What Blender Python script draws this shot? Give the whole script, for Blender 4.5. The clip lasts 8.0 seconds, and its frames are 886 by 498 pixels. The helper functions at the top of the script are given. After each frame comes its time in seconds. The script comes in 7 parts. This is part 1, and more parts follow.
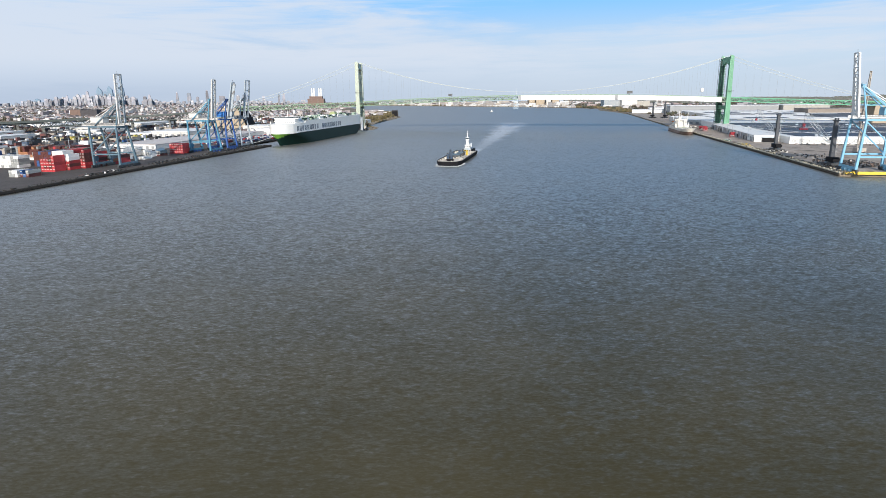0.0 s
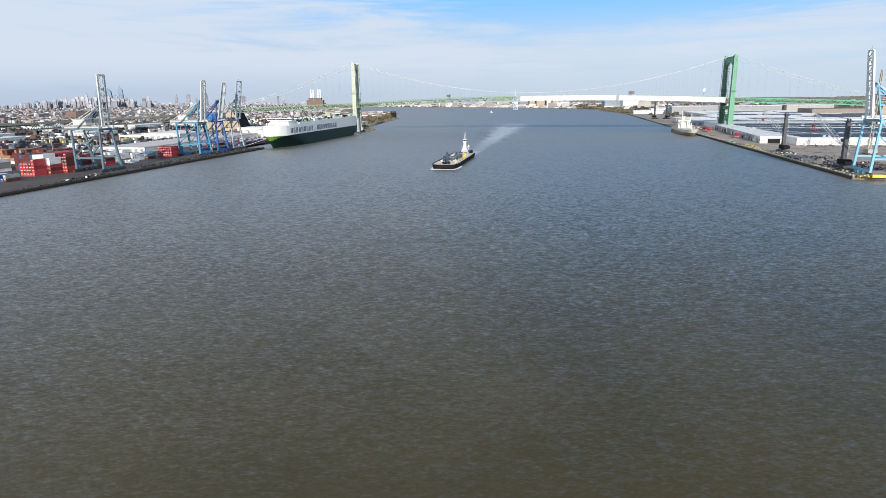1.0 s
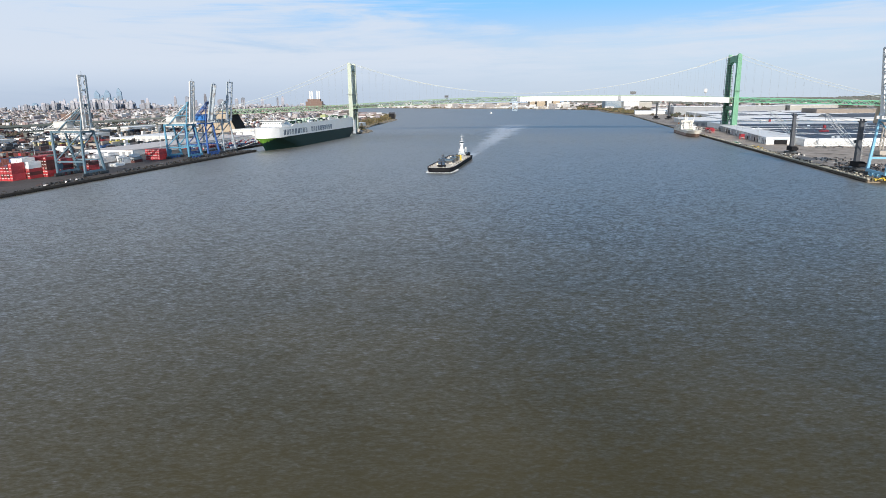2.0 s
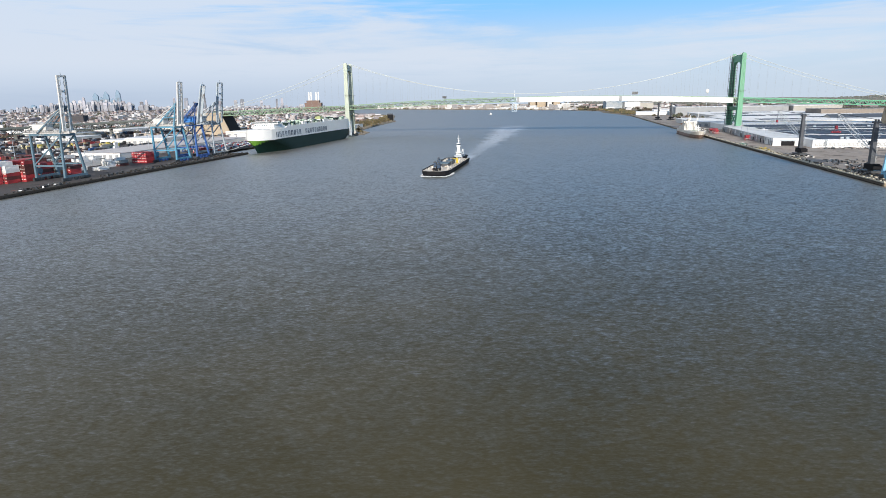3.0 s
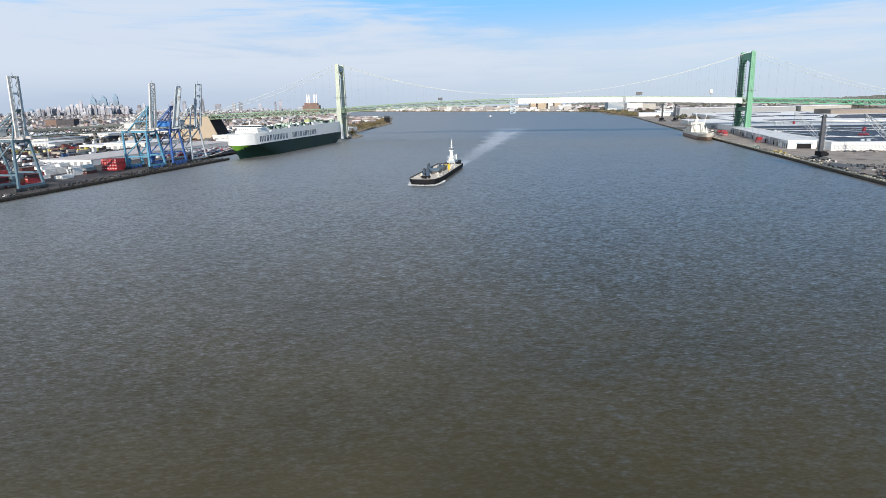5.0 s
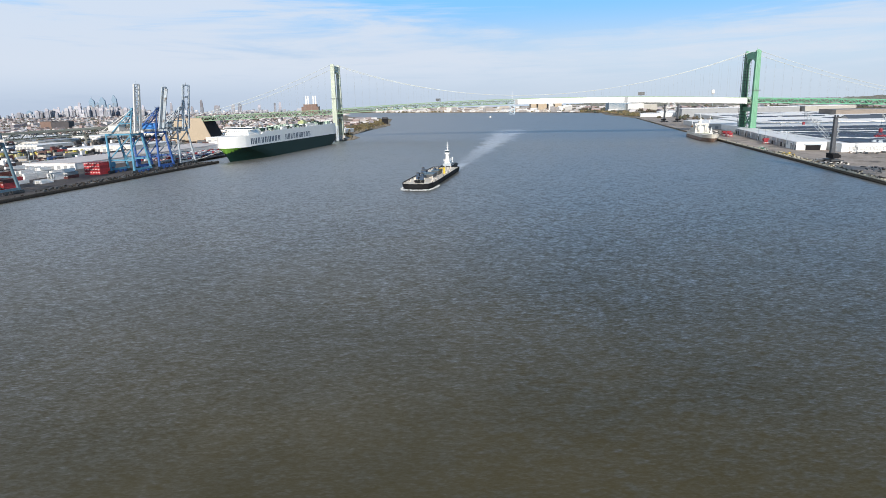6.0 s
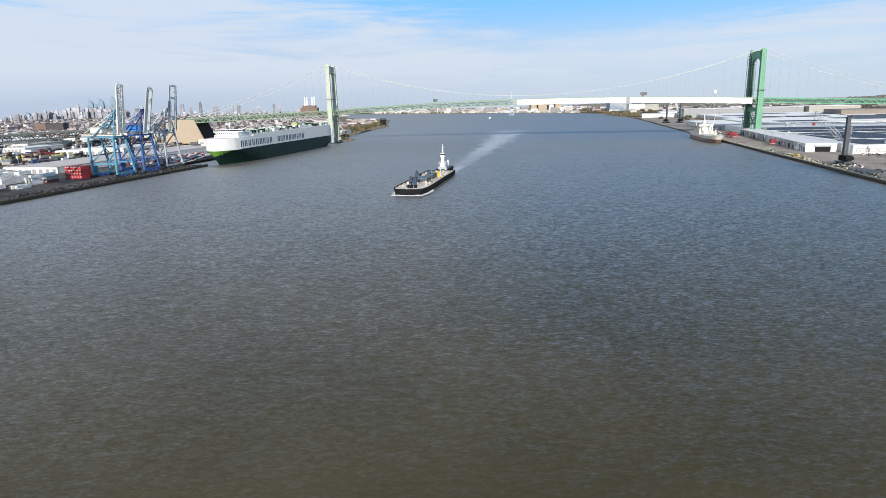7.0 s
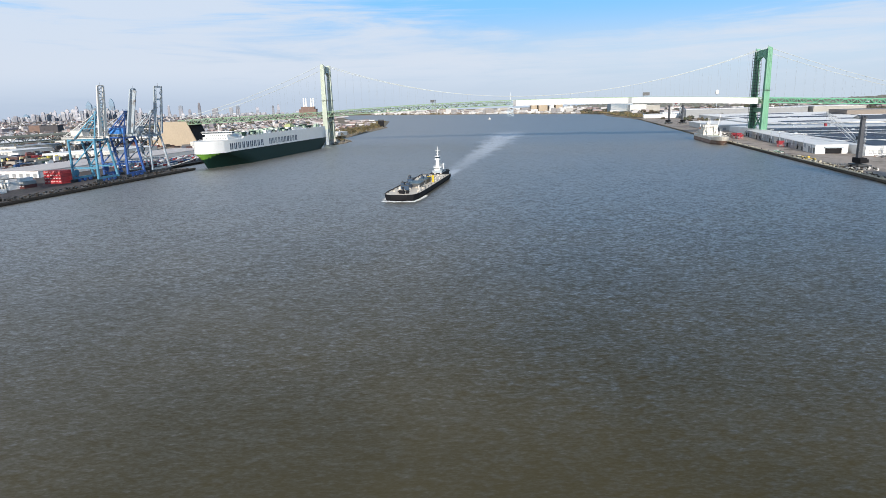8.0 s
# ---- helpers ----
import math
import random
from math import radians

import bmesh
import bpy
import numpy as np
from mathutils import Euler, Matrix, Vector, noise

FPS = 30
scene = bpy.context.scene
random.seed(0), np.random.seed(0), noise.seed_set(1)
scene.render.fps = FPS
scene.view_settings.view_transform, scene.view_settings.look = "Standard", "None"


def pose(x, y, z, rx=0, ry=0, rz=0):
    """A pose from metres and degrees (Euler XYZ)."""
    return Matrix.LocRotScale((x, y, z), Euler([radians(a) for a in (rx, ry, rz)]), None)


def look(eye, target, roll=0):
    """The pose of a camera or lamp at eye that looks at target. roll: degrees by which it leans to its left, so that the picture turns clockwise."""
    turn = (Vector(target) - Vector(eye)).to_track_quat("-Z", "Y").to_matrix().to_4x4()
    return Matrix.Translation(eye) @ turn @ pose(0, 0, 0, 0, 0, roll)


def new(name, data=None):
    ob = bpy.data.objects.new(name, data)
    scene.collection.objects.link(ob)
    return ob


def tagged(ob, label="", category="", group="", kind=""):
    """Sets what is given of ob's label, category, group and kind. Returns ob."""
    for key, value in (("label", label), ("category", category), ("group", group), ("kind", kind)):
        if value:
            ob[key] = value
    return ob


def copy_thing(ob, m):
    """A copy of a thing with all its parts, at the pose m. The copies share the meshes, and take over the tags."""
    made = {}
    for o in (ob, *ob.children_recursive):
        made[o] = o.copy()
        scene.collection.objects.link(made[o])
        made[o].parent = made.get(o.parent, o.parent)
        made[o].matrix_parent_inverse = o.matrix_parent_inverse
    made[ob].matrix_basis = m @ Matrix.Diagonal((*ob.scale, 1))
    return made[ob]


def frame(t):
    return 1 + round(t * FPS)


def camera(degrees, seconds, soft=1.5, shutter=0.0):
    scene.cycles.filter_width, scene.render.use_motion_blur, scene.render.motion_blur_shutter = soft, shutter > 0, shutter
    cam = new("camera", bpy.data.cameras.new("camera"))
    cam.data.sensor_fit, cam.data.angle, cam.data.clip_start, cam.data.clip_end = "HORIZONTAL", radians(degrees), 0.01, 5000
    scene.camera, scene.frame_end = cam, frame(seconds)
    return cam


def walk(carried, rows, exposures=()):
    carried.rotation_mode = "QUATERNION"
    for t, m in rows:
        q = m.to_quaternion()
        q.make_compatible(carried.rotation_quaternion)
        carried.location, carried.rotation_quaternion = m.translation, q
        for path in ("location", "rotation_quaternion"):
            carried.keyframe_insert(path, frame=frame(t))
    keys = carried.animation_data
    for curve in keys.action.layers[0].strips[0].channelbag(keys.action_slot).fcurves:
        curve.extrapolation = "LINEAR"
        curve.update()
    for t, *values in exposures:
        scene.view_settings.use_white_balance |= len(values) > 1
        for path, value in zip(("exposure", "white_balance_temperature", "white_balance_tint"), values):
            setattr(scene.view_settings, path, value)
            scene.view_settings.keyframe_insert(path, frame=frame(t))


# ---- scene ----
cam = camera(70.0, 8.0, soft=0.65)
PATH = [
    (0.0, (0.22, -0.13, 60.39), (0.21, 97.00, 36.63), -0.54),
    (0.5, (2.31, 10.19, 60.07), (2.23, 107.35, 36.40), -0.61),
    (1.0, (4.40, 20.59, 59.76), (4.25, 117.77, 36.18), -0.68),
    (1.5, (6.50, 31.06, 59.47), (6.28, 128.26, 35.97), -0.75),
    (2.0, (8.60, 41.60, 59.19), (8.32, 138.81, 35.77), -0.82),
    (2.5, (10.71, 52.20, 58.91), (10.36, 149.44, 35.58), -0.89),
    (3.0, (12.82, 62.88, 58.65), (12.41, 160.14, 35.39), -0.96),
    (3.5, (14.94, 73.63, 58.40), (14.46, 170.90, 35.22), -1.02),
    (4.0, (17.06, 84.44, 58.16), (16.51, 181.74, 35.06), -1.09),
    (4.5, (19.19, 95.33, 57.94), (18.58, 192.64, 34.91), -1.15),
    (5.0, (21.32, 106.29, 57.72), (20.64, 203.62, 34.77), -1.22),
    (5.5, (23.46, 117.32, 57.51), (22.72, 214.66, 34.64), -1.28),
    (6.0, (25.61, 128.41, 57.32), (24.79, 225.78, 34.52), -1.35),
    (6.5, (27.75, 139.58, 57.14), (26.88, 236.96, 34.41), -1.41),
    (7.0, (29.91, 150.82, 56.97), (28.97, 248.21, 34.31), -1.47),
    (7.5, (32.07, 162.12, 56.81), (31.06, 259.53, 34.22), -1.54),
    (8.0, (34.23, 173.50, 56.66), (33.16, 270.93, 34.14), -1.60),
]
walk(cam, [(t, look(eye, target, roll)) for t, eye, target, roll in PATH])

# ---- world, sun, exposure ----
SUN_DIR = Vector((-0.03, -0.955, 0.295)).normalized()
world = bpy.data.worlds.new("sky")
scene.world = world
world.use_nodes = True
wt = world.node_tree
wt.nodes.clear()


def wnode(kind):
    return wt.nodes.new(kind)


w_out = wnode("ShaderNodeOutputWorld")
w_bg = wnode("ShaderNodeBackground")
w_sky = wnode("ShaderNodeTexSky")
w_sky.sky_type = "NISHITA"
w_sky.sun_disc = False
w_sky.sun_elevation = math.asin(SUN_DIR.z)
w_sky.sun_rotation = math.atan2(SUN_DIR.x, SUN_DIR.y)
w_sky.altitude = 50
w_sky.air_density = 1.0
w_sky.dust_density = 0.3
w_sky.ozone_density = 2.5
w_co = wnode("ShaderNodeTexCoord")
w_sep = wnode("ShaderNodeSeparateXYZ")
wt.links.new(w_co.outputs["Generated"], w_sep.inputs[0])


def wmath(op, a, b=0.0):
    n = wnode("ShaderNodeMath")
    n.operation = op
    for k, v in enumerate((a, b)):
        if isinstance(v, (int, float)):
            n.inputs[k].default_value = v
        else:
            wt.links.new(v, n.inputs[k])
    return n.outputs[0]


def wrange(v, a, b, lo=0.0, hi=1.0):
    n = wnode("ShaderNodeMapRange")
    n.interpolation_type = "SMOOTHSTEP"
    for k, q in (("From Min", a), ("From Max", b), ("To Min", lo), ("To Max", hi)):
        n.inputs[k].default_value = q
    wt.links.new(v, n.inputs["Value"])
    return n.outputs["Result"]


def wmix(f, a, b):
    n = wnode("ShaderNodeMixRGB")
    for k, v in enumerate((f, a, b)):
        if isinstance(v, tuple):
            n.inputs[k].default_value = (*v, 1)
        elif isinstance(v, (int, float)):
            n.inputs[k].default_value = v
        else:
            wt.links.new(v, n.inputs[k])
    return n.outputs["Color"]


def wnoise(scale, stretch, turn, detail=6.0, rough=0.6, dist=0.4, shift=(0, 0, 0)):
    mp = wnode("ShaderNodeMapping")
    mp.inputs["Scale"].default_value = stretch
    mp.inputs["Rotation"].default_value = (0, radians(turn), 0)
    mp.inputs["Location"].default_value = shift
    n = wnode("ShaderNodeTexNoise")
    for k, v in (("Scale", scale), ("Detail", detail), ("Roughness", rough), ("Distortion", dist)):
        n.inputs[k].default_value = v
    wt.links.new(w_co.outputs["Generated"], mp.inputs["Vector"])
    wt.links.new(mp.outputs["Vector"], n.inputs["Vector"])
    return n.outputs["Fac"]


# clear sky: pale haze low down, blue higher up, the physical sky above that; thin cirrus over it, thicker to the west
w_x, w_z = w_sep.outputs["X"], w_sep.outputs["Z"]
side = wrange(w_x, -0.55, 0.45)
haze = wmix(wrange(w_z, -0.01, 0.075), wmix(side, (4.75, 5.7, 7.2), (5.75, 6.75, 7.95)), wmix(side, (5.0, 6.3, 8.1), (5.9, 7.4, 9.0)))
low = wmix(wrange(w_z, 0.05, 0.15), haze, (2.4, 6.0, 10.6))
high = wmix(wrange(w_z, 0.16, 0.55), low, w_sky.outputs["Color"])
veil = wnoise(1.3, (1.4, 1.4, 9.0), 4, 4.0, 0.5, 0.6, (3.1, 0.4, 1.7))
streak = wnoise(2.2, (1.6, 1.6, 17.0), -5, 8.0, 0.65, 0.5, (4.3, 7.2, 0.25))
cover = wmath("ADD", wmath("ADD", wmath("MULTIPLY", veil, 0.62), wmath("MULTIPLY", streak, 0.80)), wmath("MULTIPLY", w_x, -0.12))
clear = wmath("MULTIPLY", wrange(w_z, 0.07, 0.17), wrange(w_x, -0.08, 0.34))
cover = wmath("ADD", cover, wmath("MULTIPLY", clear, -0.36))
cloud = wmath("MULTIPLY", wrange(cover, 0.54, 0.84), wmath("MULTIPLY", wrange(w_z, 0.0, 0.06, 0.15, 0.9), wrange(w_z, 0.17, 0.36, 1.0, 0.75)))
w_col = wmix(cloud, high, (6.9, 7.65, 8.8))
wt.links.new(w_col, w_bg.inputs["Color"])
wt.links.new(w_bg.outputs["Background"], w_out.inputs["Surface"])
w_bg.inputs["Strength"].default_value = 0.1

sun_data = bpy.data.lights.new("sun", "SUN")
sun_data.energy = 4.9
sun_data.angle = radians(0.6)
sun_data.color = (1.0, 0.93, 0.84)
sun = new("sun", sun_data)
sun.matrix_world = look(SUN_DIR * 500, (0, 0, 0))
scene.view_settings.exposure = 0.0


# ---- materials ----
def mat(name, base, rough=0.6, metal=0.0, var=0.18, grain=3.0, patch=0.12, bump=0.0, per_object=0.0, spec=0.5, island=0.0, stain=None):
    m = bpy.data.materials.new(name)
    m.use_nodes = True
    nt = m.node_tree
    b = nt.nodes["Principled BSDF"]
    b.inputs["Roughness"].default_value = rough
    b.inputs["Metallic"].default_value = metal
    b.inputs["Specular IOR Level"].default_value = spec
    co = nt.nodes.new("ShaderNodeTexCoord")
    n1 = nt.nodes.new("ShaderNodeTexNoise")
    n1.inputs["Scale"].default_value = grain
    n1.inputs["Detail"].default_value = 4
    n2 = nt.nodes.new("ShaderNodeTexNoise")
    n2.inputs["Scale"].default_value = patch
    n2.inputs["Detail"].default_value = 5
    nt.links.new(co.outputs["Object"], n1.inputs["Vector"])
    nt.links.new(co.outputs["Object"], n2.inputs["Vector"])
    add = nt.nodes.new("ShaderNodeMath")
    add.operation = "ADD"
    nt.links.new(n1.outputs["Fac"], add.inputs[0])
    nt.links.new(n2.outputs["Fac"], add.inputs[1])
    mr = nt.nodes.new("ShaderNodeMapRange")
    mr.inputs["From Min"].default_value = 0.6
    mr.inputs["From Max"].default_value = 1.4
    mr.inputs["To Min"].default_value = 1 - var
    mr.inputs["To Max"].default_value = 1 + var
    nt.links.new(add.outputs[0], mr.inputs["Value"])
    value = mr.outputs["Result"]
    if per_object or island:
        src = nt.nodes.new("ShaderNodeObjectInfo" if per_object else "ShaderNodeNewGeometry")
        r2 = nt.nodes.new("ShaderNodeMapRange")
        k = per_object or island
        r2.inputs["To Min"].default_value = 1 - k
        r2.inputs["To Max"].default_value = 1 + k
        nt.links.new(src.outputs["Random" if per_object else "Random Per Island"], r2.inputs["Value"])
        mu = nt.nodes.new("ShaderNodeMath")
        mu.operation = "MULTIPLY"
        nt.links.new(value, mu.inputs[0])
        nt.links.new(r2.outputs["Result"], mu.inputs[1])
        value = mu.outputs[0]
    sc = nt.nodes.new("ShaderNodeVectorMath")
    sc.operation = "SCALE"
    sc.inputs[0].default_value = base
    nt.links.new(value, sc.inputs["Scale"])
    colour = sc.outputs["Vector"]
    if stain:
        n3 = nt.nodes.new("ShaderNodeTexNoise")
        n3.inputs["Scale"].default_value = stain[1]
        n3.inputs["Detail"].default_value = 6
        n3.inputs["Roughness"].default_value = 0.7
        nt.links.new(co.outputs["Object"], n3.inputs["Vector"])
        r3 = nt.nodes.new("ShaderNodeMapRange")
        r3.inputs["From Min"].default_value = stain[2]
        r3.inputs["From Max"].default_value = stain[2] + 0.1
        nt.links.new(n3.outputs["Fac"], r3.inputs["Value"])
        mx = nt.nodes.new("ShaderNodeMixRGB")
        mx.inputs[2].default_value = (*stain[0], 1)
        nt.links.new(r3.outputs["Result"], mx.inputs[0])
        nt.links.new(colour, mx.inputs[1])
        colour = mx.outputs["Color"]
    nt.links.new(colour, b.inputs["Base Color"])
    if bump:
        bp = nt.nodes.new("ShaderNodeBump")
        bp.inputs["Strength"].default_value = 0.6
        bp.inputs["Distance"].default_value = bump
        nt.links.new(n1.outputs["Fac"], bp.inputs["Height"])
        nt.links.new(bp.outputs["Normal"], b.inputs["Normal"])
    return m


def palette(name, colours, rough=0.75, source="Random Per Island", var=0.15):
    """One surface whose pieces each take one of a few real colours."""
    m = mat(name, (1, 1, 1), rough, var=var, grain=0.5, patch=0.05)
    nt = m.node_tree
    b = nt.nodes["Principled BSDF"]
    link = b.inputs["Base Color"].links[0]
    vec = link.from_node
    geo = nt.nodes.new("ShaderNodeNewGeometry" if source == "Random Per Island" else "ShaderNodeObjectInfo")
    ramp = nt.nodes.new("ShaderNodeValToRGB")
    ramp.color_ramp.interpolation = "CONSTANT"
    els = ramp.color_ramp.elements
    while len(els) < len(colours):
        els.new(0.5)
    for i, c in enumerate(colours):
        els[i].position = i / len(colours)
        els[i].color = (*c, 1)
    nt.links.new(geo.outputs[source], ramp.inputs["Fac"])
    nt.links.new(ramp.outputs["Color"], vec.inputs[0])
    return m


def water_material():
    m = bpy.data.materials.new("river_water")
    m.use_nodes = True
    nt = m.node_tree
    b = nt.nodes["Principled BSDF"]
    co = nt.nodes.new("ShaderNodeTexCoord")

    def noise_at(scale, detail, stretch, rot, rough=0.55, dist=0.0):
        mp = nt.nodes.new("ShaderNodeMapping")
        mp.inputs["Scale"].default_value = stretch
        mp.inputs["Rotation"].default_value = (0, 0, radians(rot))
        n = nt.nodes.new("ShaderNodeTexNoise")
        n.inputs["Scale"].default_value = scale
        n.inputs["Detail"].default_value = detail
        n.inputs["Roughness"].default_value = rough
        n.inputs["Distortion"].default_value = dist
        nt.links.new(co.outputs["Object"], mp.inputs["Vector"])
        nt.links.new(mp.outputs["Vector"], n.inputs["Vector"])
        return n.outputs["Fac"]

    def math_node(op, a, bb):
        n = nt.nodes.new("ShaderNodeMath")
        n.operation = op
        for i, v in enumerate((a, bb)):
            if isinstance(v, (int, float)):
                n.inputs[i].default_value = v
            else:
                nt.links.new(v, n.inputs[i])
        return n.outputs[0]

    def ramp(v, a, bb, lo=0.0, hi=1.0):
        n = nt.nodes.new("ShaderNodeMapRange")
        n.interpolation_type = "SMOOTHSTEP"
        for k, q in (("From Min", a), ("From Max", bb), ("To Min", lo), ("To Max", hi)):
            n.inputs[k].default_value = q
        nt.links.new(v, n.inputs["Value"])
        return n.outputs["Result"]

    # small waves: the slope of the surface varies at two scales, steeper in the gusts
    def slopes(scale, stretch, rot, detail, k):
        mp = nt.nodes.new("ShaderNodeMapping")
        mp.inputs["Scale"].default_value = stretch
        mp.inputs["Rotation"].default_value = (0, 0, radians(rot))
        n = nt.nodes.new("ShaderNodeTexNoise")
        for key, v in (("Scale", scale), ("Detail", detail), ("Roughness", 0.6), ("Distortion", 0.4)):
            n.inputs[key].default_value = v
        nt.links.new(co.outputs["Object"], mp.inputs["Vector"])
        nt.links.new(mp.outputs["Vector"], n.inputs["Vector"])
        a = nt.nodes.new("ShaderNodeVectorMath")
        a.operation = "SUBTRACT"
        a.inputs[1].default_value = (0.5, 0.5, 0.5)
        nt.links.new(n.outputs["Color"], a.inputs[0])
        m2 = nt.nodes.new("ShaderNodeVectorMath")
        m2.operation = "MULTIPLY"
        m2.inputs[1].default_value = k
        nt.links.new(a.outputs["Vector"], m2.inputs[0])
        return m2.outputs["Vector"]

    def vec(op, a, bb):
        n = nt.nodes.new("ShaderNodeVectorMath")
        n.operation = op
        for k, v in enumerate((a, bb)):
            if v is None:
                continue
            if isinstance(v, tuple):
                n.inputs[k].default_value = v
            else:
                nt.links.new(v, n.inputs[k])
        return n

    gust = ramp(noise_at(0.007, 3, (0.7, 1.6, 1), -15), 0.3, 0.7, 0.82, 1.18)
    chop = slopes(1.0, (0.5, 1.05, 1), 9, 1, (0.15, 0.36, 0.0))
    ripple = slopes(2.1, (0.5, 1.15, 1), -7, 3, (0.36, 0.50, 0.0))
    swell = slopes(0.36, (0.7, 1.0, 1), -8, 1, (0.06, 0.16, 0.0))
    sc = vec("SCALE", vec("ADD", chop, ripple).outputs["Vector"], None)
    nt.links.new(gust, sc.inputs["Scale"])
    tilt = vec("ADD", vec("ADD", sc.outputs["Vector"], swell).outputs["Vector"], (0.0, 0.0, 1.0))
    wave_normal = vec("NORMALIZE", tilt.outputs["Vector"], None).outputs["Vector"]
    # silt clouds in the brown water
    silt = noise_at(0.02, 4, (1, 1, 1), 0)
    mix = nt.nodes.new("ShaderNodeMixRGB")
    mix.inputs[1].default_value = (0.079, 0.065, 0.029, 1)
    mix.inputs[2].default_value = (0.098, 0.079, 0.036, 1)
    nt.links.new(ramp(silt, 0.35, 0.65), mix.inputs[0])
    # foam trail behind the tug: along its wake line, widening and breaking up
    sep = nt.nodes.new("ShaderNodeSeparateXYZ")
    nt.links.new(co.outputs["Object"], sep.inputs[0])
    x, y = sep.outputs["X"], sep.outputs["Y"]
    mid = math_node("ADD", math_node("MULTIPLY", math_node("SUBTRACT", y, 665.0), 0.175), 32.0)
    off = math_node("ABSOLUTE", math_node("SUBTRACT", x, mid), 0)
    half = math_node("ADD", math_node("MULTIPLY", math_node("SUBTRACT", y, 650.0), 0.052), 5.0)
    ragged = ramp(noise_at(0.035, 5, (1, 0.5, 1), -10, 0.65), 0.3, 0.7, 0.55, 1.45)
    rel = math_node("DIVIDE", off, math_node("MULTIPLY", math_node("MAXIMUM", half, 4.0), ragged))
    band = math_node("MULTIPLY", ramp(rel, 0.25, 1.0, 1.0, 0.0), math_node("MULTIPLY", math_node("MULTIPLY", ramp(y, 662, 676), math_node("MAXIMUM", ramp(y, 700, 760, 0.95, 0.0), ramp(y, 662, 1000, 0.32, 1.0))), ramp(y, 1250, 1440, 1.0, 0.0)))
    froth = ramp(noise_at(0.16, 6, (1, 0.45, 1), -10, 0.7), 0.22, 0.52)
    foam = math_node("MULTIPLY", band, froth)
    mx2 = nt.nodes.new("ShaderNodeMixRGB")
    nt.links.new(math_node("MULTIPLY", foam, 0.7), mx2.inputs[0])
    nt.links.new(mix.outputs["Color"], mx2.inputs[1])
    mx2.inputs[2].default_value = (0.82, 0.86, 0.92, 1)
    # silty body colour under a rippled reflecting skin
    nt.nodes.remove(b)
    body, skin = nt.nodes.new("ShaderNodeBsdfDiffuse"), nt.nodes.new("ShaderNodeBsdfGlossy")
    skin.inputs["Roughness"].default_value = 0.40
    skin.inputs["Color"].default_value = (0.935, 0.96, 1.0, 1)
    nt.links.new(mx2.outputs["Color"], body.inputs["Color"])
    nt.links.new(wave_normal, skin.inputs["Normal"])
    fres = nt.nodes.new("ShaderNodeFresnel")
    fres.inputs["IOR"].default_value = 1.333
    nt.links.new(wave_normal, fres.inputs["Normal"])
    both = nt.nodes.new("ShaderNodeMixShader")
    nt.links.new(math_node("MULTIPLY", math_node("MINIMUM", math_node("MULTIPLY", fres.outputs["Fac"], 0.93), 0.49), ramp(foam, 0.0, 1.0, 1.0, 0.7)), both.inputs[0])
    nt.links.new(body.outputs[0], both.inputs[1])
    nt.links.new(skin.outputs[0], both.inputs[2])
    nt.links.new(both.outputs[0], nt.nodes["Material Output"].inputs["Surface"])
    return m


M_WATER = water_material()
M_ASPHALT = mat("asphalt", (0.096, 0.083, 0.078), 0.9, var=0.4, grain=0.6, patch=0.03, stain=((0.055, 0.05, 0.05), 0.05, 0.55))
M_LAND = mat("scrub_land", (0.25, 0.205, 0.15), 0.95, var=0.35, grain=0.05, patch=0.006, stain=((0.13, 0.125, 0.075), 0.012, 0.52))
M_APRON = mat("concrete_apron", (0.42, 0.355, 0.30), 0.9, var=0.35, grain=0.35, patch=0.04, stain=((0.17, 0.145, 0.125), 0.045, 0.53))
M_TIMBER = mat("tarred_timber", (0.032, 0.027, 0.022), 0.9, var=0.4, grain=1.0, patch=0.1, bump=0.1)
M_OLDTIMBER = mat("old_timber", (0.085, 0.07, 0.052), 0.9, var=0.4, grain=1.0, patch=0.1, bump=0.1)
M_TIMBERDECK = mat("blackened_decking", (0.085, 0.073, 0.064), 0.9, var=0.5, grain=0.7, patch=0.08, stain=((0.13, 0.115, 0.10), 0.12, 0.56))
M_DARKCAP = mat("dark_timber_cap", (0.05, 0.042, 0.034), 0.9, var=0.4, grain=1.0, patch=0.08)
M_QUAYCAP = mat("yellowed_quay_cap", (0.50, 0.46, 0.36), 0.8, var=0.25, grain=0.6, patch=0.1, stain=((0.22, 0.19, 0.15), 0.15, 0.58))
M_SLATE = mat("slate_grey_roofing", (0.10, 0.12, 0.15), 0.7, var=0.15)
M_DULLBROWN = mat("dull_brown_cladding", (0.26, 0.22, 0.185), 0.85, var=0.15)
M_DULLROOF = mat("grey_brown_roofing", (0.27, 0.25, 0.235), 0.85, var=0.2)
M_DERRICK = mat("derrick_paint", (0.40, 0.36, 0.31), 0.6, var=0.15)
M_CONC = mat("concrete", (0.42, 0.40, 0.36), 0.85, var=0.15, grain=0.5, patch=0.05)
M_TAN = mat("tan_concrete", (0.42, 0.345, 0.255), 0.9, var=0.12, grain=0.4, patch=0.04)
M_GREEN = mat("green_bridge_paint", (0.12, 0.33, 0.20), 0.5, var=0.15, grain=0.8, patch=0.08)
M_PALEGREEN = mat("faded_green_paint", (0.47, 0.52, 0.43), 0.6, var=0.15, grain=0.8, patch=0.08, stain=((0.24, 0.20, 0.14), 0.15, 0.62))
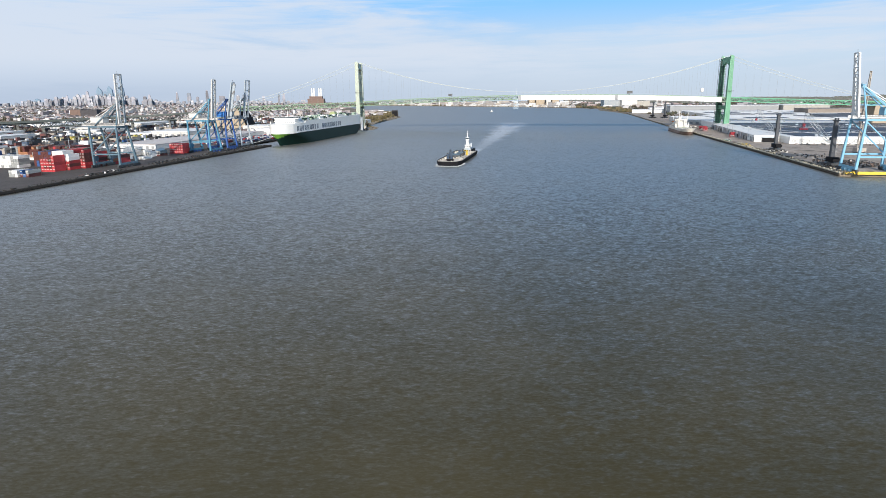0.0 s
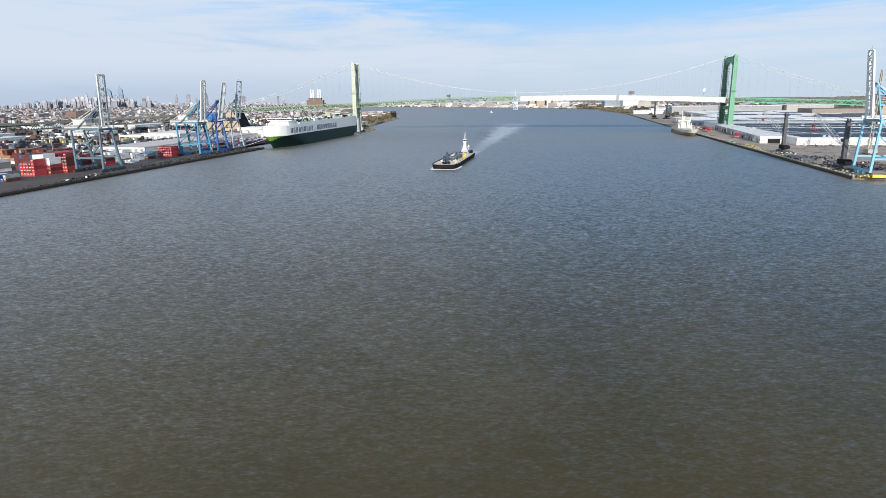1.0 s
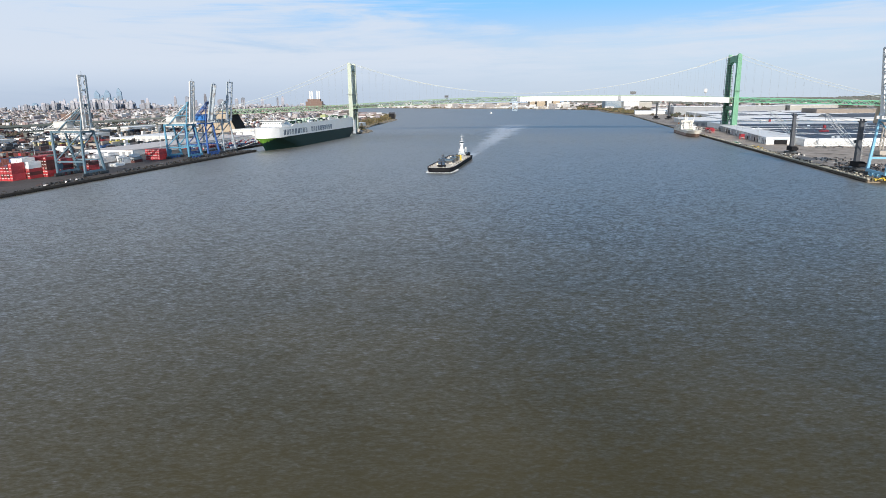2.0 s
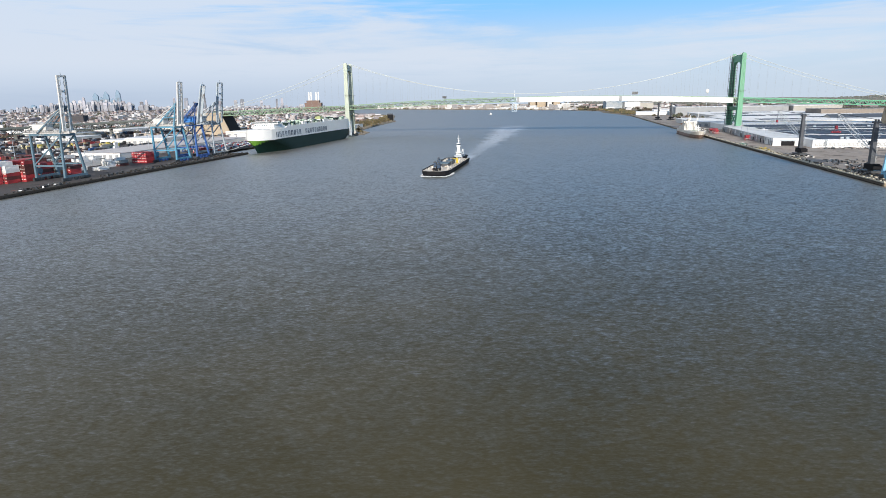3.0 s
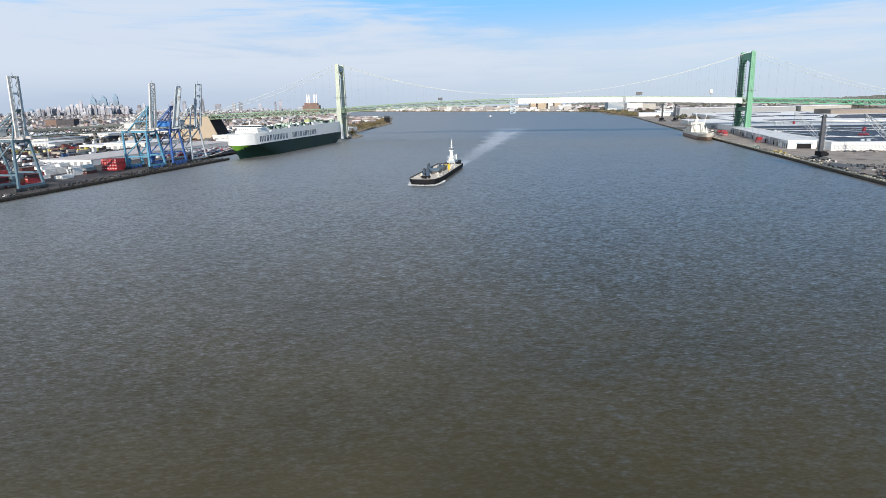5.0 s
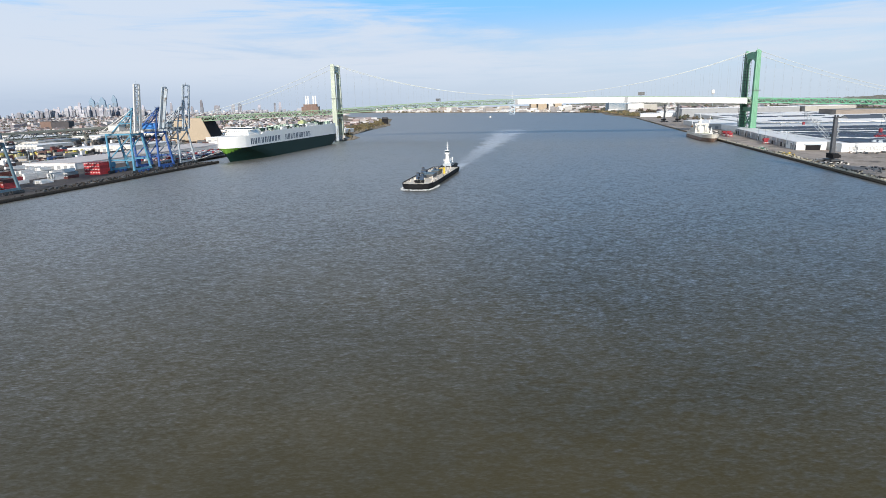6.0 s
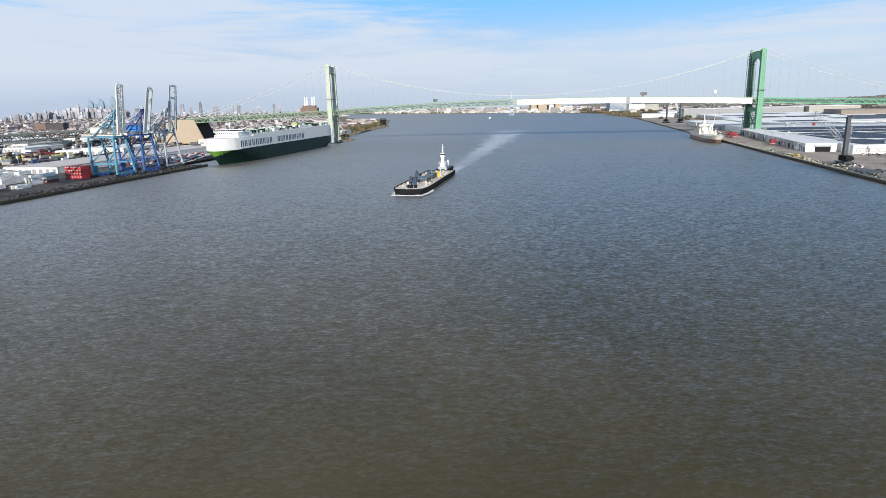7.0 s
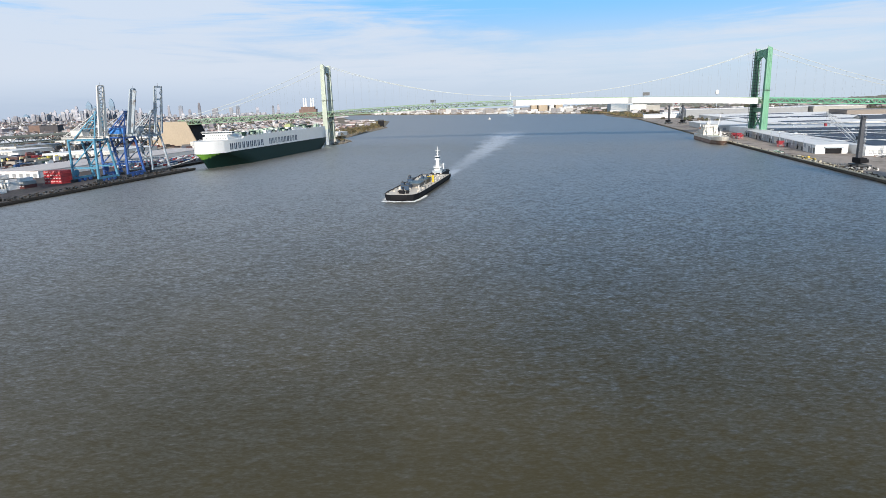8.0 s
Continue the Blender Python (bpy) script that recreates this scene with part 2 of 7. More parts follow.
M_GREYTRUSS = mat("weathered_grey_green_paint", (0.085, 0.10, 0.095), 0.6, var=0.2, grain=0.8, patch=0.05)
M_PALETRUSS = mat("pale_green_truss_paint", (0.19, 0.29, 0.19), 0.55, var=0.25, grain=0.8, patch=0.05)
M_TRUSS = mat("green_truss_paint", (0.10, 0.34, 0.20), 0.55, var=0.2, grain=0.8, patch=0.05)
M_SCAFFOLD = mat("pale_blue_scaffold", (0.42, 0.52, 0.60), 0.6)
M_DECK = mat("deck_asphalt", (0.12, 0.12, 0.118), 0.85)
M_CRANEDARK = mat("dark_crane_paint", (0.065, 0.07, 0.08), 0.5, var=0.4, stain=((0.16, 0.17, 0.18), 0.4, 0.58))
M_BENT = mat("weathered_bent_paint", (0.17, 0.17, 0.155), 0.8, var=0.3, grain=0.5, patch=0.1)
M_WRAP = mat("white_sheeting", (0.74, 0.74, 0.74), 0.7, var=0.12, grain=0.6, patch=0.1, bump=0.1)
M_CABLE = mat("cable_paint", (0.46, 0.50, 0.50), 0.6)
M_ROPE = mat("suspender_rope", (0.30, 0.34, 0.35), 0.6)
M_WHITE = mat("white_paint", (0.80, 0.80, 0.78), 0.5, var=0.07, grain=0.8, patch=0.1)
M_DIRTYWHITE = mat("weathered_white", (0.62, 0.61, 0.58), 0.6, var=0.15, grain=0.6, patch=0.1, stain=((0.36, 0.30, 0.24), 0.12, 0.64))
M_HULL = mat("dark_green_hull", (0.006, 0.025, 0.02), 0.55, spec=0.25, var=0.2, grain=0.5, patch=0.05)
M_NAVY = mat("navy_paint", (0.02, 0.05, 0.10), 0.45)
M_BLACK = mat("black_paint", (0.010, 0.010, 0.012), 0.7, var=0.3, spec=0.2)
M_GLASS = mat("dark_glazing", (0.03, 0.045, 0.06), 0.12, var=0.1, spec=0.8)
M_BLUE = mat("crane_blue_paint", (0.035, 0.10, 0.31), 0.5, var=0.25, stain=((0.10, 0.12, 0.16), 0.3, 0.6))
M_DRUMBLUE = mat("bright_blue_paint", (0.06, 0.24, 0.62), 0.45, var=0.15)
M_LTBLUE = mat("light_blue_paint", (0.085, 0.26, 0.38), 0.5, var=0.25, stain=((0.22, 0.25, 0.27), 0.3, 0.58))
M_SKYBLUE = mat("sky_blue_paint", (0.18, 0.42, 0.58), 0.45, var=0.15)
M_CGREY = mat("crane_grey_paint", (0.38, 0.43, 0.47), 0.5, var=0.2, stain=((0.17, 0.15, 0.14), 0.2, 0.56))
M_CGREYBLUE = mat("grey_blue_paint", (0.105, 0.17, 0.215), 0.5, var=0.2, stain=((0.38, 0.38, 0.36), 0.3, 0.6))
M_STEEL = mat("dark_steel", (0.07, 0.075, 0.08), 0.5, metal=0.3, var=0.3)
M_YELLOW = mat("yellow_paint", (0.70, 0.50, 0.05), 0.5)
M_RED = mat("red_paint", (0.38, 0.045, 0.06), 0.5, var=0.2)
M_RUST = mat("rusty_hull", (0.26, 0.17, 0.13), 0.7, var=0.3, grain=1.0, patch=0.15, stain=((0.34, 0.32, 0.30), 0.2, 0.52))
M_BUFF = mat("buff_deck_paint", (0.78, 0.70, 0.59), 0.7, var=0.15, stain=((0.40, 0.32, 0.24), 0.2, 0.62))
M_SOLAR = mat("solar_glass", (0.075, 0.08, 0.105), 0.5, var=0.15, grain=0.2, patch=0.03, spec=0.35)
M_ROOF = mat("white_membrane_roof", (0.91, 0.91, 0.90), 0.7, var=0.06, grain=0.3, patch=0.03, stain=((0.56, 0.54, 0.52), 0.02, 0.64))
M_GREYWALL = mat("grey_cladding", (0.30, 0.31, 0.32), 0.6, var=0.12)
M_BROWNWALL = mat("brown_brick", (0.20, 0.135, 0.11), 0.85, var=0.15)
M_DARKBRICK = mat("sooty_brick", (0.075, 0.07, 0.075), 0.85, var=0.2)
M_DARKROOF = mat("dark_roofing", (0.08, 0.08, 0.085), 0.85, var=0.2)
M_BARK = mat("bark", (0.10, 0.075, 0.055), 0.9, var=0.3)
M_LEAF = palette("autumn_leaves", [(0.17, 0.125, 0.055), (0.11, 0.095, 0.04), (0.21, 0.16, 0.085), (0.09, 0.085, 0.045)], 0.8)
M_WOOD = palette("winter_woods", [(0.085, 0.07, 0.05), (0.07, 0.075, 0.04), (0.11, 0.085, 0.06), (0.06, 0.065, 0.045)], 0.9)
# wood colours lightened and greyed: distance haze put into the base colour
M_FARWOOD = palette("haze_paled_winter_woods", [(0.17, 0.17, 0.15), (0.15, 0.17, 0.14), (0.20, 0.18, 0.16), (0.14, 0.155, 0.145)], 0.9)
M_CITY = palette("brick_and_stucco", [(0.34, 0.26, 0.25), (0.40, 0.38, 0.38), (0.27, 0.21, 0.21), (0.50, 0.49, 0.50), (0.30, 0.29, 0.31), (0.62, 0.61, 0.61), (0.22, 0.20, 0.22), (0.42, 0.38, 0.37)], 0.85)
M_PALE = palette("pale_buildings", [(0.70, 0.69, 0.67), (0.52, 0.47, 0.41), (0.40, 0.36, 0.33), (0.62, 0.60, 0.57), (0.75, 0.75, 0.74), (0.34, 0.33, 0.33)], 0.8)
M_FLATROOF = palette("flat_roof_coverings", [(0.62, 0.61, 0.60), (0.33, 0.27, 0.245), (0.20, 0.17, 0.16), (0.46, 0.39, 0.34), (0.72, 0.71, 0.70), (0.36, 0.27, 0.23), (0.25, 0.20, 0.18), (0.52, 0.45, 0.40)], 0.85)
M_YARD = palette("yard_goods", [(0.80, 0.79, 0.78), (0.16, 0.06, 0.055), (0.045, 0.047, 0.052), (0.09, 0.05, 0.045), (0.72, 0.71, 0.70), (0.82, 0.81, 0.80), (0.05, 0.045, 0.045), (0.11, 0.11, 0.11), (0.40, 0.35, 0.30), (0.07, 0.10, 0.15)], 0.6)
M_PLANT = palette("plant_paint", [(0.52, 0.43, 0.08), (0.06, 0.06, 0.055), (0.60, 0.54, 0.30), (0.24, 0.22, 0.15)], 0.6)
M_CAR = palette("car_paint", [(0.65, 0.65, 0.66), (0.04, 0.04, 0.05), (0.20, 0.21, 0.23), (0.35, 0.03, 0.03), (0.05, 0.09, 0.2), (0.75, 0.75, 0.74)], 0.3)
M_TOWERGLASS = mat("tower_glass", (0.19, 0.28, 0.37), 0.6, var=0.1, grain=0.05, patch=0.01)
# bluish lean of the skyline stone is aerial haze mixed into its colour
M_TOWERSTONE = mat("haze_tinted_stone", (0.33, 0.325, 0.36), 0.8, var=0.1, per_object=0.5)
M_TOWERPALE = mat("tower_pale_stone", (0.46, 0.455, 0.48), 0.8, var=0.1, per_object=0.3)
M_OLDROOF = mat("dusty_white_roofing", (0.70, 0.65, 0.63), 0.8, var=0.15, grain=0.3, patch=0.03, stain=((0.42, 0.37, 0.34), 0.03, 0.56))
M_BOOM = mat("rust_streaked_white_paint", (0.60, 0.59, 0.57), 0.6, var=0.2, grain=0.5, patch=0.2, stain=((0.22, 0.15, 0.11), 0.22, 0.55))
# dark blocks carry the same blue haze tint in their colour
M_TOWERDARK = mat("haze_tinted_dark", (0.20, 0.225, 0.27), 0.6, var=0.1, per_object=0.3)
M_OFFICEGLASS = mat("office_glass", (0.16, 0.23, 0.30), 0.4, var=0.1)
M_ROCK = mat("shore_rock", (0.20, 0.18, 0.15), 0.95, var=0.35, island=0.3)
CONTAINER = {
    "red": mat("red_container_paint", (0.43, 0.05, 0.055), 0.5, var=0.2, per_object=0.35),
    "white": mat("white_container_paint", (0.80, 0.79, 0.77), 0.5, var=0.1, per_object=0.08),
    "brown": mat("brown_container_paint", (0.11, 0.035, 0.03), 0.6, var=0.2, per_object=0.2),
    "blue": mat("blue_container_paint", (0.05, 0.12, 0.30), 0.5, var=0.15, per_object=0.2),
    "orange": mat("orange_container_paint", (0.36, 0.17, 0.09), 0.5, var=0.2, per_object=0.25),
    "grey": mat("grey_container_paint", (0.34, 0.35, 0.34), 0.5, var=0.15, per_object=0.2),
    "green": mat("green_container_paint", (0.10, 0.17, 0.12), 0.5, var=0.15, per_object=0.2),
}


# ---- mesh tools ----
def solid(bm, corners_low, corners_high):
    """A closed prism between two rings of the same count."""
    lo = [bm.verts.new(v) for v in corners_low]
    hi = [bm.verts.new(v) for v in corners_high]
    n = len(lo)
    faces = [bm.faces.new(lo[::-1]), bm.faces.new(hi)]
    for i in range(n):
        faces.append(bm.faces.new((lo[i], lo[(i + 1) % n], hi[(i + 1) % n], hi[i])))
    return faces


def box(bm, x0, x1, y0, y1, z0, z1, mi=0):
    fs = solid(bm, [(x0, y0, z0), (x1, y0, z0), (x1, y1, z0), (x0, y1, z0)], [(x0, y0, z1), (x1, y0, z1), (x1, y1, z1), (x0, y1, z1)])
    for f in fs:
        f.material_index = mi


def beam(bm, a, b, w, h=None, w2=None, h2=None):
    """A rectangular bar from a to b, w wide and h deep, tapering to w2 by h2."""
    a, b = Vector(a), Vector(b)
    h = w if h is None else h
    w2 = w if w2 is None else w2
    h2 = h if h2 is None else h2
    d = (b - a).normalized()
    up = Vector((0, 0, 1)) if abs(d.z) < 0.95 else Vector((0, 1, 0))
    s = d.cross(up).normalized()
    u = s.cross(d).normalized()
    ring = lambda c, ww, hh: [c - s * ww / 2 - u * hh / 2, c + s * ww / 2 - u * hh / 2, c + s * ww / 2 + u * hh / 2, c - s * ww / 2 + u * hh / 2]
    solid(bm, ring(a, w, h), ring(b, w2, h2))


def tube(bm, pts, r, seg=6):
    """A round bar through a line of points."""
    rings = []
    for i, p in enumerate(pts):
        p = Vector(p)
        d = (Vector(pts[min(i + 1, len(pts) - 1)]) - Vector(pts[max(i - 1, 0)])).normalized()
        up = Vector((0, 0, 1)) if abs(d.z) < 0.95 else Vector((0, 1, 0))
        s = d.cross(up).normalized()
        u = s.cross(d)
        rings.append([bm.verts.new(p + (s * math.cos(k * math.tau / seg) + u * math.sin(k * math.tau / seg)) * r) for k in range(seg)])
    for a, b in zip(rings, rings[1:]):
        for k in range(seg):
            bm.faces.new((a[k], a[(k + 1) % seg], b[(k + 1) % seg], b[k]))
    bm.faces.new(rings[0][::-1])
    bm.faces.new(rings[-1])


def lathe(bm, profile, seg=12, cx=0, cy=0):
    """A turned form: rings of (radius, height)."""
    rings = [[bm.verts.new((cx + r * math.cos(k * math.tau / seg), cy + r * math.sin(k * math.tau / seg), z)) for k in range(seg)] for r, z in profile]
    for a, b in zip(rings, rings[1:]):
        for k in range(seg):
            bm.faces.new((a[k], a[(k + 1) % seg], b[(k + 1) % seg], b[k]))
    bm.faces.new(rings[0][::-1])
    bm.faces.new(rings[-1])


def mesh_of(name, bm, material):
    bmesh.ops.recalc_face_normals(bm, faces=bm.faces)
    me = bpy.data.meshes.new(name)
    bm.to_mesh(me)
    bm.free()
    for m in material if isinstance(material, (list, tuple)) else [material]:
        me.materials.append(m)
    return me


def part(name, bm, material, parent=None, label=""):
    ob = new(name, mesh_of(name, bm, material))
    if parent:
        ob.parent = parent
    if label:
        ob["label"] = label
    return ob


def piece(name, mesh, parent, m=None):
    ob = new(name, mesh)
    ob.parent = parent
    if m is not None:
        ob.matrix_basis = m
    return ob


def thing(name, label, category, m=None, group="", kind=""):
    ob = new(name)
    ob.empty_display_size = 1
    tagged(ob, label, category, group, kind)
    if m is not None:
        ob.matrix_basis = m
    return ob


def one_mesh(name, bm, material, label, category, m=None, group="", kind=""):
    ob = part(name, bm, material)
    tagged(ob, label, category, group, kind)
    if m is not None:
        ob.matrix_basis = m
    return ob


def axes(o, right, along):
    """A pose at o with local x along right and local y along 'along', upright."""
    m = Matrix.Identity(4)
    r = Vector((right[0], right[1], 0)).normalized()
    a = Vector((-r.y, r.x, 0))
    if a.dot(Vector((along[0], along[1], 0))) < 0:
        raise ValueError("left-handed")
    for i in range(3):
        m[i][0], m[i][1], m[i][2], m[i][3] = r[i], a[i], (0, 0, 1)[i], o[i]
    return m


# ---- large structure ----
def slab(name, pts, z0, z1, material, label, category, kind="structure"):
    bm = bmesh.new()
    solid(bm, [(x, y, z0) for x, y in pts], [(x, y, z1) for x, y in pts])
    return one_mesh(name, bm, material, label, category, kind=kind)


WEST_O, WEST_Q = Vector((-230, 676)), Vector((0.187, 0.982))
WEST_IN = Vector((-0.982, 0.187))
EAST_O, EAST_Q = Vector((287.2, 450.8)), Vector((0.168, 0.986))
EAST_IN = Vector((0.986, -0.168))
GROUND, EAST_GROUND = 1.6, 2.0
EAST_K = 1.0274


def west(u, v):
    """A point of the west terminal, u along the quay and v inland."""
    return tuple(WEST_O + WEST_Q * u + WEST_IN * v)


def east(u, v):
    return tuple(EAST_O + (EAST_Q * u + EAST_IN * v) * EAST_K)


def wpose(u, v, z=GROUND, turn=0):
    x, y = west(u, v)
    return axes((x, y, z), -WEST_IN, WEST_Q) @ pose(0, 0, 0, 0, 0, turn)


def epose(u, v, z=EAST_GROUND, turn=0):
    x, y = east(u, v)
    return axes((x, y, z), EAST_IN, EAST_Q) @ pose(0, 0, 0, 0, 0, turn) @ Matrix.Scale(EAST_K, 4)


bm = bmesh.new()
solid(bm, [(-7000, -3000, -9), (7000, -3000, -9), (7000, 7000, -9), (-7000, 7000, -9)],
      [(-7000, -3000, 0), (7000, -3000, 0), (7000, 7000, 0), (-7000, 7000, 0)])
one_mesh("water", bm, M_WATER, "wide brown rippled tidal river water", "river", kind="structure")

WEST_SHORE = [west(-1000, 0), west(110, 0), west(110, 34), west(400, 34), (-158, 1120), (-150, 1200), (-155, 1285),
              (-140, 1480), (-118, 1770), (-132, 1850), (-165, 2350), (-360, 2750), (-520, 3500), (-480, 6800)]
slab("ground_west", WEST_SHORE + [(-7000, 6800), (-7000, -320)], -4, GROUND, M_LAND, "flat built-up river bank with brown scrub", "ground")
EAST_SHORE = [east(7, 0), east(670, 0), (535, 1860), (552, 1960), (561, 2254), (604, 2490), (515, 2760), (403, 2925), (265, 3070), (111, 3230), (-58, 3405), (-249, 3600), (-463, 3820), (-900, 3950), (-1000, 6800)]
slab("ground_east", [(7000, -300), (7000, 6800)] + EAST_SHORE[::-1] + [east(-40, 330)], -4, EAST_GROUND, M_LAND, "flat industrial river bank with brown scrub", "ground")
slab("pavement_west", [west(-600, 1.5), west(108, 1.5), west(108, 35.5), west(390, 35.5), west(390, 330), west(700, 420), west(700, 760), west(-600, 760)], GROUND, GROUND + 0.05, M_ASPHALT,
     "dark worn asphalt terminal yard", "pavement")
slab("pavement_east", [east(8.5, 1.5), east(668, 1.5), (537, 1848), (900, 1800), east(668, 330), east(1.5, 330)], EAST_GROUND, EAST_GROUND + 0.05, M_APRON,
     "pale brown concrete quay apron", "pavement")


def quay_wall(name, spots, face, label, cap, wide=1.4, facing=M_TIMBER, deep=0.7, top_z=GROUND):
    """A timber-faced quay: cap beam, waling beam and single fender piles of uneven height."""
    top = thing(name, label, "quay", kind="structure")
    a, b = spots
    a, b, face = Vector(a), Vector(b), Vector(face)
    d = (b - a).normalized()
    for nm, z, w, off in (("cap_beam", top_z + 0.25, wide, -0.4), ("waling_beam", 0.9, 0.5, 0.72)):
        bm = bmesh.new()
        p, q = a + face * off, b + face * off
        dz = deep if nm == "cap_beam" else 0.7
        z -= (dz - 0.7) / 2
        beam(bm, (p.x, p.y, z), (q.x, q.y, z), w, dz)
        part(nm, bm, cap if nm == "cap_beam" else facing, top)
    bm = bmesh.new()
    p, q = a + face * 0.3, b + face * 0.3
    beam(bm, (p.x, p.y, top_z / 2 - 1.55), (q.x, q.y, top_z / 2 - 1.55), 0.3, top_z + 3.1)
    part("timber_face", bm, facing, top, "weathered timber facing")
    bm = bmesh.new()
    lathe(bm, [(0.28, -3), (0.28, 2.2), (0.2, 2.5)], 6)
    pile = mesh_of("fender_pile", bm, facing)
    n = min(290, int((b - a).length / 2.2))
    for i in range(n):
        p = a + d * ((b - a).length * (i + 0.5) / n + random.uniform(-0.8, 0.8)) + face * random.uniform(0.6, 0.85)
        piece("fender_pile", pile, top, pose(p.x, p.y, random.uniform(-2.2, top_z - 2.9), random.uniform(-3, 3), random.uniform(-3, 3), i * 40))
    return top


quay_wall("quay_wall_west", (west(-420, 0), west(110, 0)), -WEST_IN, "dark timber-piled quay edge above the river", M_DARKCAP, 2.2, M_TIMBER, 0.9)
slab("pavement_quay_edge", [west(-420, 1.9), west(107.5, 1.9), west(107.5, 10), west(-30, 9), west(-150, 11.5), west(-420, 13)], GROUND + 0.05, GROUND + 0.09, M_TIMBERDECK,
     "blackened timber decking along the quay edge", "pavement")
quay_wall("quay_wall_berth", (west(110, 34), west(390, 34)), -WEST_IN, "dark timber-piled ship berth edge", M_TIMBER)
quay_wall("quay_wall_east", (east(7, 0), east(668, 0)), -EAST_IN, "weathered timber-piled quay edge with pale capping", M_QUAYCAP, 1.5, M_OLDTIMBER, 0.6, EAST_GROUND)


bm = bmesh.new()
box(bm, -0.45, 0.45, -0.9, 0.9, 0, 0.55)
kerb = [mesh_of("kerb_block", bm, M_QUAYCAP)]
bm = bmesh.new()
lathe(bm, [(0.35, 0), (0.3, 0.5), (0.45, 0.6), (0.4, 0.85)], 8)
kerb.append(mesh_of("bollard", bm, M_BLACK))
quay_east = [o for o in scene.objects if o.name == "quay_wall_east"][0]
for i in range(150):
    x, y = east(10 + i * 4.3 + random.uniform(-0.8, 0.8), 0.5)
    k = 1 if i % 5 == 2 else 0
    piece(("kerb_block", "bollard")[k], kerb[k], quay_east, pose(x, y, EAST_GROUND + 0.55, 0, 0, -9.7 + random.uniform(-4, 4)))


# ---- suspension bridge ----
TOWER_L, TOWER_R = Vector((-145, 1155)), Vector((458, 1054))
SPAN = (TOWER_R - TOWER_L).length
B_E = (TOWER_R - TOWER_L) / SPAN
B_N = Vector((-B_E.y, B_E.x))
BRIDGE = axes((TOWER_L.x, TOWER_L.y, 0), B_E, B_N)
HALF = 18.5
SKEW = -0.102


def deck_z(s):
    """Height of the top of the stiffening truss at s metres along the bridge."""
    if s < 0:
        return 48.8 + s * 0.0304
    if s <= SPAN:
        return 48.8 + 3.4 * s / SPAN + 7.8 * (1 - (2 * s / SPAN - 1) ** 2)
    return 52.2 - (s - SPAN) * 0.037


bridge = thing("suspension_bridge", "long green steel suspension bridge partly wrapped in white sheeting", "bridge", BRIDGE)


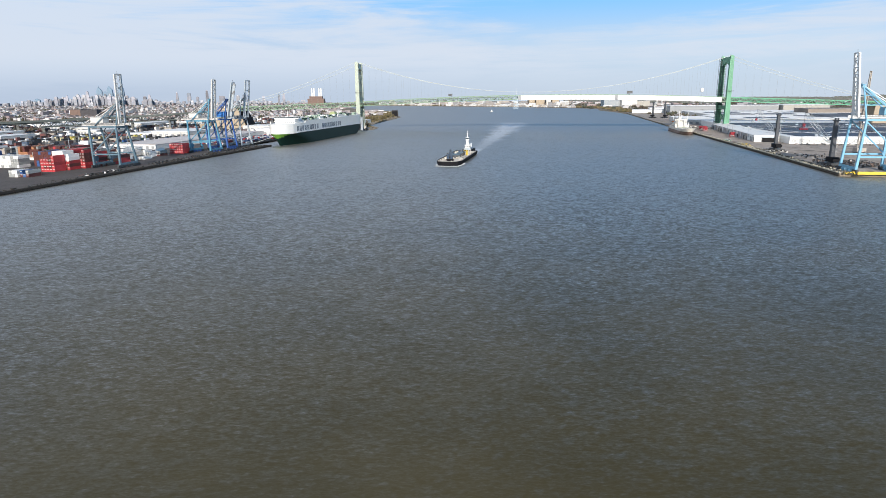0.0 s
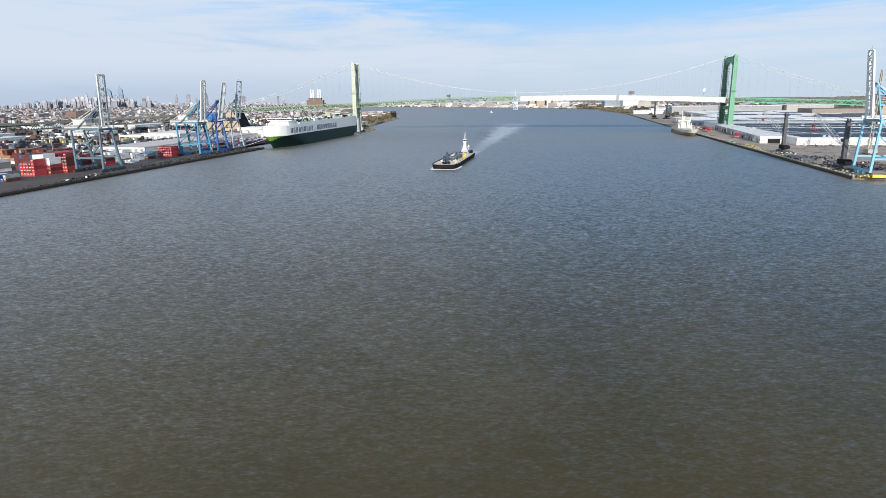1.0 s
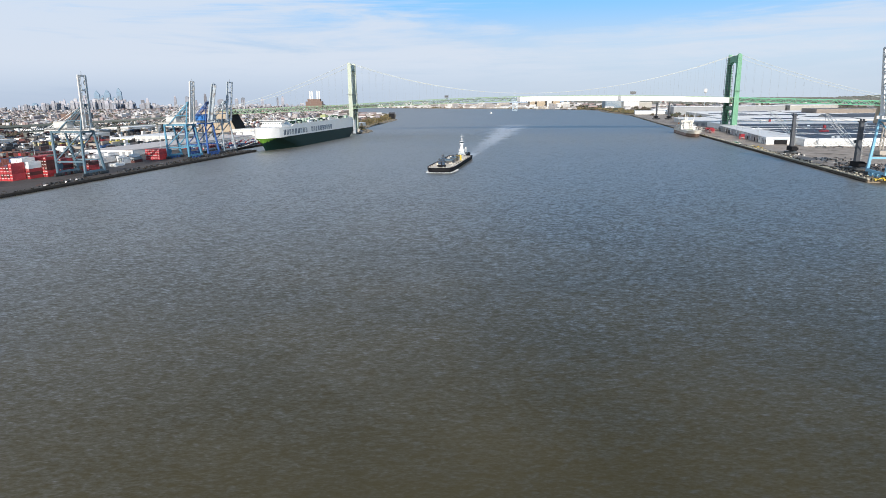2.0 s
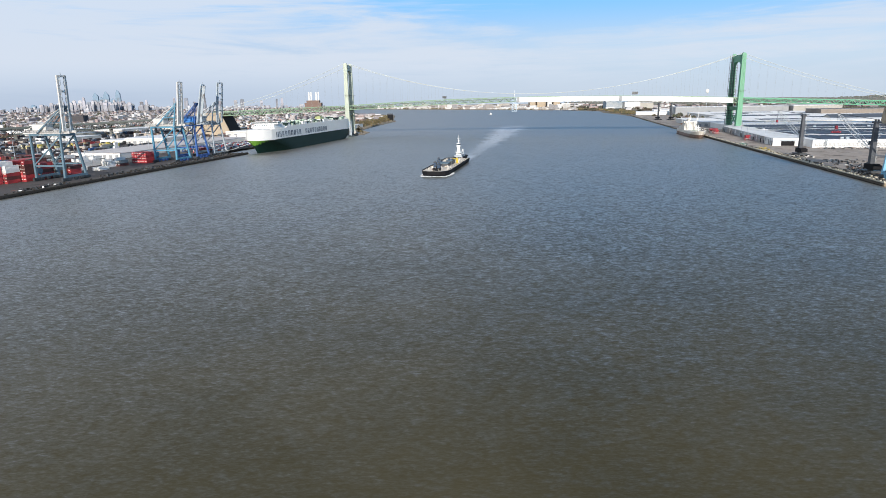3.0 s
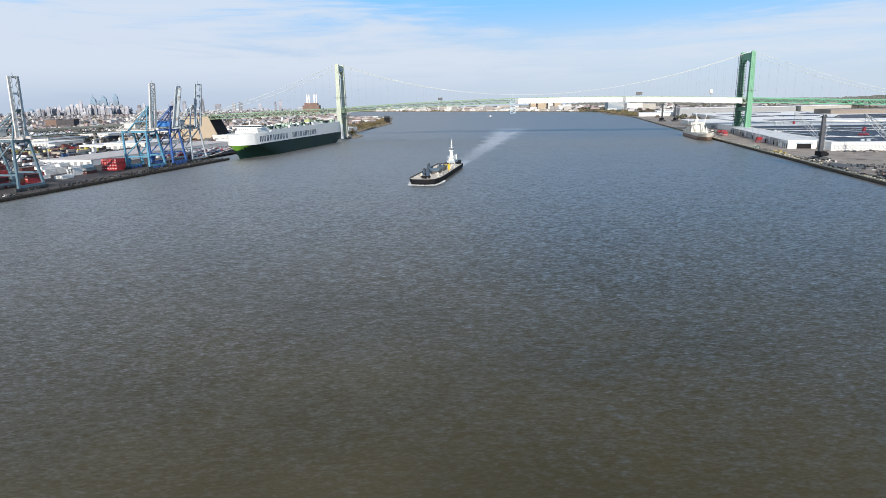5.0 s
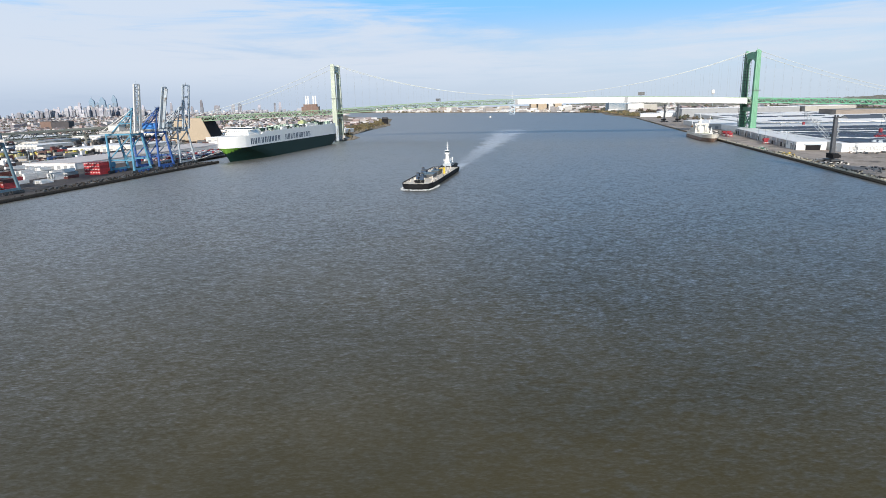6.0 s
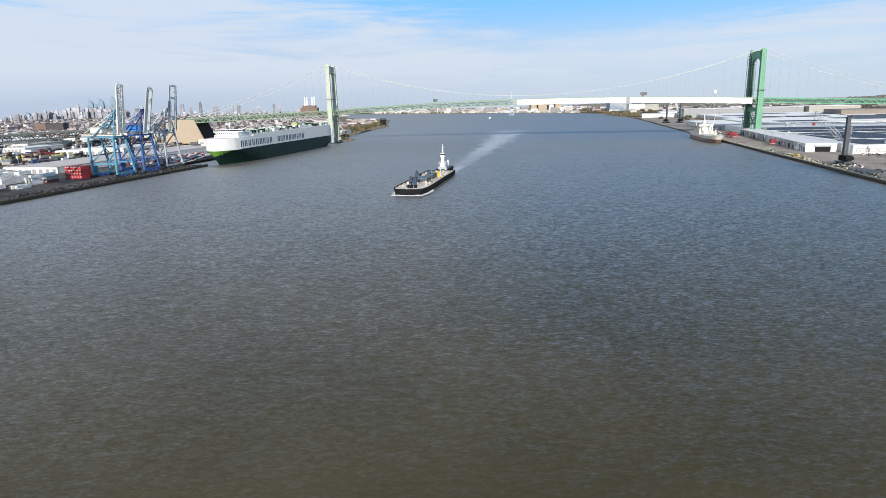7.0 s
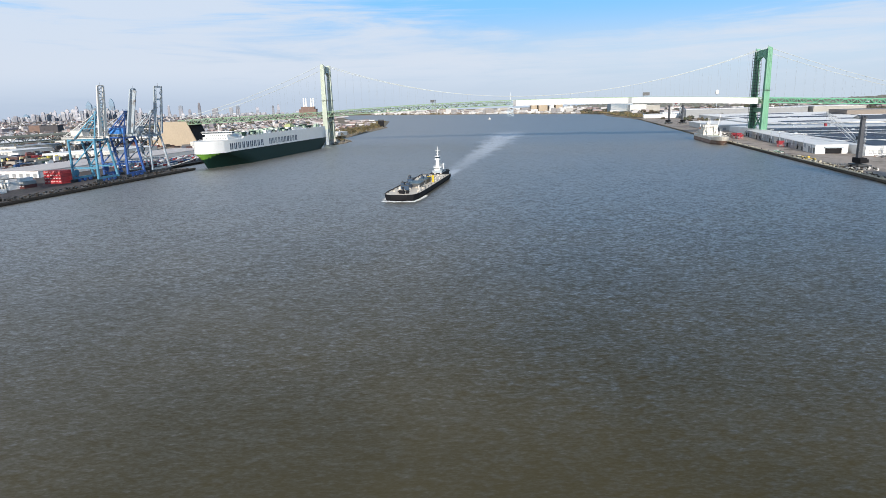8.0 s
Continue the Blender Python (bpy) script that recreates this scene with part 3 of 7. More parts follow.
def tower(s, paint):
    """One steel portal tower: two tapered ribbed legs, an arched top strut, a strut under the deck, saddles."""
    def skewed(name, bm, material, parent, label=""):
        for v in bm.verts:
            v.co.x += SKEW * v.co.y
        return part(name, bm, material, parent, label)

    for side in (-1, 1):
        bm = bmesh.new()
        c = side * HALF
        for (ax0, ay0, z0, ax1, ay1, z1) in ((3.5, 2.9, 0, 3.1, 2.6, 50), (3.1, 2.6, 50, 2.5, 2.2, 114)):
            solid(bm, [(s - ax0, c - ay0, z0), (s + ax0, c - ay0, z0), (s + ax0, c + ay0, z0), (s - ax0, c + ay0, z0)],
                  [(s - ax1, c - ay1, z1), (s + ax1, c - ay1, z1), (s + ax1, c + ay1, z1), (s - ax1, c + ay1, z1)])
        leg = skewed("tower_leg", bm, paint, bridge, "tall ribbed painted steel tower leg")
        for k in (-1, 1):
            for j in (-1, 1):
                bm = bmesh.new()
                beam(bm, (s + k * 3.5, c + j * 2.9, 0), (s + k * 2.5, c + j * 2.2, 114), 0.8, 0.8, 0.6, 0.6)
                skewed("corner_rib", bm, paint, leg)
                bm = bmesh.new()
                beam(bm, (s + k * 1.0, c + j * 3.0, 0), (s + k * 0.8, c + j * 2.3, 114), 0.5, 0.5)
                skewed("face_rib", bm, paint, leg)
        bm = bmesh.new()
        box(bm, s - 2.6, s + 2.6, c - 1.6, c + 1.6, 114, 115.4)
        box(bm, s - 1.2, s + 1.2, c - 1.0, c + 1.0, 115.4, 116.2)
        tube(bm, [(s - 2, c, 115), (s - 2, c, 118)], 0.15)
        skewed("cable_saddle", bm, paint, leg)
        bm = bmesh.new()
        for z in ((61,) if s > 1 else (64,)):
            box(bm, s - 4.6, s + 4.6, c - 4.6, c + 4.6, z, z + 0.35)
            for k in (-1, 1):
                for j in (-1, 1):
                    beam(bm, (s + k * 5.3, c + j * 4.5, z), (s + k * 5.3, c + j * 4.5, z + 1.3), 0.15)
                beam(bm, (s + k * 5.3, c - 4.5, z + 1.3), (s + k * 5.3, c + 4.5, z + 1.3), 0.15)
                beam(bm, (s - 5.3, c + k * 4.5, z + 1.3), (s + 5.3, c + k * 4.5, z + 1.3), 0.15)
        skewed("maintenance_platform", bm, M_STEEL, leg)
        bm = bmesh.new()
        solid(bm, [(s - 8, c - 6.5, -3), (s + 8, c - 6.5, -3), (s + 8, c + 6.5, -3), (s - 8, c + 6.5, -3)],
              [(s - 6.5, c - 5.2, 6), (s + 6.5, c - 5.2, 6), (s + 6.5, c + 5.2, 6), (s - 6.5, c + 5.2, 6)])
        skewed("tower_pier", bm, M_CONC, bridge, "pale concrete tower pier")
    bm = bmesh.new()
    n = 12
    inner = HALF - 2.4
    arch = [(-inner, 113.6)] + [(-inner + 2 * inner * i / n, 95 + 9.5 * math.sqrt(max(0, 1 - (2 * i / n - 1) ** 2))) for i in range(n + 1)] + [(inner, 113.6)]
    solid(bm, [(s - 2.2, y, z) for y, z in arch], [(s + 2.2, y, z) for y, z in arch])
    skewed("portal_strut", bm, paint, bridge, "arched steel portal strut")
    bm = bmesh.new()
    box(bm, s - 2.4, s + 2.4, -inner, inner, 33, 38.5)
    skewed("deck_strut", bm, paint, bridge)
    bm = bmesh.new()
    beam(bm, (s, -inner, 8), (s, inner, 32), 1.4)
    beam(bm, (s, inner, 8), (s, -inner, 32), 1.4)
    skewed("cross_brace", bm, paint, bridge)


tower(0, M_PALEGREEN)
tower(SPAN, M_GREEN)


# work scaffold round the far leg of the green tower, with a hoist mast
bm = bmesh.new()
for z in np.arange(8, 112, 4.0):
    w = 4.7 - z * 0.008
    for k in (-1, 1):
        beam(bm, (SPAN + k * w, HALF - 5, z), (SPAN + k * w, HALF + 5, z), 0.3, 0.5)
        beam(bm, (SPAN - w, HALF + k * 5, z), (SPAN + w, HALF + k * 5, z), 0.3, 0.5)
        beam(bm, (SPAN - k * w, HALF - 5, z), (SPAN + k * w, HALF - 5, z + 4), 0.22)
for k in (-1, 0, 1):
    for j in (-1, 1):
        beam(bm, (SPAN + k * 4.6, HALF + j * 5, 4), (SPAN + k * 3.8, HALF + j * 5, 114), 0.35)
for v in bm.verts:
    v.co.x += SKEW * v.co.y
part("tower_scaffold", bm, M_STEEL, bridge, "dark work scaffold round a tower leg")


def cable_z(s):
    if s < 0:
        k = -s / 235
        return 115.6 - 72 * k - 26 * k * (1 - k)
    if s > SPAN:
        k = (s - SPAN) / 245
        return 115.6 - 72 * k - 22 * k * (1 - k)
    k = 2 * s / SPAN - 1
    return 62.5 + 53 * k * k


for side in (-1, 1):
    bm = bmesh.new()
    tube(bm, [(s, side * HALF, cable_z(s)) for s in [-235 + i * 12.0 for i in range(20)] + [SPAN * i / 60 for i in range(61)] + [SPAN + 12.25 * i for i in range(1, 21)]], 0.42, 6)
    part("main_cable", bm, M_CABLE, bridge, "grey-green main suspension cable")
bm = bmesh.new()
lathe(bm, [(0.06, 0), (0.06, 1)], 5)
hanger = mesh_of("suspender", bm, M_ROPE)
s = -216.0
while s < SPAN + 235:
    for side in (-1, 1):
        if min(abs(s), abs(s - SPAN)) > 8 and cable_z(s) - deck_z(s) > 1.5:
            piece("suspender", hanger, bridge, Matrix.Translation((s, side * HALF, deck_z(s) - 1)) @ Matrix.Diagonal((1, 1, cable_z(s) - deck_z(s) + 1, 1)))
    s += 12.0

# deck, in one ribbon with kerbs
bm = bmesh.new()
steps = list(np.arange(-260, 1250, 20.0))
for s0, s1 in zip(steps, steps[1:]):
    for y0, y1, up, th in ((-HALF + 1.2, HALF - 1.2, -2.6, 0.8),):
        a, b = deck_z(s0) + up, deck_z(s1) + up
        solid(bm, [(s0, y0, a - th), (s1, y0, b - th), (s1, y1, b - th), (s0, y1, a - th)], [(s0, y0, a), (s1, y0, b), (s1, y1, b), (s0, y1, a)])
part("deck", bm, M_DECK, bridge, "pale concrete road deck")


def truss_members(length, depth, bays, chord, paint):
    """The bars of one truss panel: top chord first, then bottom chord, posts and diagonals."""
    bars = [((0, -0.6), (length, -0.6), chord), ((0, -depth), (length, -depth), chord)]
    b = length / bays
    for i in range(bays):
        bars.append(((i * b, -depth), (i * b, -0.4), 0.6))
        ends = (-0.4, -depth) if i % 2 else (-depth, -0.4)
        bars.append(((i * b, ends[0]), ((i + 1) * b, ends[1]), 0.9))
    out = []
    for (x0, z0), (x1, z1), w in bars:
        bm = bmesh.new()
        beam(bm, (x0, 0, z0), (x1, 0, z1), w)
        out.append(mesh_of("truss_member", bm, paint))
    return out


main_panel = truss_members(14.4, 7.6, 2, 1.0, M_PALETRUSS)
green_panel = truss_members(14.4, 6.8, 2, 1.2, M_TRUSS)
deep_panel = truss_members(18.0, 9.5, 2, 1.5, M_GREYTRUSS)


def put_panel(members, m):
    p = piece("truss_panel", members[0], bridge, m)
    for mesh in members[1:]:
        piece("truss_member", mesh, p)


def truss_run(s0, s1, members, length):
    s = s0
    while s < s1:
        z0, z1 = deck_z(s), deck_z(s + length)
        for side in (-1, 1):
            put_panel(members, Matrix.Translation((s, side * HALF, z0)) @ Matrix.Rotation(-math.atan2(z1 - z0, length), 4, "Y"))
        s += length


truss_run(-238, SPAN - 5, main_panel, 14.4)
truss_run(SPAN + 5, 1240, green_panel, 14.4)

# western approach: curves inland from the anchorage, deep deck trusses first, then plate girders on tall bents
NODES = ((-245, 0, 39.5), (-285, 0, 36.4), (-320, 0, 33.6), (-380, 0, 30.4), (-440, -25, 27.8), (-500, -75, 25.3), (-560, -140, 22.7), (-700, -300, 18.5), (-860, -480, 14.5), (-1000, -640, 12.5))
run = [0.0]
for p, q in zip(NODES, NODES[1:]):
    run.append(run[-1] + math.hypot(q[0] - p[0], q[1] - p[1]))


def ramp_at(d):
    """Place on the approach at d metres from the anchorage, eased over the kinks."""
    pts = [[np.interp(max(0, d + o), run, [n[k] for n in NODES]) for k in range(3)] for o in (-30, -15, 0, 15, 30)]
    return Vector([sum(p[k] for p in pts) / 5 for k in range(3)])


def ramp_pose(d, step):
    a, b = ramp_at(d), ramp_at(d + step)
    v = b - a
    return Matrix.Translation(a) @ Matrix.Rotation(math.atan2(v.y, v.x), 4, "Z") @ Matrix.Rotation(-math.atan2(v.z, math.hypot(v.x, v.y)), 4, "Y"), v.length


TRUSS_END = 342.0
d = 0.0
while d < 940:
    m, ln = ramp_pose(d, 18.0)
    bm = bmesh.new()
    box(bm, 0, ln + 0.2, -HALF + 3.2, HALF - 3.2, -3.4, -2.6)
    piece("deck_slab", mesh_of("deck_slab", bm, M_DECK), bridge, m)
    for y in (-HALF + 2.6, HALF - 2.6):
        bm = bmesh.new()
        box(bm, 0, ln + 0.2, y - 0.25, y + 0.25, -3.6, -1.2)
        piece("parapet", mesh_of("parapet", bm, M_GREYTRUSS), bridge, m)
    if d < TRUSS_END:
        for y in (-HALF + 4, HALF - 4):
            put_panel(deep_panel, m @ Matrix.Translation((0, y, -3.0)))
    else:
        for y in (-12, -4, 4, 12):
            bm = bmesh.new()
            box(bm, 0, ln + 0.1, y - 0.4, y + 0.4, -5.8, -3.404)
            piece("plate_girder", mesh_of("plate_girder", bm, M_GREYTRUSS), bridge, m)
    d += 18.0
for d in list(np.arange(50, TRUSS_END + 10, 72.0)) + list(np.arange(TRUSS_END + 34, 930, 34.0)):
    p, q = ramp_at(d), ramp_at(d + 2)
    zt = p.z - (15.4 if d < TRUSS_END + 5 else 8.2)
    m = Matrix.Translation((p.x, p.y, 0)) @ Matrix.Rotation(math.atan2(q.y - p.y, q.x - p.x), 4, "Z")
    for y in (-10, 10):
        bm = bmesh.new()
        beam(bm, (0, y, 3), (0, y, zt), 3.4, 2.8, 2.8, 2.4)
        piece("bent_column", mesh_of("bent_column", bm, M_BENT if d < TRUSS_END + 40 else M_CONC), bridge, m)
    bm = bmesh.new()
    box(bm, -1.3, 1.3, -14, 14, zt, zt + 2.4)
    piece("bent_cap", mesh_of("bent_cap", bm, M_BENT), bridge, m)

# white sheeting round the eastern half of the main span
WRAP0, WRAP1 = 281.0, SPAN - 8
nw = 46
for i in range(nw):
    s0, s1 = WRAP0 + (WRAP1 - WRAP0) * i / nw, WRAP0 + (WRAP1 - WRAP0) * (i + 1) / nw
    bm = bmesh.new()
    cuts = 5
    for j in range(cuts):
        a, b = s0 + (s1 - s0) * j / cuts, s0 + (s1 - s0) * (j + 1) / cuts
        ba, bb = [HALF + 1.1 + 0.35 * math.sin(math.pi * q / cuts) for q in (j, j + 1)]
        za, zb = deck_z(a), deck_z(b)
        sag = random.uniform(-0.25, 0.25)
        solid(bm, [(a, -ba, za - 8.6 + sag), (b, -bb, zb - 8.6 + sag), (b, bb, zb - 8.6 + sag), (a, ba, za - 8.6 + sag)],
              [(a, -ba, za - 1.0), (b, -bb, zb - 1.0), (b, bb, zb - 1.0), (a, ba, za - 1.0)])
    part("sheeting", bm, M_WRAP, bridge, "white containment sheeting round the truss")
for s in (WRAP0 + 2, 440):
    bm = bmesh.new()
    box(bm, s - 2.2, s + 2.2, -HALF - 2.2, -HALF - 1.6, deck_z(s) - 7, deck_z(s) - 1)
    box(bm, s - 2.5, s + 2.5, -HALF - 2.6, -HALF - 1.4, deck_z(s) - 8, deck_z(s) - 7)
    part("scaffold_hatch", bm, M_GREYWALL, bridge, "grey scaffold access hatch")

bm = bmesh.new()
s, z1 = WRAP0 - 4, deck_z(WRAP0) - 7.5
for x in (s - 3.5, s + 3.5):
    for y in (-HALF - 1.5, -HALF + 5):
        beam(bm, (x, y, z1 - 15), (x, y, z1 + 7), 0.5)
for k in range(6):
    za, zb = z1 - 15 + k * 3.6, z1 - 11.4 + k * 3.6
    for y in (-HALF - 1.5, -HALF + 5):
        beam(bm, (s - 3.5, y, za), (s + 3.5, y, zb if k % 2 else za), 0.4)
        beam(bm, (s + 3.5, y, za), (s - 3.5, y, zb), 0.35)
    beam(bm, (s - 3.5, -HALF - 1.5, za), (s - 3.5, -HALF + 5, zb), 0.35)
part("hanging_scaffold", bm, M_SCAFFOLD, bridge, "pale blue scaffold hanging below the deck")

# approach piers east
for s in range(930, 1240, 75):
    zt = deck_z(s) - 8.4
    for y in (-11, 11):
        bm = bmesh.new()
        beam(bm, (s, y, 3), (s, y, zt), 4.6, 3.6, 3.8, 3.0)
        part("bent_column", bm, M_CONC, bridge, "pale concrete viaduct column")
    bm = bmesh.new()
    box(bm, s - 1.8, s + 1.8, -15, 15, zt, zt + 2.6)
    part("bent_cap", bm, M_CONC, bridge)

for s, far in ((-240, -1), (SPAN + 247, 1)):
    bm = bmesh.new()
    a, b = (s - 34, s + 21) if far < 0 else (s - 30, s + 36)
    solid(bm, [(a - 3, -21, 2), (b + 12, -21, 2), (b + 12, 21, 2), (a - 3, 21, 2)], [(a + 1, -19.5, 39), (b - 6, -19.5, 39), (b - 6, 19.5, 39), (a + 1, 19.5, 39)])
    anchorage = part("anchorage", bm, M_TAN, bridge, "massive tan concrete cable anchorage")
    bm = bmesh.new()
    up, dn = (b - 6, b + 12)
    solid(bm, [(dn - 0.8, -19.5, 3), (dn + 0.4, -19.5, 3), (dn + 0.4, 19.5, 3), (dn - 0.8, 19.5, 3)], [(up - 0.6, -18.2, 37.5), (up + 0.6, -18.2, 37.5), (up + 0.6, 18.2, 37.5), (up - 0.6, 18.2, 37.5)])
    part("end_cladding", bm, M_BLACK, anchorage, "black-clad end face")


def bank(name, line, out, label, ground=GROUND):
    """A sloping earth bank from the ground's edge down into the water."""
    bm = bmesh.new()
    rows = [[], [], []]
    for i, p in enumerate(line):
        a, b = Vector(line[max(0, i - 1)]), Vector(line[min(len(line) - 1, i + 1)])
        d = (b - a).normalized()
        n = Vector((d.y, -d.x)) * out
        p = Vector(p)
        for k, (o, z) in enumerate(((-4, ground + 0.08), (0.5, ground - 0.3), (12, -1.0))):
            q = p + n * (o + (random.uniform(-1, 1) if k else 0))
            rows[k].append(bm.verts.new((q.x, q.y, z)))
    for r, t in zip(rows, rows[1:]):
        for i in range(len(line) - 1):
            bm.faces.new((r[i], r[i + 1], t[i + 1], t[i]))
    one_mesh(name, bm, M_LAND, label, "bank", kind="structure")


def fine(line, step=25.0):
    out = []
    for a, b in zip(line, line[1:]):
        a, b = Vector(a), Vector(b)
        n = max(1, int((b - a).length / step))
        out += [tuple(a + (b - a) * (i / n)) for i in range(n)]
    return out + [line[-1]]


bank("bank_west", fine(WEST_SHORE[3:13]), 1, "sloping brown earth bank of the point")
bank("bank_east", fine(EAST_SHORE[2:]), -1, "sloping brown earth bank of the far shore", EAST_GROUND)

# signs and a lamp mast on the bridge
for s, w, h in ((461, 9, 4.2), (165, 6, 3.4)):
    bm = bmesh.new()
    for y in (-6, 6):
        beam(bm, (s, y, deck_z(s) - 3), (s, y, deck_z(s) + 5.4), 0.4)
    beam(bm, (s, -8, deck_z(s) + 4.6), (s, 8, deck_z(s) + 4.6), 0.4)
    gantry = part("sign_gantry", bm, M_STEEL, bridge, "dark steel sign gantry")
    bm = bmesh.new()
    box(bm, s - w / 2, s + w / 2, -HALF - 0.2, -HALF + 0.2, deck_z(s) + 1.6, deck_z(s) + 1.6 + h)
    box(bm, s - 0.3, s + 0.3, -HALF - 0.1, -HALF + 0.1, deck_z(s) - 1, deck_z(s) + 1.6)
    part("sign_board", bm, M_STEEL, gantry, "dark sign board")
bm = bmesh.new()
beam(bm, (277, -HALF, deck_z(277) - 1), (277, -HALF, deck_z(277) + 11), 0.5, 0.5, 0.2, 0.2)
part("mast", bm, M_WHITE, bridge)


# ---- car carrier ship ----
def lime_bow_material():
    """Dark green hull paint that turns to lime green round the stem, with a ragged worn edge."""
    m = mat("dark_green_hull_with_lime_bow", (0.006, 0.025, 0.02), 0.55, spec=0.25, var=0.2, grain=0.5, patch=0.05)
    nt = m.node_tree
    b = nt.nodes["Principled BSDF"]
    base = b.inputs["Base Color"].links[0].from_socket
    co = nt.nodes.new("ShaderNodeTexCoord")
    slope = nt.nodes.new("ShaderNodeVectorMath")
    slope.operation = "DOT_PRODUCT"
    slope.inputs[1].default_value = (0.0, -0.075, 0.125)
    nt.links.new(co.outputs["Object"], slope.inputs[0])
    n = nt.nodes.new("ShaderNodeTexNoise")
    n.inputs["Scale"].default_value = 0.35
    n.inputs["Detail"].default_value = 4
    nt.links.new(co.outputs["Object"], n.inputs["Vector"])
    total = nt.nodes.new("ShaderNodeMath")
    total.operation = "MULTIPLY_ADD"
    total.inputs[1].default_value = 1.3
    nt.links.new(n.outputs["Fac"], total.inputs[0])
    nt.links.new(slope.outputs["Value"], total.inputs[2])
    edge = nt.nodes.new("ShaderNodeMapRange")
    edge.inputs["From Min"].default_value = 1.8
    edge.inputs["From Max"].default_value = 2.0
    nt.links.new(total.outputs[0], edge.inputs["Value"])
    mix = nt.nodes.new("ShaderNodeMixRGB")
    mix.inputs[2].default_value = (0.14, 0.31, 0.045, 1)
    nt.links.new(edge.outputs["Result"], mix.inputs[0])
    nt.links.new(base, mix.inputs[1])
    nt.links.new(mix.outputs["Color"], b.inputs["Base Color"])
    return m


M_BOWHULL = lime_bow_material()


def car_carrier():
    m = axes((-202, 790, 0), -WEST_IN, WEST_Q)
    ship = thing("car_carrier_ship", "huge white and dark green car carrier ship moored at the quay", "ship", m)
    length, half = 284.0, 16.1

    def outline(z):
        k = max(0.0, min(1.0, z / 14.6))
        y0 = 5.0 - 10.0 * k
        bowlen = 62 - 44 * k ** 1.2
        pw = 0.72 - 0.30 * k
        y1 = length - 20 * max(0, 1 - z / 9.0)
        pts = []
        for i in range(21):
            q = (i / 20) ** 1.7
            y = y0 + bowlen * q
            pts.append((half * q ** pw, y))
        for i in range(1, 9):
            pts.append((half, y0 + bowlen + (y1 - 18 - y0 - bowlen) * i / 8))
        pts.append((half * 0.97, y1 - 6))
        pts.append((half * 0.90, y1))
        return [(x, y, z) for x, y in pts] + [(-x, y, z) for x, y in pts[:0:-1]]

    def shell(name, levels, material, label):
        bm = bmesh.new()
        rings = [[bm.verts.new(v) for v in outline(z)] for z in levels]
        n = len(rings[0])
        for a, b in zip(rings, rings[1:]):
            for i in range(n):
                f = bm.faces.new((a[i], a[(i + 1) % n], b[(i + 1) % n], b[i]))
                f.smooth = True
        bm.faces.new([bm.verts.new(v.co) for v in rings[0][::-1]])
        bm.faces.new([bm.verts.new(v.co) for v in rings[-1]])
        return part(name, bm, material, ship, label)

    lower = shell("lower_hull", [-2, 0, 1.5, 3, 4.5, 6, 7.5, 9, 11, 13, 14.6], M_BOWHULL, "dark green lower hull with lime green bow")
    upper = shell("upper_hull", [14.604, 16, 18, 20, 23, 26.4], M_WHITE, "white upper hull")
    # the garage deck stands higher abaft the wheelhouse, with a rubbing strake under it
    bm = bmesh.new()
    solid(bm, [(-half, 50, 26.404), (half, 50, 26.404), (half, 262, 26.404), (half * 0.95, 281, 26.404), (-half * 0.95, 281, 26.404), (-half, 262, 26.404)],
          [(-half, 54, 28.6), (half, 54, 28.6), (half, 262, 29.6), (half * 0.95, 281, 29.6), (-half * 0.95, 281, 29.6), (-half, 262, 29.6)])
    part("garage_top", bm, M_WHITE, ship, "white raised garage deck")
    bm = bmesh.new()
    box(bm, half, half + 0.25, 24, 266, 14.3, 14.9)
    part("rubbing_strake", bm, M_HULL, upper)
    # dark letter-size bars in place of the company name
    for start, count, step in ((23.0, 9, 8.3), (109.0, 10, 7.8)):
        for i in range(count):
            bm = bmesh.new()
            y = start + i * step
            wdt = step * (0.70, 0.62, 0.54, 0.58, 0.66)[i % 5]
            box(bm, half + 0.02, half + 0.1, y, y + wdt * 0.36, 16.8, 23.1)
            box(bm, half + 0.02, half + 0.1, y + wdt * 0.64, y + wdt, 16.8, 23.1)
            part("name_bar", bm, M_LETTER, upper, "navy bar in the company lettering")
    bm = bmesh.new()
    for y in np.arange(20, 254, 4.0):
        top = 26.4 if y < 54 else 28.6 + (y - 54) / 208
        beam(bm, (half - 0.4, y, top), (half - 0.4, y, top + 1.1), 0.1)
        beam(bm, (-half + 0.4, y, top), (-half + 0.4, y, top + 1.1), 0.1)
    for sx in (-half + 0.4, half - 0.4):
        for z in (0.55, 1.1):
            beam(bm, (sx, 20, 26.4 + z), (sx, 52, 26.4 + z), 0.1)
            beam(bm, (sx, 54, 28.6 + z), (sx, 252, 29.55 + z), 0.1)
    part("deck_rail", bm, M_WHITE, ship)
    # wheelhouse block
    bm = bmesh.new()
    box(bm, -13.5, 13.5, 24, 49.9, 26.4, 29.2)
    box(bm, -12, 12, 26, 49.9, 29.2, 31.8)
    box(bm, -16.4, 16.4, 28, 34, 31.8, 34.2)
    box(bm, -16.8, 16.8, 27.4, 34.6, 34.2, 34.6)
    house = part("wheelhouse", bm, M_WHITE, ship, "white wheelhouse block")
    bm = bmesh.new()
    box(bm, -16.2, 16.2, 27.85, 28.0, 32.7, 33.9)
    box(bm, 16.4, 16.5, 28.4, 33.6, 32.7, 33.9)
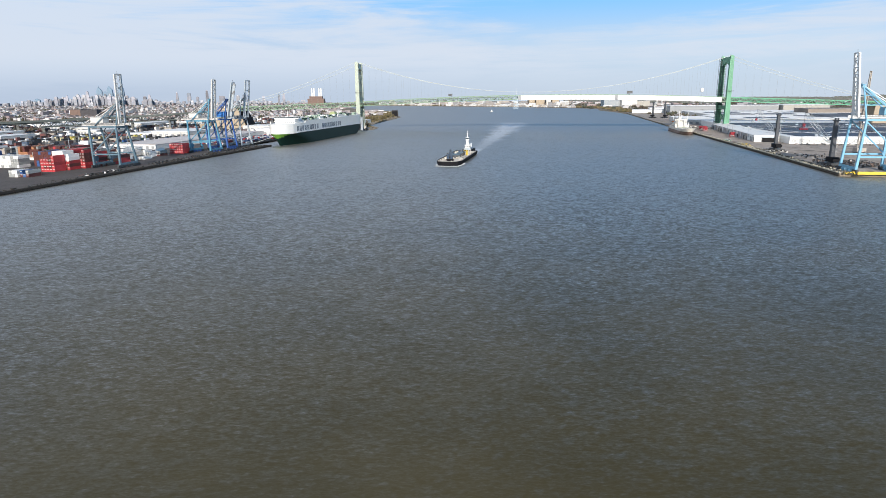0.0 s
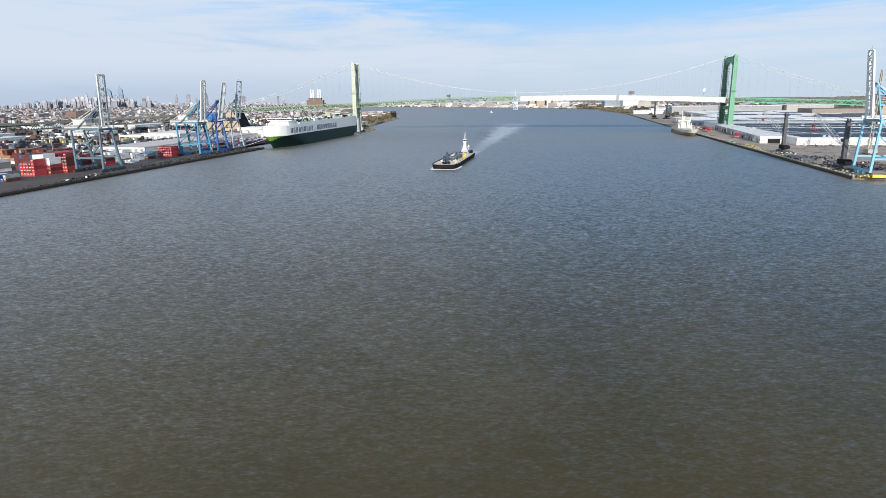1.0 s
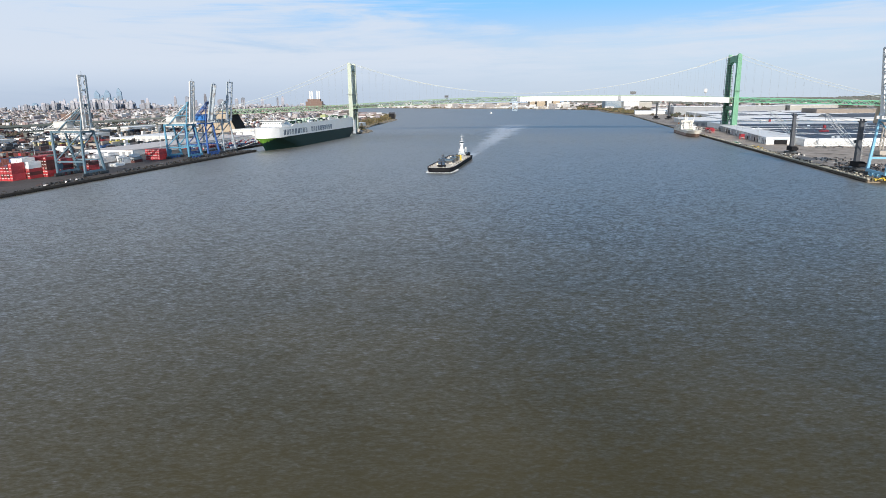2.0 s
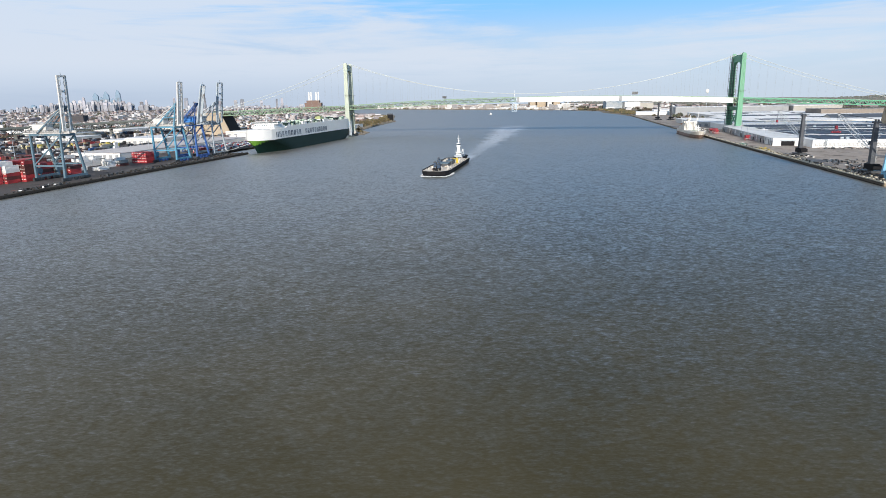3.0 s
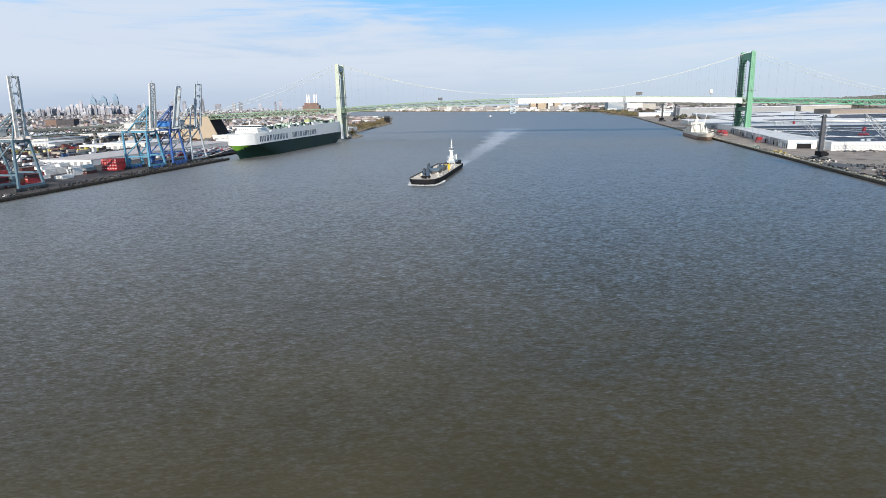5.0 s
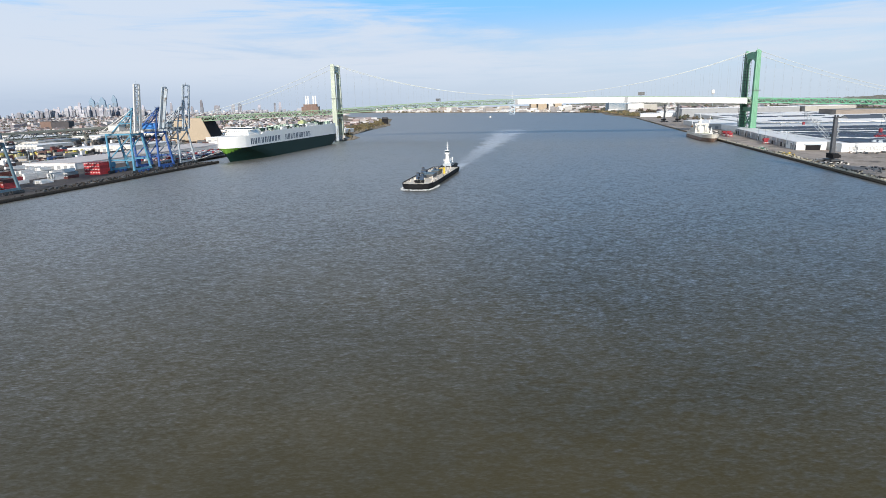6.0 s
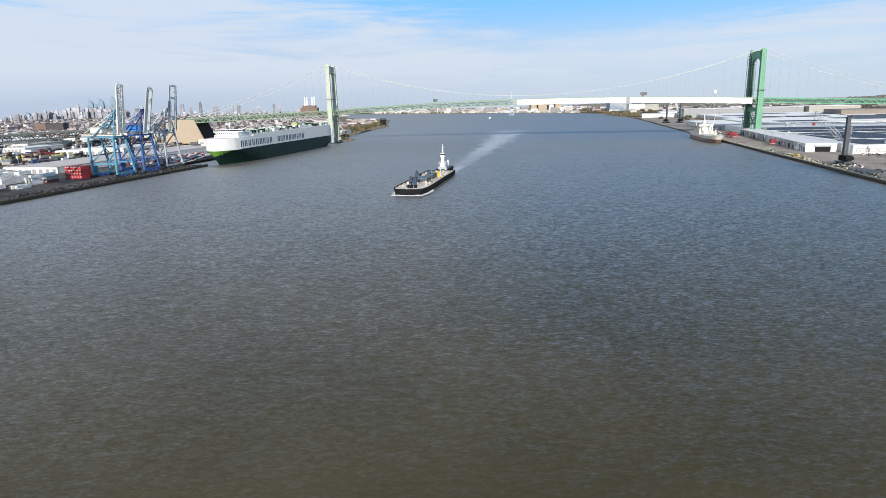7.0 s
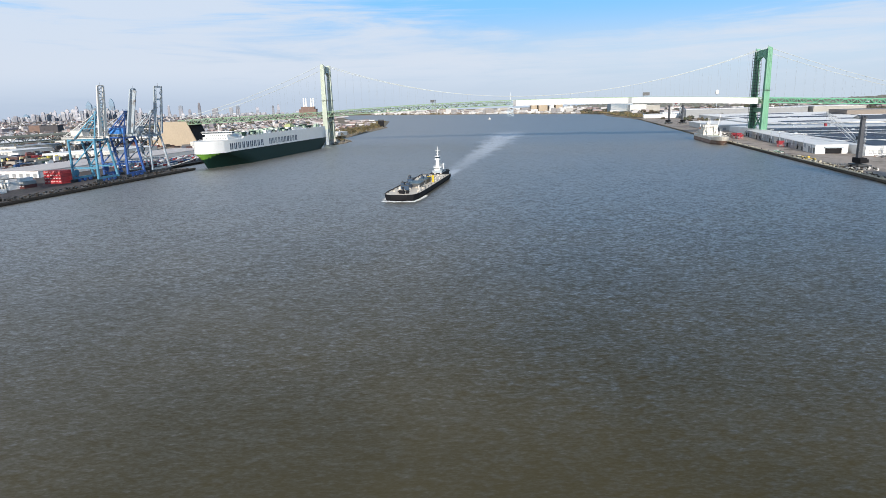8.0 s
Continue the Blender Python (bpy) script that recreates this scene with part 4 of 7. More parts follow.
    for k in range(10):
        box(bm, -11.2 + k * 2.3, -10.2 + k * 2.3, 25.85, 26.0, 30.2, 31.0)
        box(bm, -12.6 + k * 2.6, -11.6 + k * 2.6, 23.85, 24.0, 27.4, 28.2)
    part("window_band", bm, M_GLASS, house)
    bm = bmesh.new()
    beam(bm, (0, 33, 34.6), (0, 33, 42), 0.7, 0.7, 0.3, 0.3)
    beam(bm, (-3, 33, 39), (3, 33, 39), 0.3)
    beam(bm, (-2, 33, 40.5), (2, 33, 40.5), 0.5, 0.2)
    part("radar_mast", bm, M_WHITE, ship)
    bm = bmesh.new()
    solid(bm, [(-6, 196, 31.5), (3, 196, 31.5), (3, 208, 31.5), (-6, 208, 31.5)], [(-5, 198, 35.4), (2, 198, 35.4), (2, 208, 35.4), (-5, 208, 35.4)])
    box(bm, -3.5, 0.5, 200, 207, 35.4, 36.2)
    part("funnel", bm, [M_FUNNEL], ship, "yellow-green funnel")
    bm = bmesh.new()
    box(bm, -9, 9, 188, 222, 29.2, 31.5)
    part("casing", bm, M_DIRTYWHITE, ship)
    rnd = random.Random(4)
    vent = {}
    for c, mt in (("w", M_WHITE), ("g", M_HULL), ("l", M_VENTGREEN)):
        bm = bmesh.new()
        box(bm, -1.6, 1.6, -1.8, 1.8, 0, 2.6)
        box(bm, -2.0, 2.0, -2.2, 2.2, 2.6, 3.3)
        vent[c] = mesh_of("deck_vent", bm, mt)
    for i in range(48):
        y = 58 + i * 4.5
        if 184 < y < 224:
            continue
        for sx in (-13, 13.2, rnd.uniform(-8, 8)):
            if rnd.random() < 0.75:
                piece("deck_vent", vent[rnd.choice("wwllgg")], ship, pose(sx, y + rnd.uniform(-1, 1), 28.5 + (y - 54) / 208) @ Matrix.Diagonal((1, 1, rnd.uniform(0.6, 1.3), 1)))
    for y in (66, 74, 150):
        bm = bmesh.new()
        lb = 29.1 + (y - 54) / 208
        box(bm, 9.4, 12.6, y, y + 7, lb, lb + 2.2)
        solid(bm, [(9.4, y, lb + 2.2), (12.6, y, lb + 2.2), (12.6, y + 7, lb + 2.2), (9.4, y + 7, lb + 2.2)], [(10.2, y + 1, lb + 3.2), (11.8, y + 1, lb + 3.2), (11.8, y + 6, lb + 3.2), (10.2, y + 6, lb + 3.2)])
        for k in (y + 1, y + 6):
            beam(bm, (11, k, lb - 0.5), (11, k, lb + 0.2), 0.5)
        part("lifeboat", bm, M_HULL, ship, "enclosed dark green lifeboat on its cradle")
    # folded stern ramp standing against the quarter
    bm = bmesh.new()
    for k in (0, 1):
        beam(bm, (9 + k * 8, 286 + k * 1.0, 3), (9 + k * 8, 287 + k, 25), 0.9, 1.2)
    for z in np.arange(4, 26, 3.4):
        beam(bm, (9, 286.2, z), (17, 287.2, z), 0.7)
    box(bm, 9.4, 16.6, 285.2, 285.8, 4, 24)
    part("stern_ramp", bm, M_CGREY, ship, "folded grey stern ramp")
    bm = bmesh.new()
    for y, z in ((-2, 13), (2, 13)):
        tube(bm, [(-1, y, z), (-20, y - 14, 6), (-30, y - 24, 3.8)], 0.12, 5)
    part("mooring_line", bm, M_DIRTYWHITE, ship)


M_FUNNEL = mat("yellow_green_paint", (0.38, 0.42, 0.20), 0.5)
M_VENTGREEN = mat("pale_green_vent_paint", (0.36, 0.46, 0.36), 0.55)
M_LETTER = mat("dull_navy_lettering", (0.035, 0.06, 0.10), 0.5, var=0.1)
M_ORANGEBOAT = mat("lifeboat_orange", (0.75, 0.28, 0.05), 0.45)
car_carrier()


# ---- pushed barge and tug ----
M_CREAM_DECK = mat("pale_deck_fittings", (0.66, 0.62, 0.55), 0.6)


def barge_and_tug():
    m = axes((4.5, 547, 0), (0.9824, -0.187), (0.187, 0.9824))
    b = thing("tank_barge", "black tank barge with a buff deck under way on the river", "barge", m)
    half, ln = 11.2, 112.0
    out = lambda z, g: [(x * g, y, z) for x, y in ((-0.45 * half, 0 + (1 - g) * 8), (0.45 * half, (1 - g) * 8), (0.78 * half, 2.2), (0.96 * half, 8), (half, 18), (half, ln), (-half, ln), (-half, 18), (-0.96 * half, 8), (-0.78 * half, 2.2))]
    bm = bmesh.new()
    rings = [[bm.verts.new(v) for v in out(z, g)] for z, g in ((-1, 0.86), (0, 0.9), (1.2, 0.97), (2.6, 1.0), (3.4, 1.0))]
    n = len(rings[0])
    for p, q in zip(rings, rings[1:]):
        for i in range(n):
            bm.faces.new((p[i], p[(i + 1) % n], q[(i + 1) % n], q[i]))
    bm.faces.new(rings[0][::-1])
    bm.faces.new(rings[-1])
    part("hull", bm, M_BLACK, b, "black barge hull")
    bm = bmesh.new()
    solid(bm, [(x * 0.97, y + 0.25, 3.4) for x, y, z in out(0, 1)], [(x * 0.97, y + 0.25, 3.46) for x, y, z in out(0, 1)])
    part("deck_plate", bm, M_BUFF, b, "buff painted deck")
    bm = bmesh.new()
    o = out(0, 1.0)
    for i in range(len(o)):
        p, q = o[i], o[(i + 1) % len(o)]
        beam(bm, (p[0] * 0.99, p[1], 3.7), (q[0] * 0.99, q[1], 3.7), 0.25, 0.6)
    part("bulwark", bm, M_BLACK, b)
    rnd = random.Random(7)

    def crate(x0, x1, y0, y1, z1, material, name, label="", roof=M_CGREY):
        bm = bmesh.new()
        box(bm, x0, x1, y0, y1, 3.46, z1)
        h = part(name, bm, material, b, label)
        bm = bmesh.new()
        box(bm, x0 - 0.25, x1 + 0.25, y0 - 0.25, y1 + 0.25, z1 + 0.003, z1 + 0.25)
        for k in range(3):
            q = rnd.uniform(y0, y1 - 1)
            box(bm, x0 + 0.3, x0 + 1.1, q, q + 0.8, z1 + 0.253, z1 + 0.9)
        part("house_roof", bm, roof, h)
        for k in range(3):
            bm = bmesh.new()
            yy = y0 + (y1 - y0) * (k + 0.5) / 3
            box(bm, x1 + 0.003, x1 + 0.06, yy - 0.45, yy + 0.45, 3.7 if k == 1 else 4.6, 5.6)
            part("house_door" if k == 1 else "porthole", bm, M_STEEL, h)

    crate(-5.2, 0.2, 25, 33, 6.2, M_NAVY, "pump_house", "dark blue pump house", M_STEEL)
    crate(-5.0, -3.2, 26, 29, 8.0, M_NAVY, "vent_tower", "dark blue vent tower", M_STEEL)
    crate(-2.2, -0.4, 27, 30, 7.7, M_NAVY, "vent_tower", "dark blue vent tower", M_STEEL)
    crate(-3.4, 4.2, 38, 52, 6.0, M_STEEL, "generator_house", "dark generator house with a grey-blue roof", M_CGREYBLUE)
    crate(-8.0, -4.6, 54, 61, 7.0, M_NAVY, "cargo_house", "dark blue cargo house", M_STEEL)
    crate(-7.8, -6.4, 55, 58, 8.6, M_NAVY, "vent_tower", "", M_STEEL)
    crate(-0.5, 4.8, 55, 69, 6.6, M_STEEL, "machinery_house", "dark machinery house with a grey roof", M_CGREYBLUE)
    crate(0.4, 2.0, 58, 61, 8.2, M_NAVY, "vent_tower", "", M_STEEL)
    crate(3.0, 4.4, 63, 66, 8.4, M_NAVY, "vent_tower", "", M_STEEL)
    for i in range(34):
        x, y = rnd.uniform(-8.5, 8.5), rnd.uniform(14, 106)
        if -5.6 < x < 5.2 and (23 < y < 35 or 37 < y < 53 or 53 < y < 71) or x < -4 and 52 < y < 63:
            continue
        bm = bmesh.new()
        kind = i % 3
        if kind == 0:
            lathe(bm, [(0.25, 3.46), (0.25, 5.0), (0.55, 5.1), (0.55, 5.5), (0.2, 5.7)], 8, x, y)
            part("deck_vent", bm, M_CREAM_DECK, b)
        elif kind == 1:
            box(bm, x, x + rnd.uniform(0.8, 2.0), y, y + rnd.uniform(0.8, 2.2), 3.46, rnd.uniform(4.1, 4.9))
            part("deck_locker", bm, rnd.choice((M_BUFF, M_STEEL, M_BROWNWALL)), b)
        else:
            tube(bm, [(x, y, 3.9), (x + rnd.uniform(1.5, 4), y + rnd.uniform(-1, 1), 3.9)], 0.2, 6)
            beam(bm, (x, y, 3.46), (x, y, 4.3), 0.4)
            part("valve_pipe", bm, M_BROWNWALL if i % 2 else M_STEEL, b)
    bm = bmesh.new()
    lathe(bm, [(1.2, 3.46), (1.2, 5.2), (0.4, 5.5), (0.4, 6.8), (0.7, 6.9), (0.7, 7.4)], 8, 0.6, 9)
    box(bm, -2.2, -0.8, 9, 11, 3.46, 5.4)
    box(bm, 2.2, 3.8, 9, 11, 3.46, 5.4)
    beam(bm, (-3, 10, 4.8), (4.4, 10, 4.8), 0.5)
    part("anchor_windlass", bm, M_BLACK, b, "black anchor windlass")
    bm = bmesh.new()
    lathe(bm, [(0.8, 3.46), (0.8, 8.0), (0.5, 8.2)], 8, 7.2, 66)
    beam(bm, (7.2, 66, 7.4), (4.5, 60, 8.0), 0.5)
    part("deck_crane", bm, M_YELLOW, b, "yellow deck crane")
    for x in (-4.6, -3.4, -2.2, 2.4, 3.6):
        bm = bmesh.new()
        tube(bm, [(x, 16, 4.2), (x, 24, 4.2)], 0.22, 6)
        tube(bm, [(x, 34, 4.2), (x, 106, 4.2)], 0.22, 6)
        for y in np.arange(36, 106, 6.0):
            box(bm, x - 0.4, x + 0.4, y, y + 0.3, 3.46, 4.1)
        part("cargo_pipe", bm, M_BUFF, b)
    bm = bmesh.new()
    lathe(bm, [(0.6, 3.46), (0.6, 4.0), (0.4, 4.1), (0.4, 4.3)], 8)
    hatch = mesh_of("tank_hatch", bm, M_BUFF)
    for i in range(12):
        for x in (-7, 7.5):
            if rnd.random() < 0.45:
                piece("tank_hatch", hatch, b, pose(x + rnd.uniform(-1, 1), 18 + i * 7.4, 0))
    bm = bmesh.new()
    lathe(bm, [(0.22, 3.46), (0.22, 4.2), (0.34, 4.25)], 6)
    bit = mesh_of("bollard", bm, M_BLACK)
    for y in np.arange(12, 110, 10.0):
        for x in (-9.3, 9.3):
            piece("bollard", bit, b, pose(x, y, 0))
    # bow wave, a low crest of broken foam along the stem
    bm = bmesh.new()
    rw = random.Random(3)
    for i in range(150):
        q = rw.random()
        side = rw.choice((-1, 1))
        if q < 0.55:
            x, y = rw.uniform(-10, 10), rw.uniform(-2.0, 2.4)
        else:
            y = rw.uniform(2, 26)
            x = side * (9.0 + min(1, y / 14) * 1.6 + rw.uniform(0, 1.4))
        r = rw.uniform(0.3, 0.9)
        bmesh.ops.create_icosphere(bm, subdivisions=1, radius=r, matrix=Matrix.Translation((x, y, 0.05)) @ Matrix.Rotation(rw.random() * 6, 4, "Z") @ Matrix.Diagonal((1.6, 1, 0.35, 1)))
    one_mesh("bow_wave", bm, mat("foam", (0.72, 0.74, 0.74), 0.8), "white broken foam at the barge's bow", "foam", m, kind="stuff")

    t = thing("pusher_tug", "white and black pusher tug with a tall wheelhouse behind the barge", "tug", m)
    bm = bmesh.new()
    lo = [(-3, 110.1, -1), (3, 110.1, -1), (4.6, 114, -1), (5, 136, -1), (3, 142, -1), (-3, 142, -1), (-5, 136, -1), (-4.6, 114, -1)]
    hi = [(x * 1.12, y + (0.8 if y > 140 else 0), 4.2) for x, y, z in lo]
    solid(bm, lo, hi)
    part("hull", bm, M_BLACK, t, "black tug hull")
    bm = bmesh.new()
    tube(bm, [(-5.4, 115, 3.8), (-5.7, 136, 3.8), (-3.4, 142.9, 3.8), (3.4, 142.9, 3.8), (5.7, 136, 3.8), (5.4, 115, 3.8)], 0.35, 6)
    part("rubber_fender", bm, M_BLACK, t)
    bm = bmesh.new()
    box(bm, -3.6, 3.6, 115, 131, 4.2, 6.2)
    part("deckhouse", bm, M_CGREY, t, "grey deckhouse")
    bm = bmesh.new()
    box(bm, -2.2, 2.2, 116, 124, 6.204, 8.2)
    box(bm, -3.0, 3.0, 115.6, 125.6, 8.204, 8.4)
    part("upper_deckhouse", bm, M_WHITE, t, "white upper deckhouse")
    bm = bmesh.new()
    for z in (9.0, 9.6):
        tube(bm, [(-2.9, 115.7, z), (2.9, 115.7, z), (2.9, 125.5, z), (-2.9, 125.5, z), (-2.9, 115.7, z)], 0.06, 4)
    for x in (-2.9, 0, 2.9):
        for y in (115.7, 120.6, 125.5):
            beam(bm, (x, y, 8.4), (x, y, 9.6), 0.08)
    part("deck_rail", bm, M_WHITE, t)
    bm = bmesh.new()
    for k in range(6):
        box(bm, -2.3 + k * 0.8, -1.8 + k * 0.8, 115.9, 115.997, 7.1, 7.7)
    part("porthole", bm, M_GLASS, t)
    bm = bmesh.new()
    solid(bm, [(-1.5, 117, 8.4), (1.5, 117, 8.4), (1.5, 121.4, 8.4), (-1.5, 121.4, 8.4)], [(-0.9, 117.4, 14.4), (0.9, 117.4, 14.4), (0.9, 120.6, 14.4), (-0.9, 120.6, 14.4)])
    box(bm, -2.0, 2.0, 116.2, 121.4, 14.0, 14.4)
    tw = part("wheelhouse_tower", bm, M_WHITE, t, "slender white wheelhouse tower")
    bm = bmesh.new()
    box(bm, -1.6, 1.6, 116.4, 121, 14.4, 15.2)
    box(bm, -1.8, 1.8, 116.2, 121.2, 16.6, 17.0)
    part("wheelhouse", bm, M_WHITE, t)
    bm = bmesh.new()
    box(bm, -1.5, 1.5, 116.5, 120.9, 15.2, 16.6)
    part("window_band", bm, M_GLASS, t)
    bm = bmesh.new()
    beam(bm, (0, 119, 17.1), (0, 119, 24), 0.5, 0.5, 0.2, 0.2)
    beam(bm, (-1.6, 119, 21), (1.6, 119, 21), 0.25)
    beam(bm, (-1.1, 119, 19), (1.1, 119, 19), 0.5, 0.25)
    part("mast", bm, M_WHITE, t)
    for x in (-3, 3):
        bm = bmesh.new()
        lathe(bm, [(0.6, 6.2), (0.6, 10.0), (0.4, 10.5)], 8, x * 0.8, 128)
        part("exhaust_stack", bm, M_BLACK if x < 0 else M_WHITE, t)
    bm = bmesh.new()
    box(bm, -3.62, 3.62, 116, 130, 5.0, 5.6)
    part("porthole_band", bm, M_GLASS, t)


barge_and_tug()


# ---- cargo ship at the east quay ----
def reefer():
    m = axes((*east(458, -11.5), 0), EAST_IN, EAST_Q)
    sh = thing("cargo_ship", "small rust-streaked cream cargo ship moored at the quay", "ship", m)
    half, ln = 9.6, 126.0

    def ring(z):
        k = z / 8
        y0 = 4 - 9 * k
        bl = 26 - 8 * k
        p = [(half * (i / 8) ** (0.8 - 0.25 * k), y0 + bl * (i / 8) ** 1.3) for i in range(9)] + [(half, ln * 0.6), (half, ln - 8), (half * 0.8, ln)]
        up = 2.4 if z >= 7.4 else 0
        rise = lambda y: up * max(0, 1 - (y + 4) / 26)
        return [(x, y, z + rise(y)) for x, y in p] + [(-x, y, z + rise(y)) for x, y in p[:0:-1]]

    for nm, levels, mt, lb in (("lower_hull", (-1, 0, 1.2), M_BROWNWALL, "dull red boot topping"), ("hull", (1.204, 3, 4.8), M_RUST, "rust-streaked grey-brown hull"), ("bulwark", (4.804, 7.4), M_CREAM, "cream bulwark")):
        bm = bmesh.new()
        rs = [[bm.verts.new(v) for v in ring(z)] for z in levels]
        n = len(rs[0])
        for p, q in zip(rs, rs[1:]):
            for i in range(n):
                bm.faces.new((p[i], p[(i + 1) % n], q[(i + 1) % n], q[i]))
        bm.faces.new(rs[0][::-1])
        bm.faces.new(rs[-1])
        part(nm, bm, mt, sh, lb)
    # superstructure: tiers stepping back aft, open bridge wings
    for y0, y1, z0, z1, w in ((66, 104, 7.0, 11.5, 8.8), (68, 99, 11.503, 14.6, 8.4), (69, 92, 14.603, 17.6, 7.6), (69, 82, 17.603, 20.4, 8.8)):
        bm = bmesh.new()
        box(bm, -w, w, y0, y1, z0, z1)
        h = part("deckhouse", bm, M_CREAM, sh, "cream deckhouse tier")
        bm = bmesh.new()
        box(bm, -w - 0.5, w + 0.5, y0 - 0.6, y1 + 0.5, z1 - 0.25, z1 - 0.003)
        part("deck_edge", bm, M_WHITE, h)
        for k in range(7):
            bm = bmesh.new()
            q = -w + 0.9 + k * (2 * w - 1.2) / 7
            box(bm, q, q + 0.8, y0 - 0.12, y0 - 0.003, z1 - 1.8, z1 - 1.1)
            part("window", bm, M_GREYWALL, h)
    # two king posts with their booms topped up, a light mast on the foredeck
    for x, lean in ((-4.2, -1), (4.2, 1)):
        bm = bmesh.new()
        beam(bm, (x, 60, 7.2), (x, 60, 21), 1.1, 1.1, 0.8, 0.8)
        part("king_post", bm, M_CREAM, sh, "cream king post")
        bm = bmesh.new()
        beam(bm, (x, 59, 10), (x + lean * 2.6, 52, 33), 0.8, 0.8, 0.5, 0.5)
        part("derrick_boom", bm, M_WHITE, sh, "white derrick boom topped up steeply")
        bm = bmesh.new()
        beam(bm, (x * 1.2, 96, 11.5), (x * 1.6, 104, 25), 0.7, 0.7, 0.4, 0.4)
        part("derrick_boom", bm, M_WHITE, sh, "white derrick boom topped up steeply")
    bm = bmesh.new()
    beam(bm, (-4.8, 60, 20.4), (4.8, 60, 20.4), 0.9)
    part("cross_tree", bm, M_CREAM, sh)
    bm = bmesh.new()
    beam(bm, (0, 17, 8), (0, 17, 17.5), 1.0, 1.0, 0.5, 0.5)
    beam(bm, (-2.6, 17, 14), (2.6, 17, 14), 0.5)
    beam(bm, (-2.2, 17, 8.2), (0, 17, 14), 0.4)
    beam(bm, (2.2, 17, 8.2), (0, 17, 14), 0.4)
    part("foremast", bm, M_WHITE, sh, "white foremast")
    for y in (23, 36, 48):
        bm = bmesh.new()
        box(bm, -5.4, 5.4, y, y + 10, 7.3, 8.7)
        for k in range(4):
            box(bm, -5.6, 5.6, y + 0.6 + k * 2.6, y + 0.9 + k * 2.6, 8.703, 8.9)
        part("cargo_hatch", bm, M_HATCH, sh, "grey-green hatch cover")
    bm = bmesh.new()
    for i in range(9):
        y = 14 + i * 5.6
        for x in (-8.9, 8.9):
            beam(bm, (x, y, 7.3), (x, y, 8.5), 0.12)
    for x in (-8.9, 8.9):
        for z in (7.9, 8.5):
            beam(bm, (x, 14, z), (x, 60, z), 0.1)
    part("deck_rail", bm, M_WHITE, sh)
    bm = bmesh.new()
    lathe(bm, [(2.2, 17.6), (2.0, 22.5), (1.6, 23)], 12, 0, 87)
    part("funnel", bm, M_CREAM, sh)
    bm = bmesh.new()
    beam(bm, (0, 75, 20.4), (0, 75, 29), 0.6, 0.6, 0.25, 0.25)
    beam(bm, (-2.4, 75, 25), (2.4, 75, 25), 0.3)
    part("mast", bm, M_WHITE, sh)
    for x in (-8.0, 8.0):
        bm = bmesh.new()
        solid(bm, [(x - 0.7, 89, 15), (x + 0.7, 89, 15), (x + 0.7, 95, 15), (x - 0.7, 95, 15)], [(x - 1.1, 88.4, 16.4), (x + 1.1, 88.4, 16.4), (x + 1.1, 95.6, 16.4), (x - 1.1, 95.6, 16.4)])
        beam(bm, (x, 90, 14.6), (x, 90, 15), 0.5)
        beam(bm, (x, 94, 14.6), (x, 94, 15), 0.5)
        part("lifeboat", bm, M_ORANGEBOAT, sh, "orange lifeboat")


M_CREAM = mat("cream_paint", (0.72, 0.68, 0.60), 0.55, var=0.12, grain=0.6, patch=0.1, stain=((0.42, 0.30, 0.21), 0.18, 0.63))
M_HATCH = mat("hatch_paint", (0.34, 0.37, 0.30), 0.7, var=0.25, grain=0.5, patch=0.1)
reefer()


